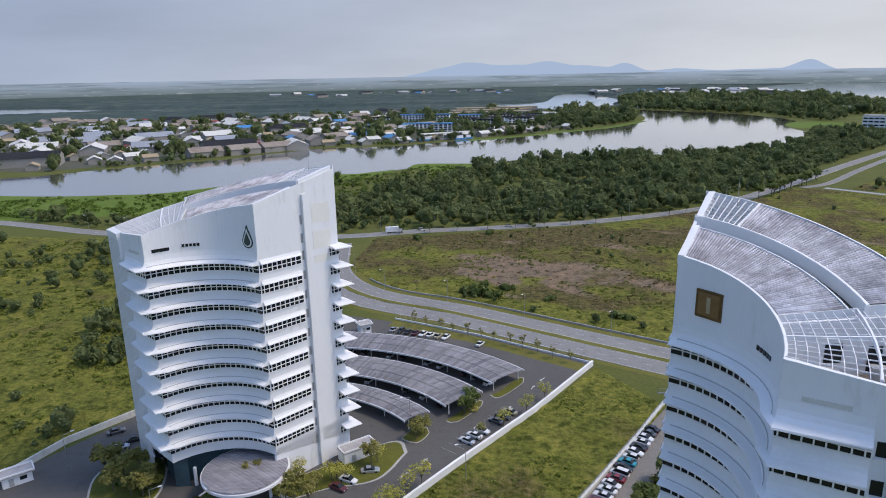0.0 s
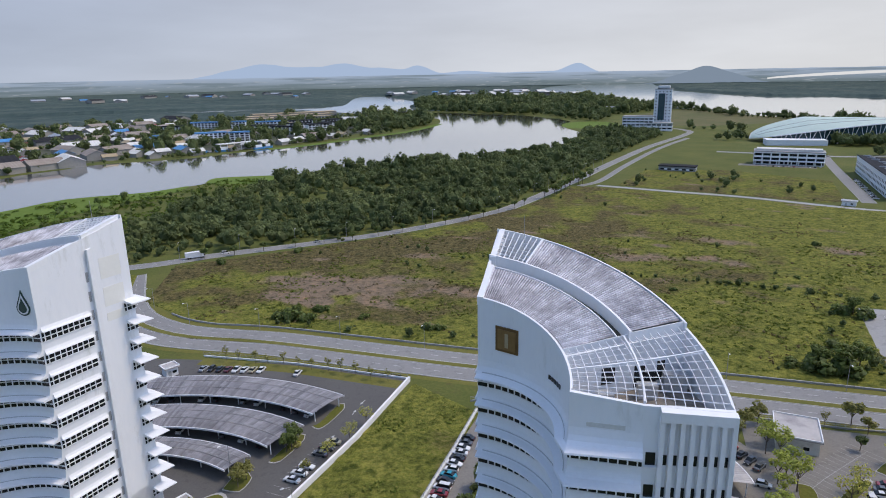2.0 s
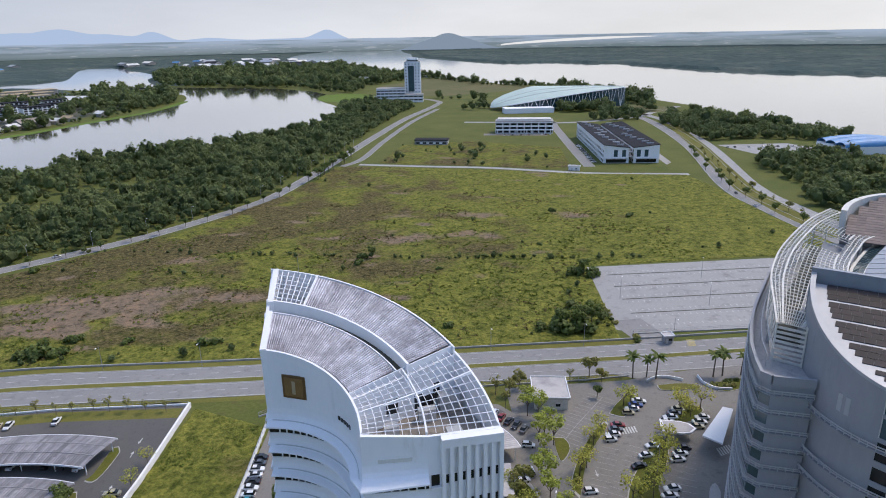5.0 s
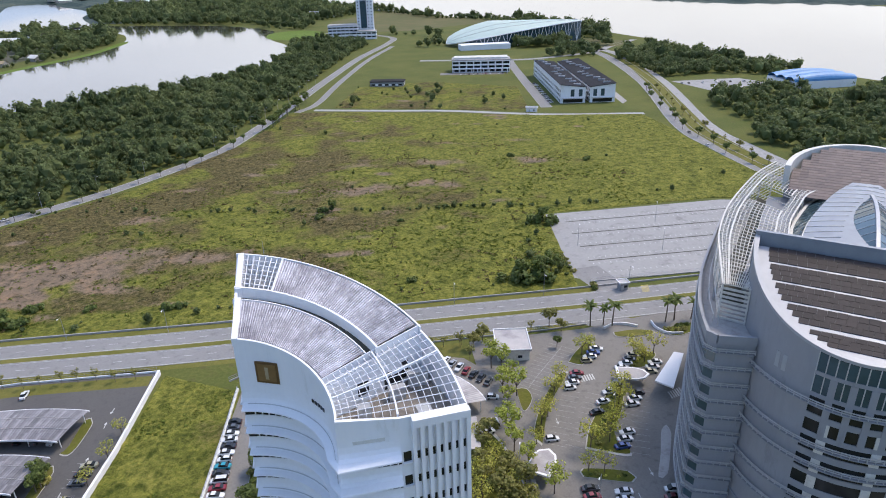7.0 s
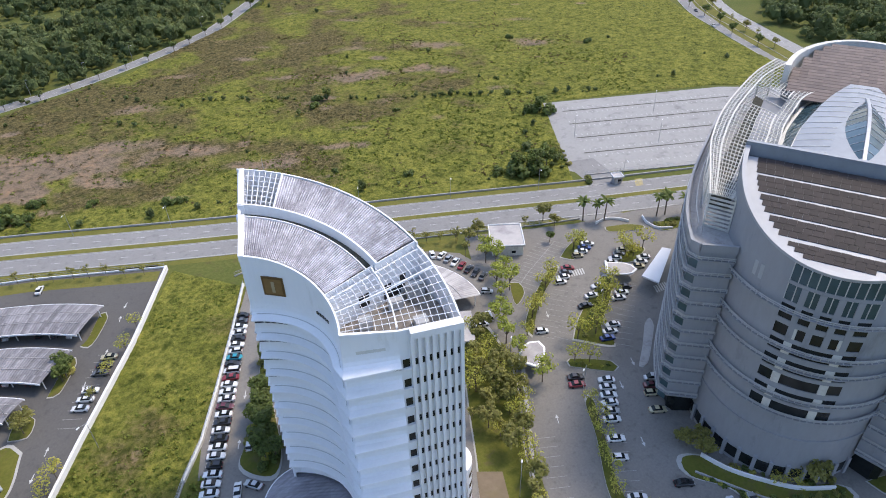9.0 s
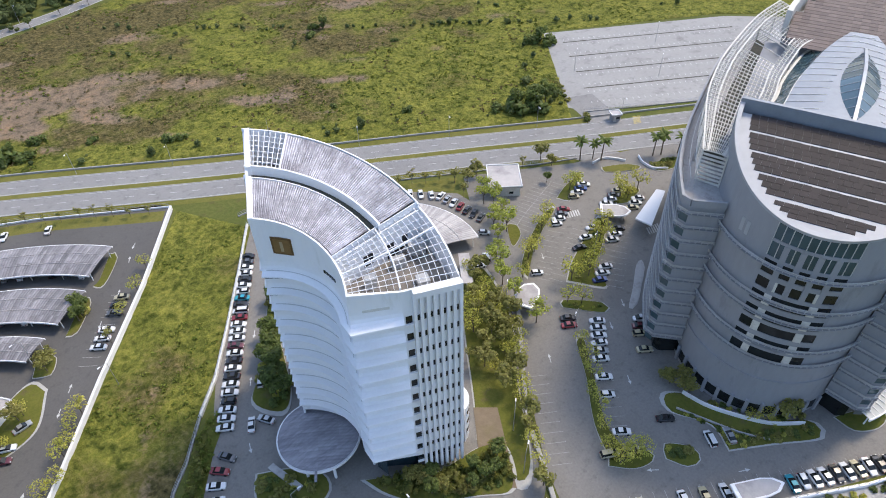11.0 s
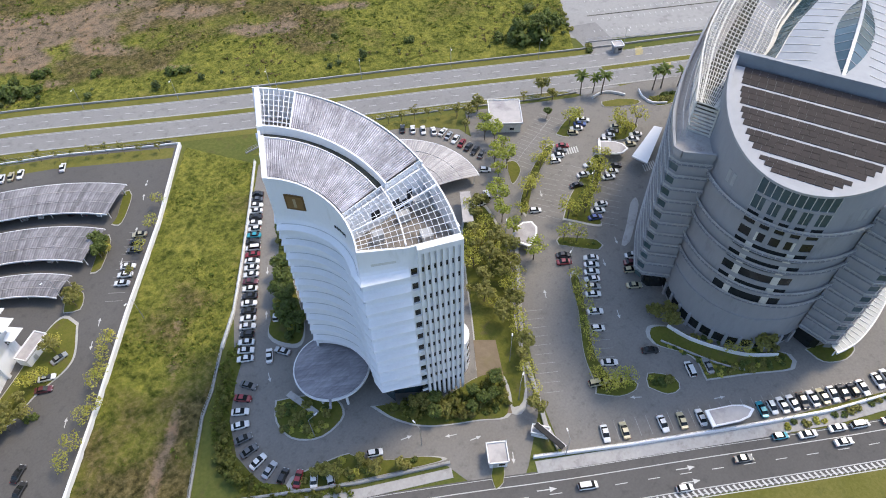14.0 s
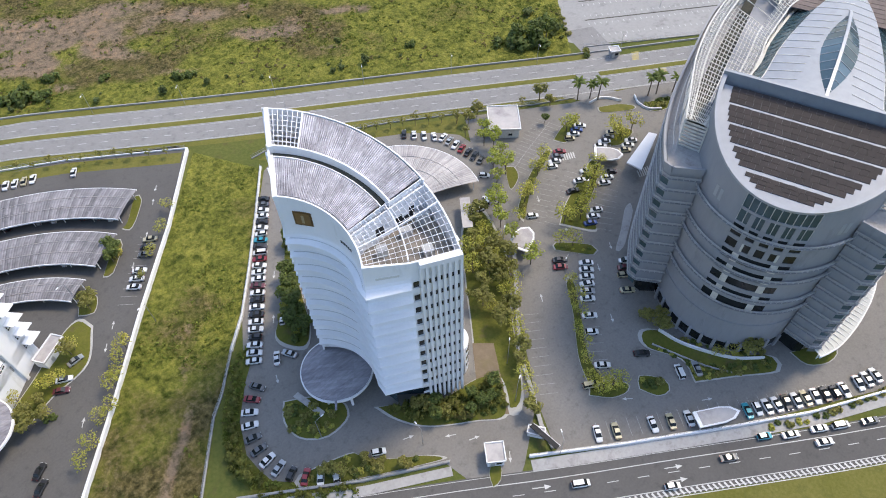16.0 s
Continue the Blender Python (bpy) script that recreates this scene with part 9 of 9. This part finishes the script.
# ---- painted arrows and bay lines in the car parks ----
def arrow(mb, x, y, turn, s=1.0):
    a = radians(turn)
    c, sn = math.cos(a), math.sin(a)
    mb.box(x, y, 0.07, 0.082, 1.8 * s, 0.2, a)
    mb.add([(x + 1.9 * s * c, y + 1.9 * s * sn, 0.084), (x + 0.8 * s * c - 0.45 * s * sn, y + 0.8 * s * sn + 0.45 * s * c, 0.084), (x + 0.8 * s * c + 0.45 * s * sn, y + 0.8 * s * sn - 0.45 * s * c, 0.084)], ((0, 1, 2),))


mk = MB()
for x, y, t in ((36, 120, 235), (27, 106, 55), (18, 90, 250), (33, 54, -20), (42, 47, 150), (49, 34, -130), (45, 43, -20), (88, 60, 55), (100, 75, 55), (116, 88, 235), (124, 96, 50), (109, 57, 235), (98, 43, 235), (96, 11, -30), (82, 24, 140), (112, 72, 50), (118, 60, 235), (22, 172, 60), (26, 178, 230), (14, 160, 55), (6, 152, 235), (-8, 135, 55), (-12, 130, 235), (-26, 112, 55), (128, 4, 30), (131, 2, 210)):
    arrow(mk, x, y, t)
single("drive_arrows", mk, PAINT, "white direction arrows on the drives", "road marking", kind="structure")
mk = MB()


def bay_lines(mb, a, b, n, ln, side):
    d = (Vector(b) - Vector(a))
    t = d.normalized()
    nr = Vector((-t.y, t.x)) * side
    for i in range(n + 1):
        p = Vector(a) + d * i / n + nr * ln / 2
        mb.box(p.x, p.y, 0.065, 0.078, ln, 0.09, math.atan2(nr.y, nr.x))


bay_lines(mk, (107, 83.5), (128, 95.6), 10, 4.8, -1)
bay_lines(mk, (119.7, 102.6), (145.9, 110.9), 14, 4.6, 1)
bay_lines(mk, (119.7, 102.6), (145.9, 110.9), 14, 4.6, -1)
mk.ribbon([(119.7, 102.6), (126.3, 105), (136.5, 108.1), (145.9, 110.9)], -0.06, 0.06, 0.07)
bay_lines(mk, (112, 76), (134, 86), 10, 4.6, 1)
bay_lines(mk, (120, 67), (143, 82), 11, 4.8, -1)
bay_lines(mk, (83, 38), (99, 58), 10, 4.8, -1)
bay_lines(mk, (66, 40), (80, 60), 9, 4.6, -1)
bay_lines(mk, (68, 21.5), (131, -18), 28, 4.8, 1)
bay_lines(mk, (0, 138), (16, 158), 9, 4.8, 1)
bay_lines(mk, (120, 66), (146, 79), 11, 4.8, 1)
single("car_park_lines", mk, FADEDPAINT, "worn white parking bay lines", "road marking", kind="structure")
zb = MB()
for i in range(6):
    zb.box(136 + 0.75 * i, 101.5 - 0.9 * i * 0.4 - 6, 0.065, 0.078, 3.0, 0.45, radians(55))
    zb.box(148.5 + 0.8 * i, 74.5 - 0.2 * i - 1.5, 0.065, 0.078, 3.2, 0.45, radians(55))
single("zebra_marking", zb, PAINT, "white zebra stripes", "road marking", kind="structure")
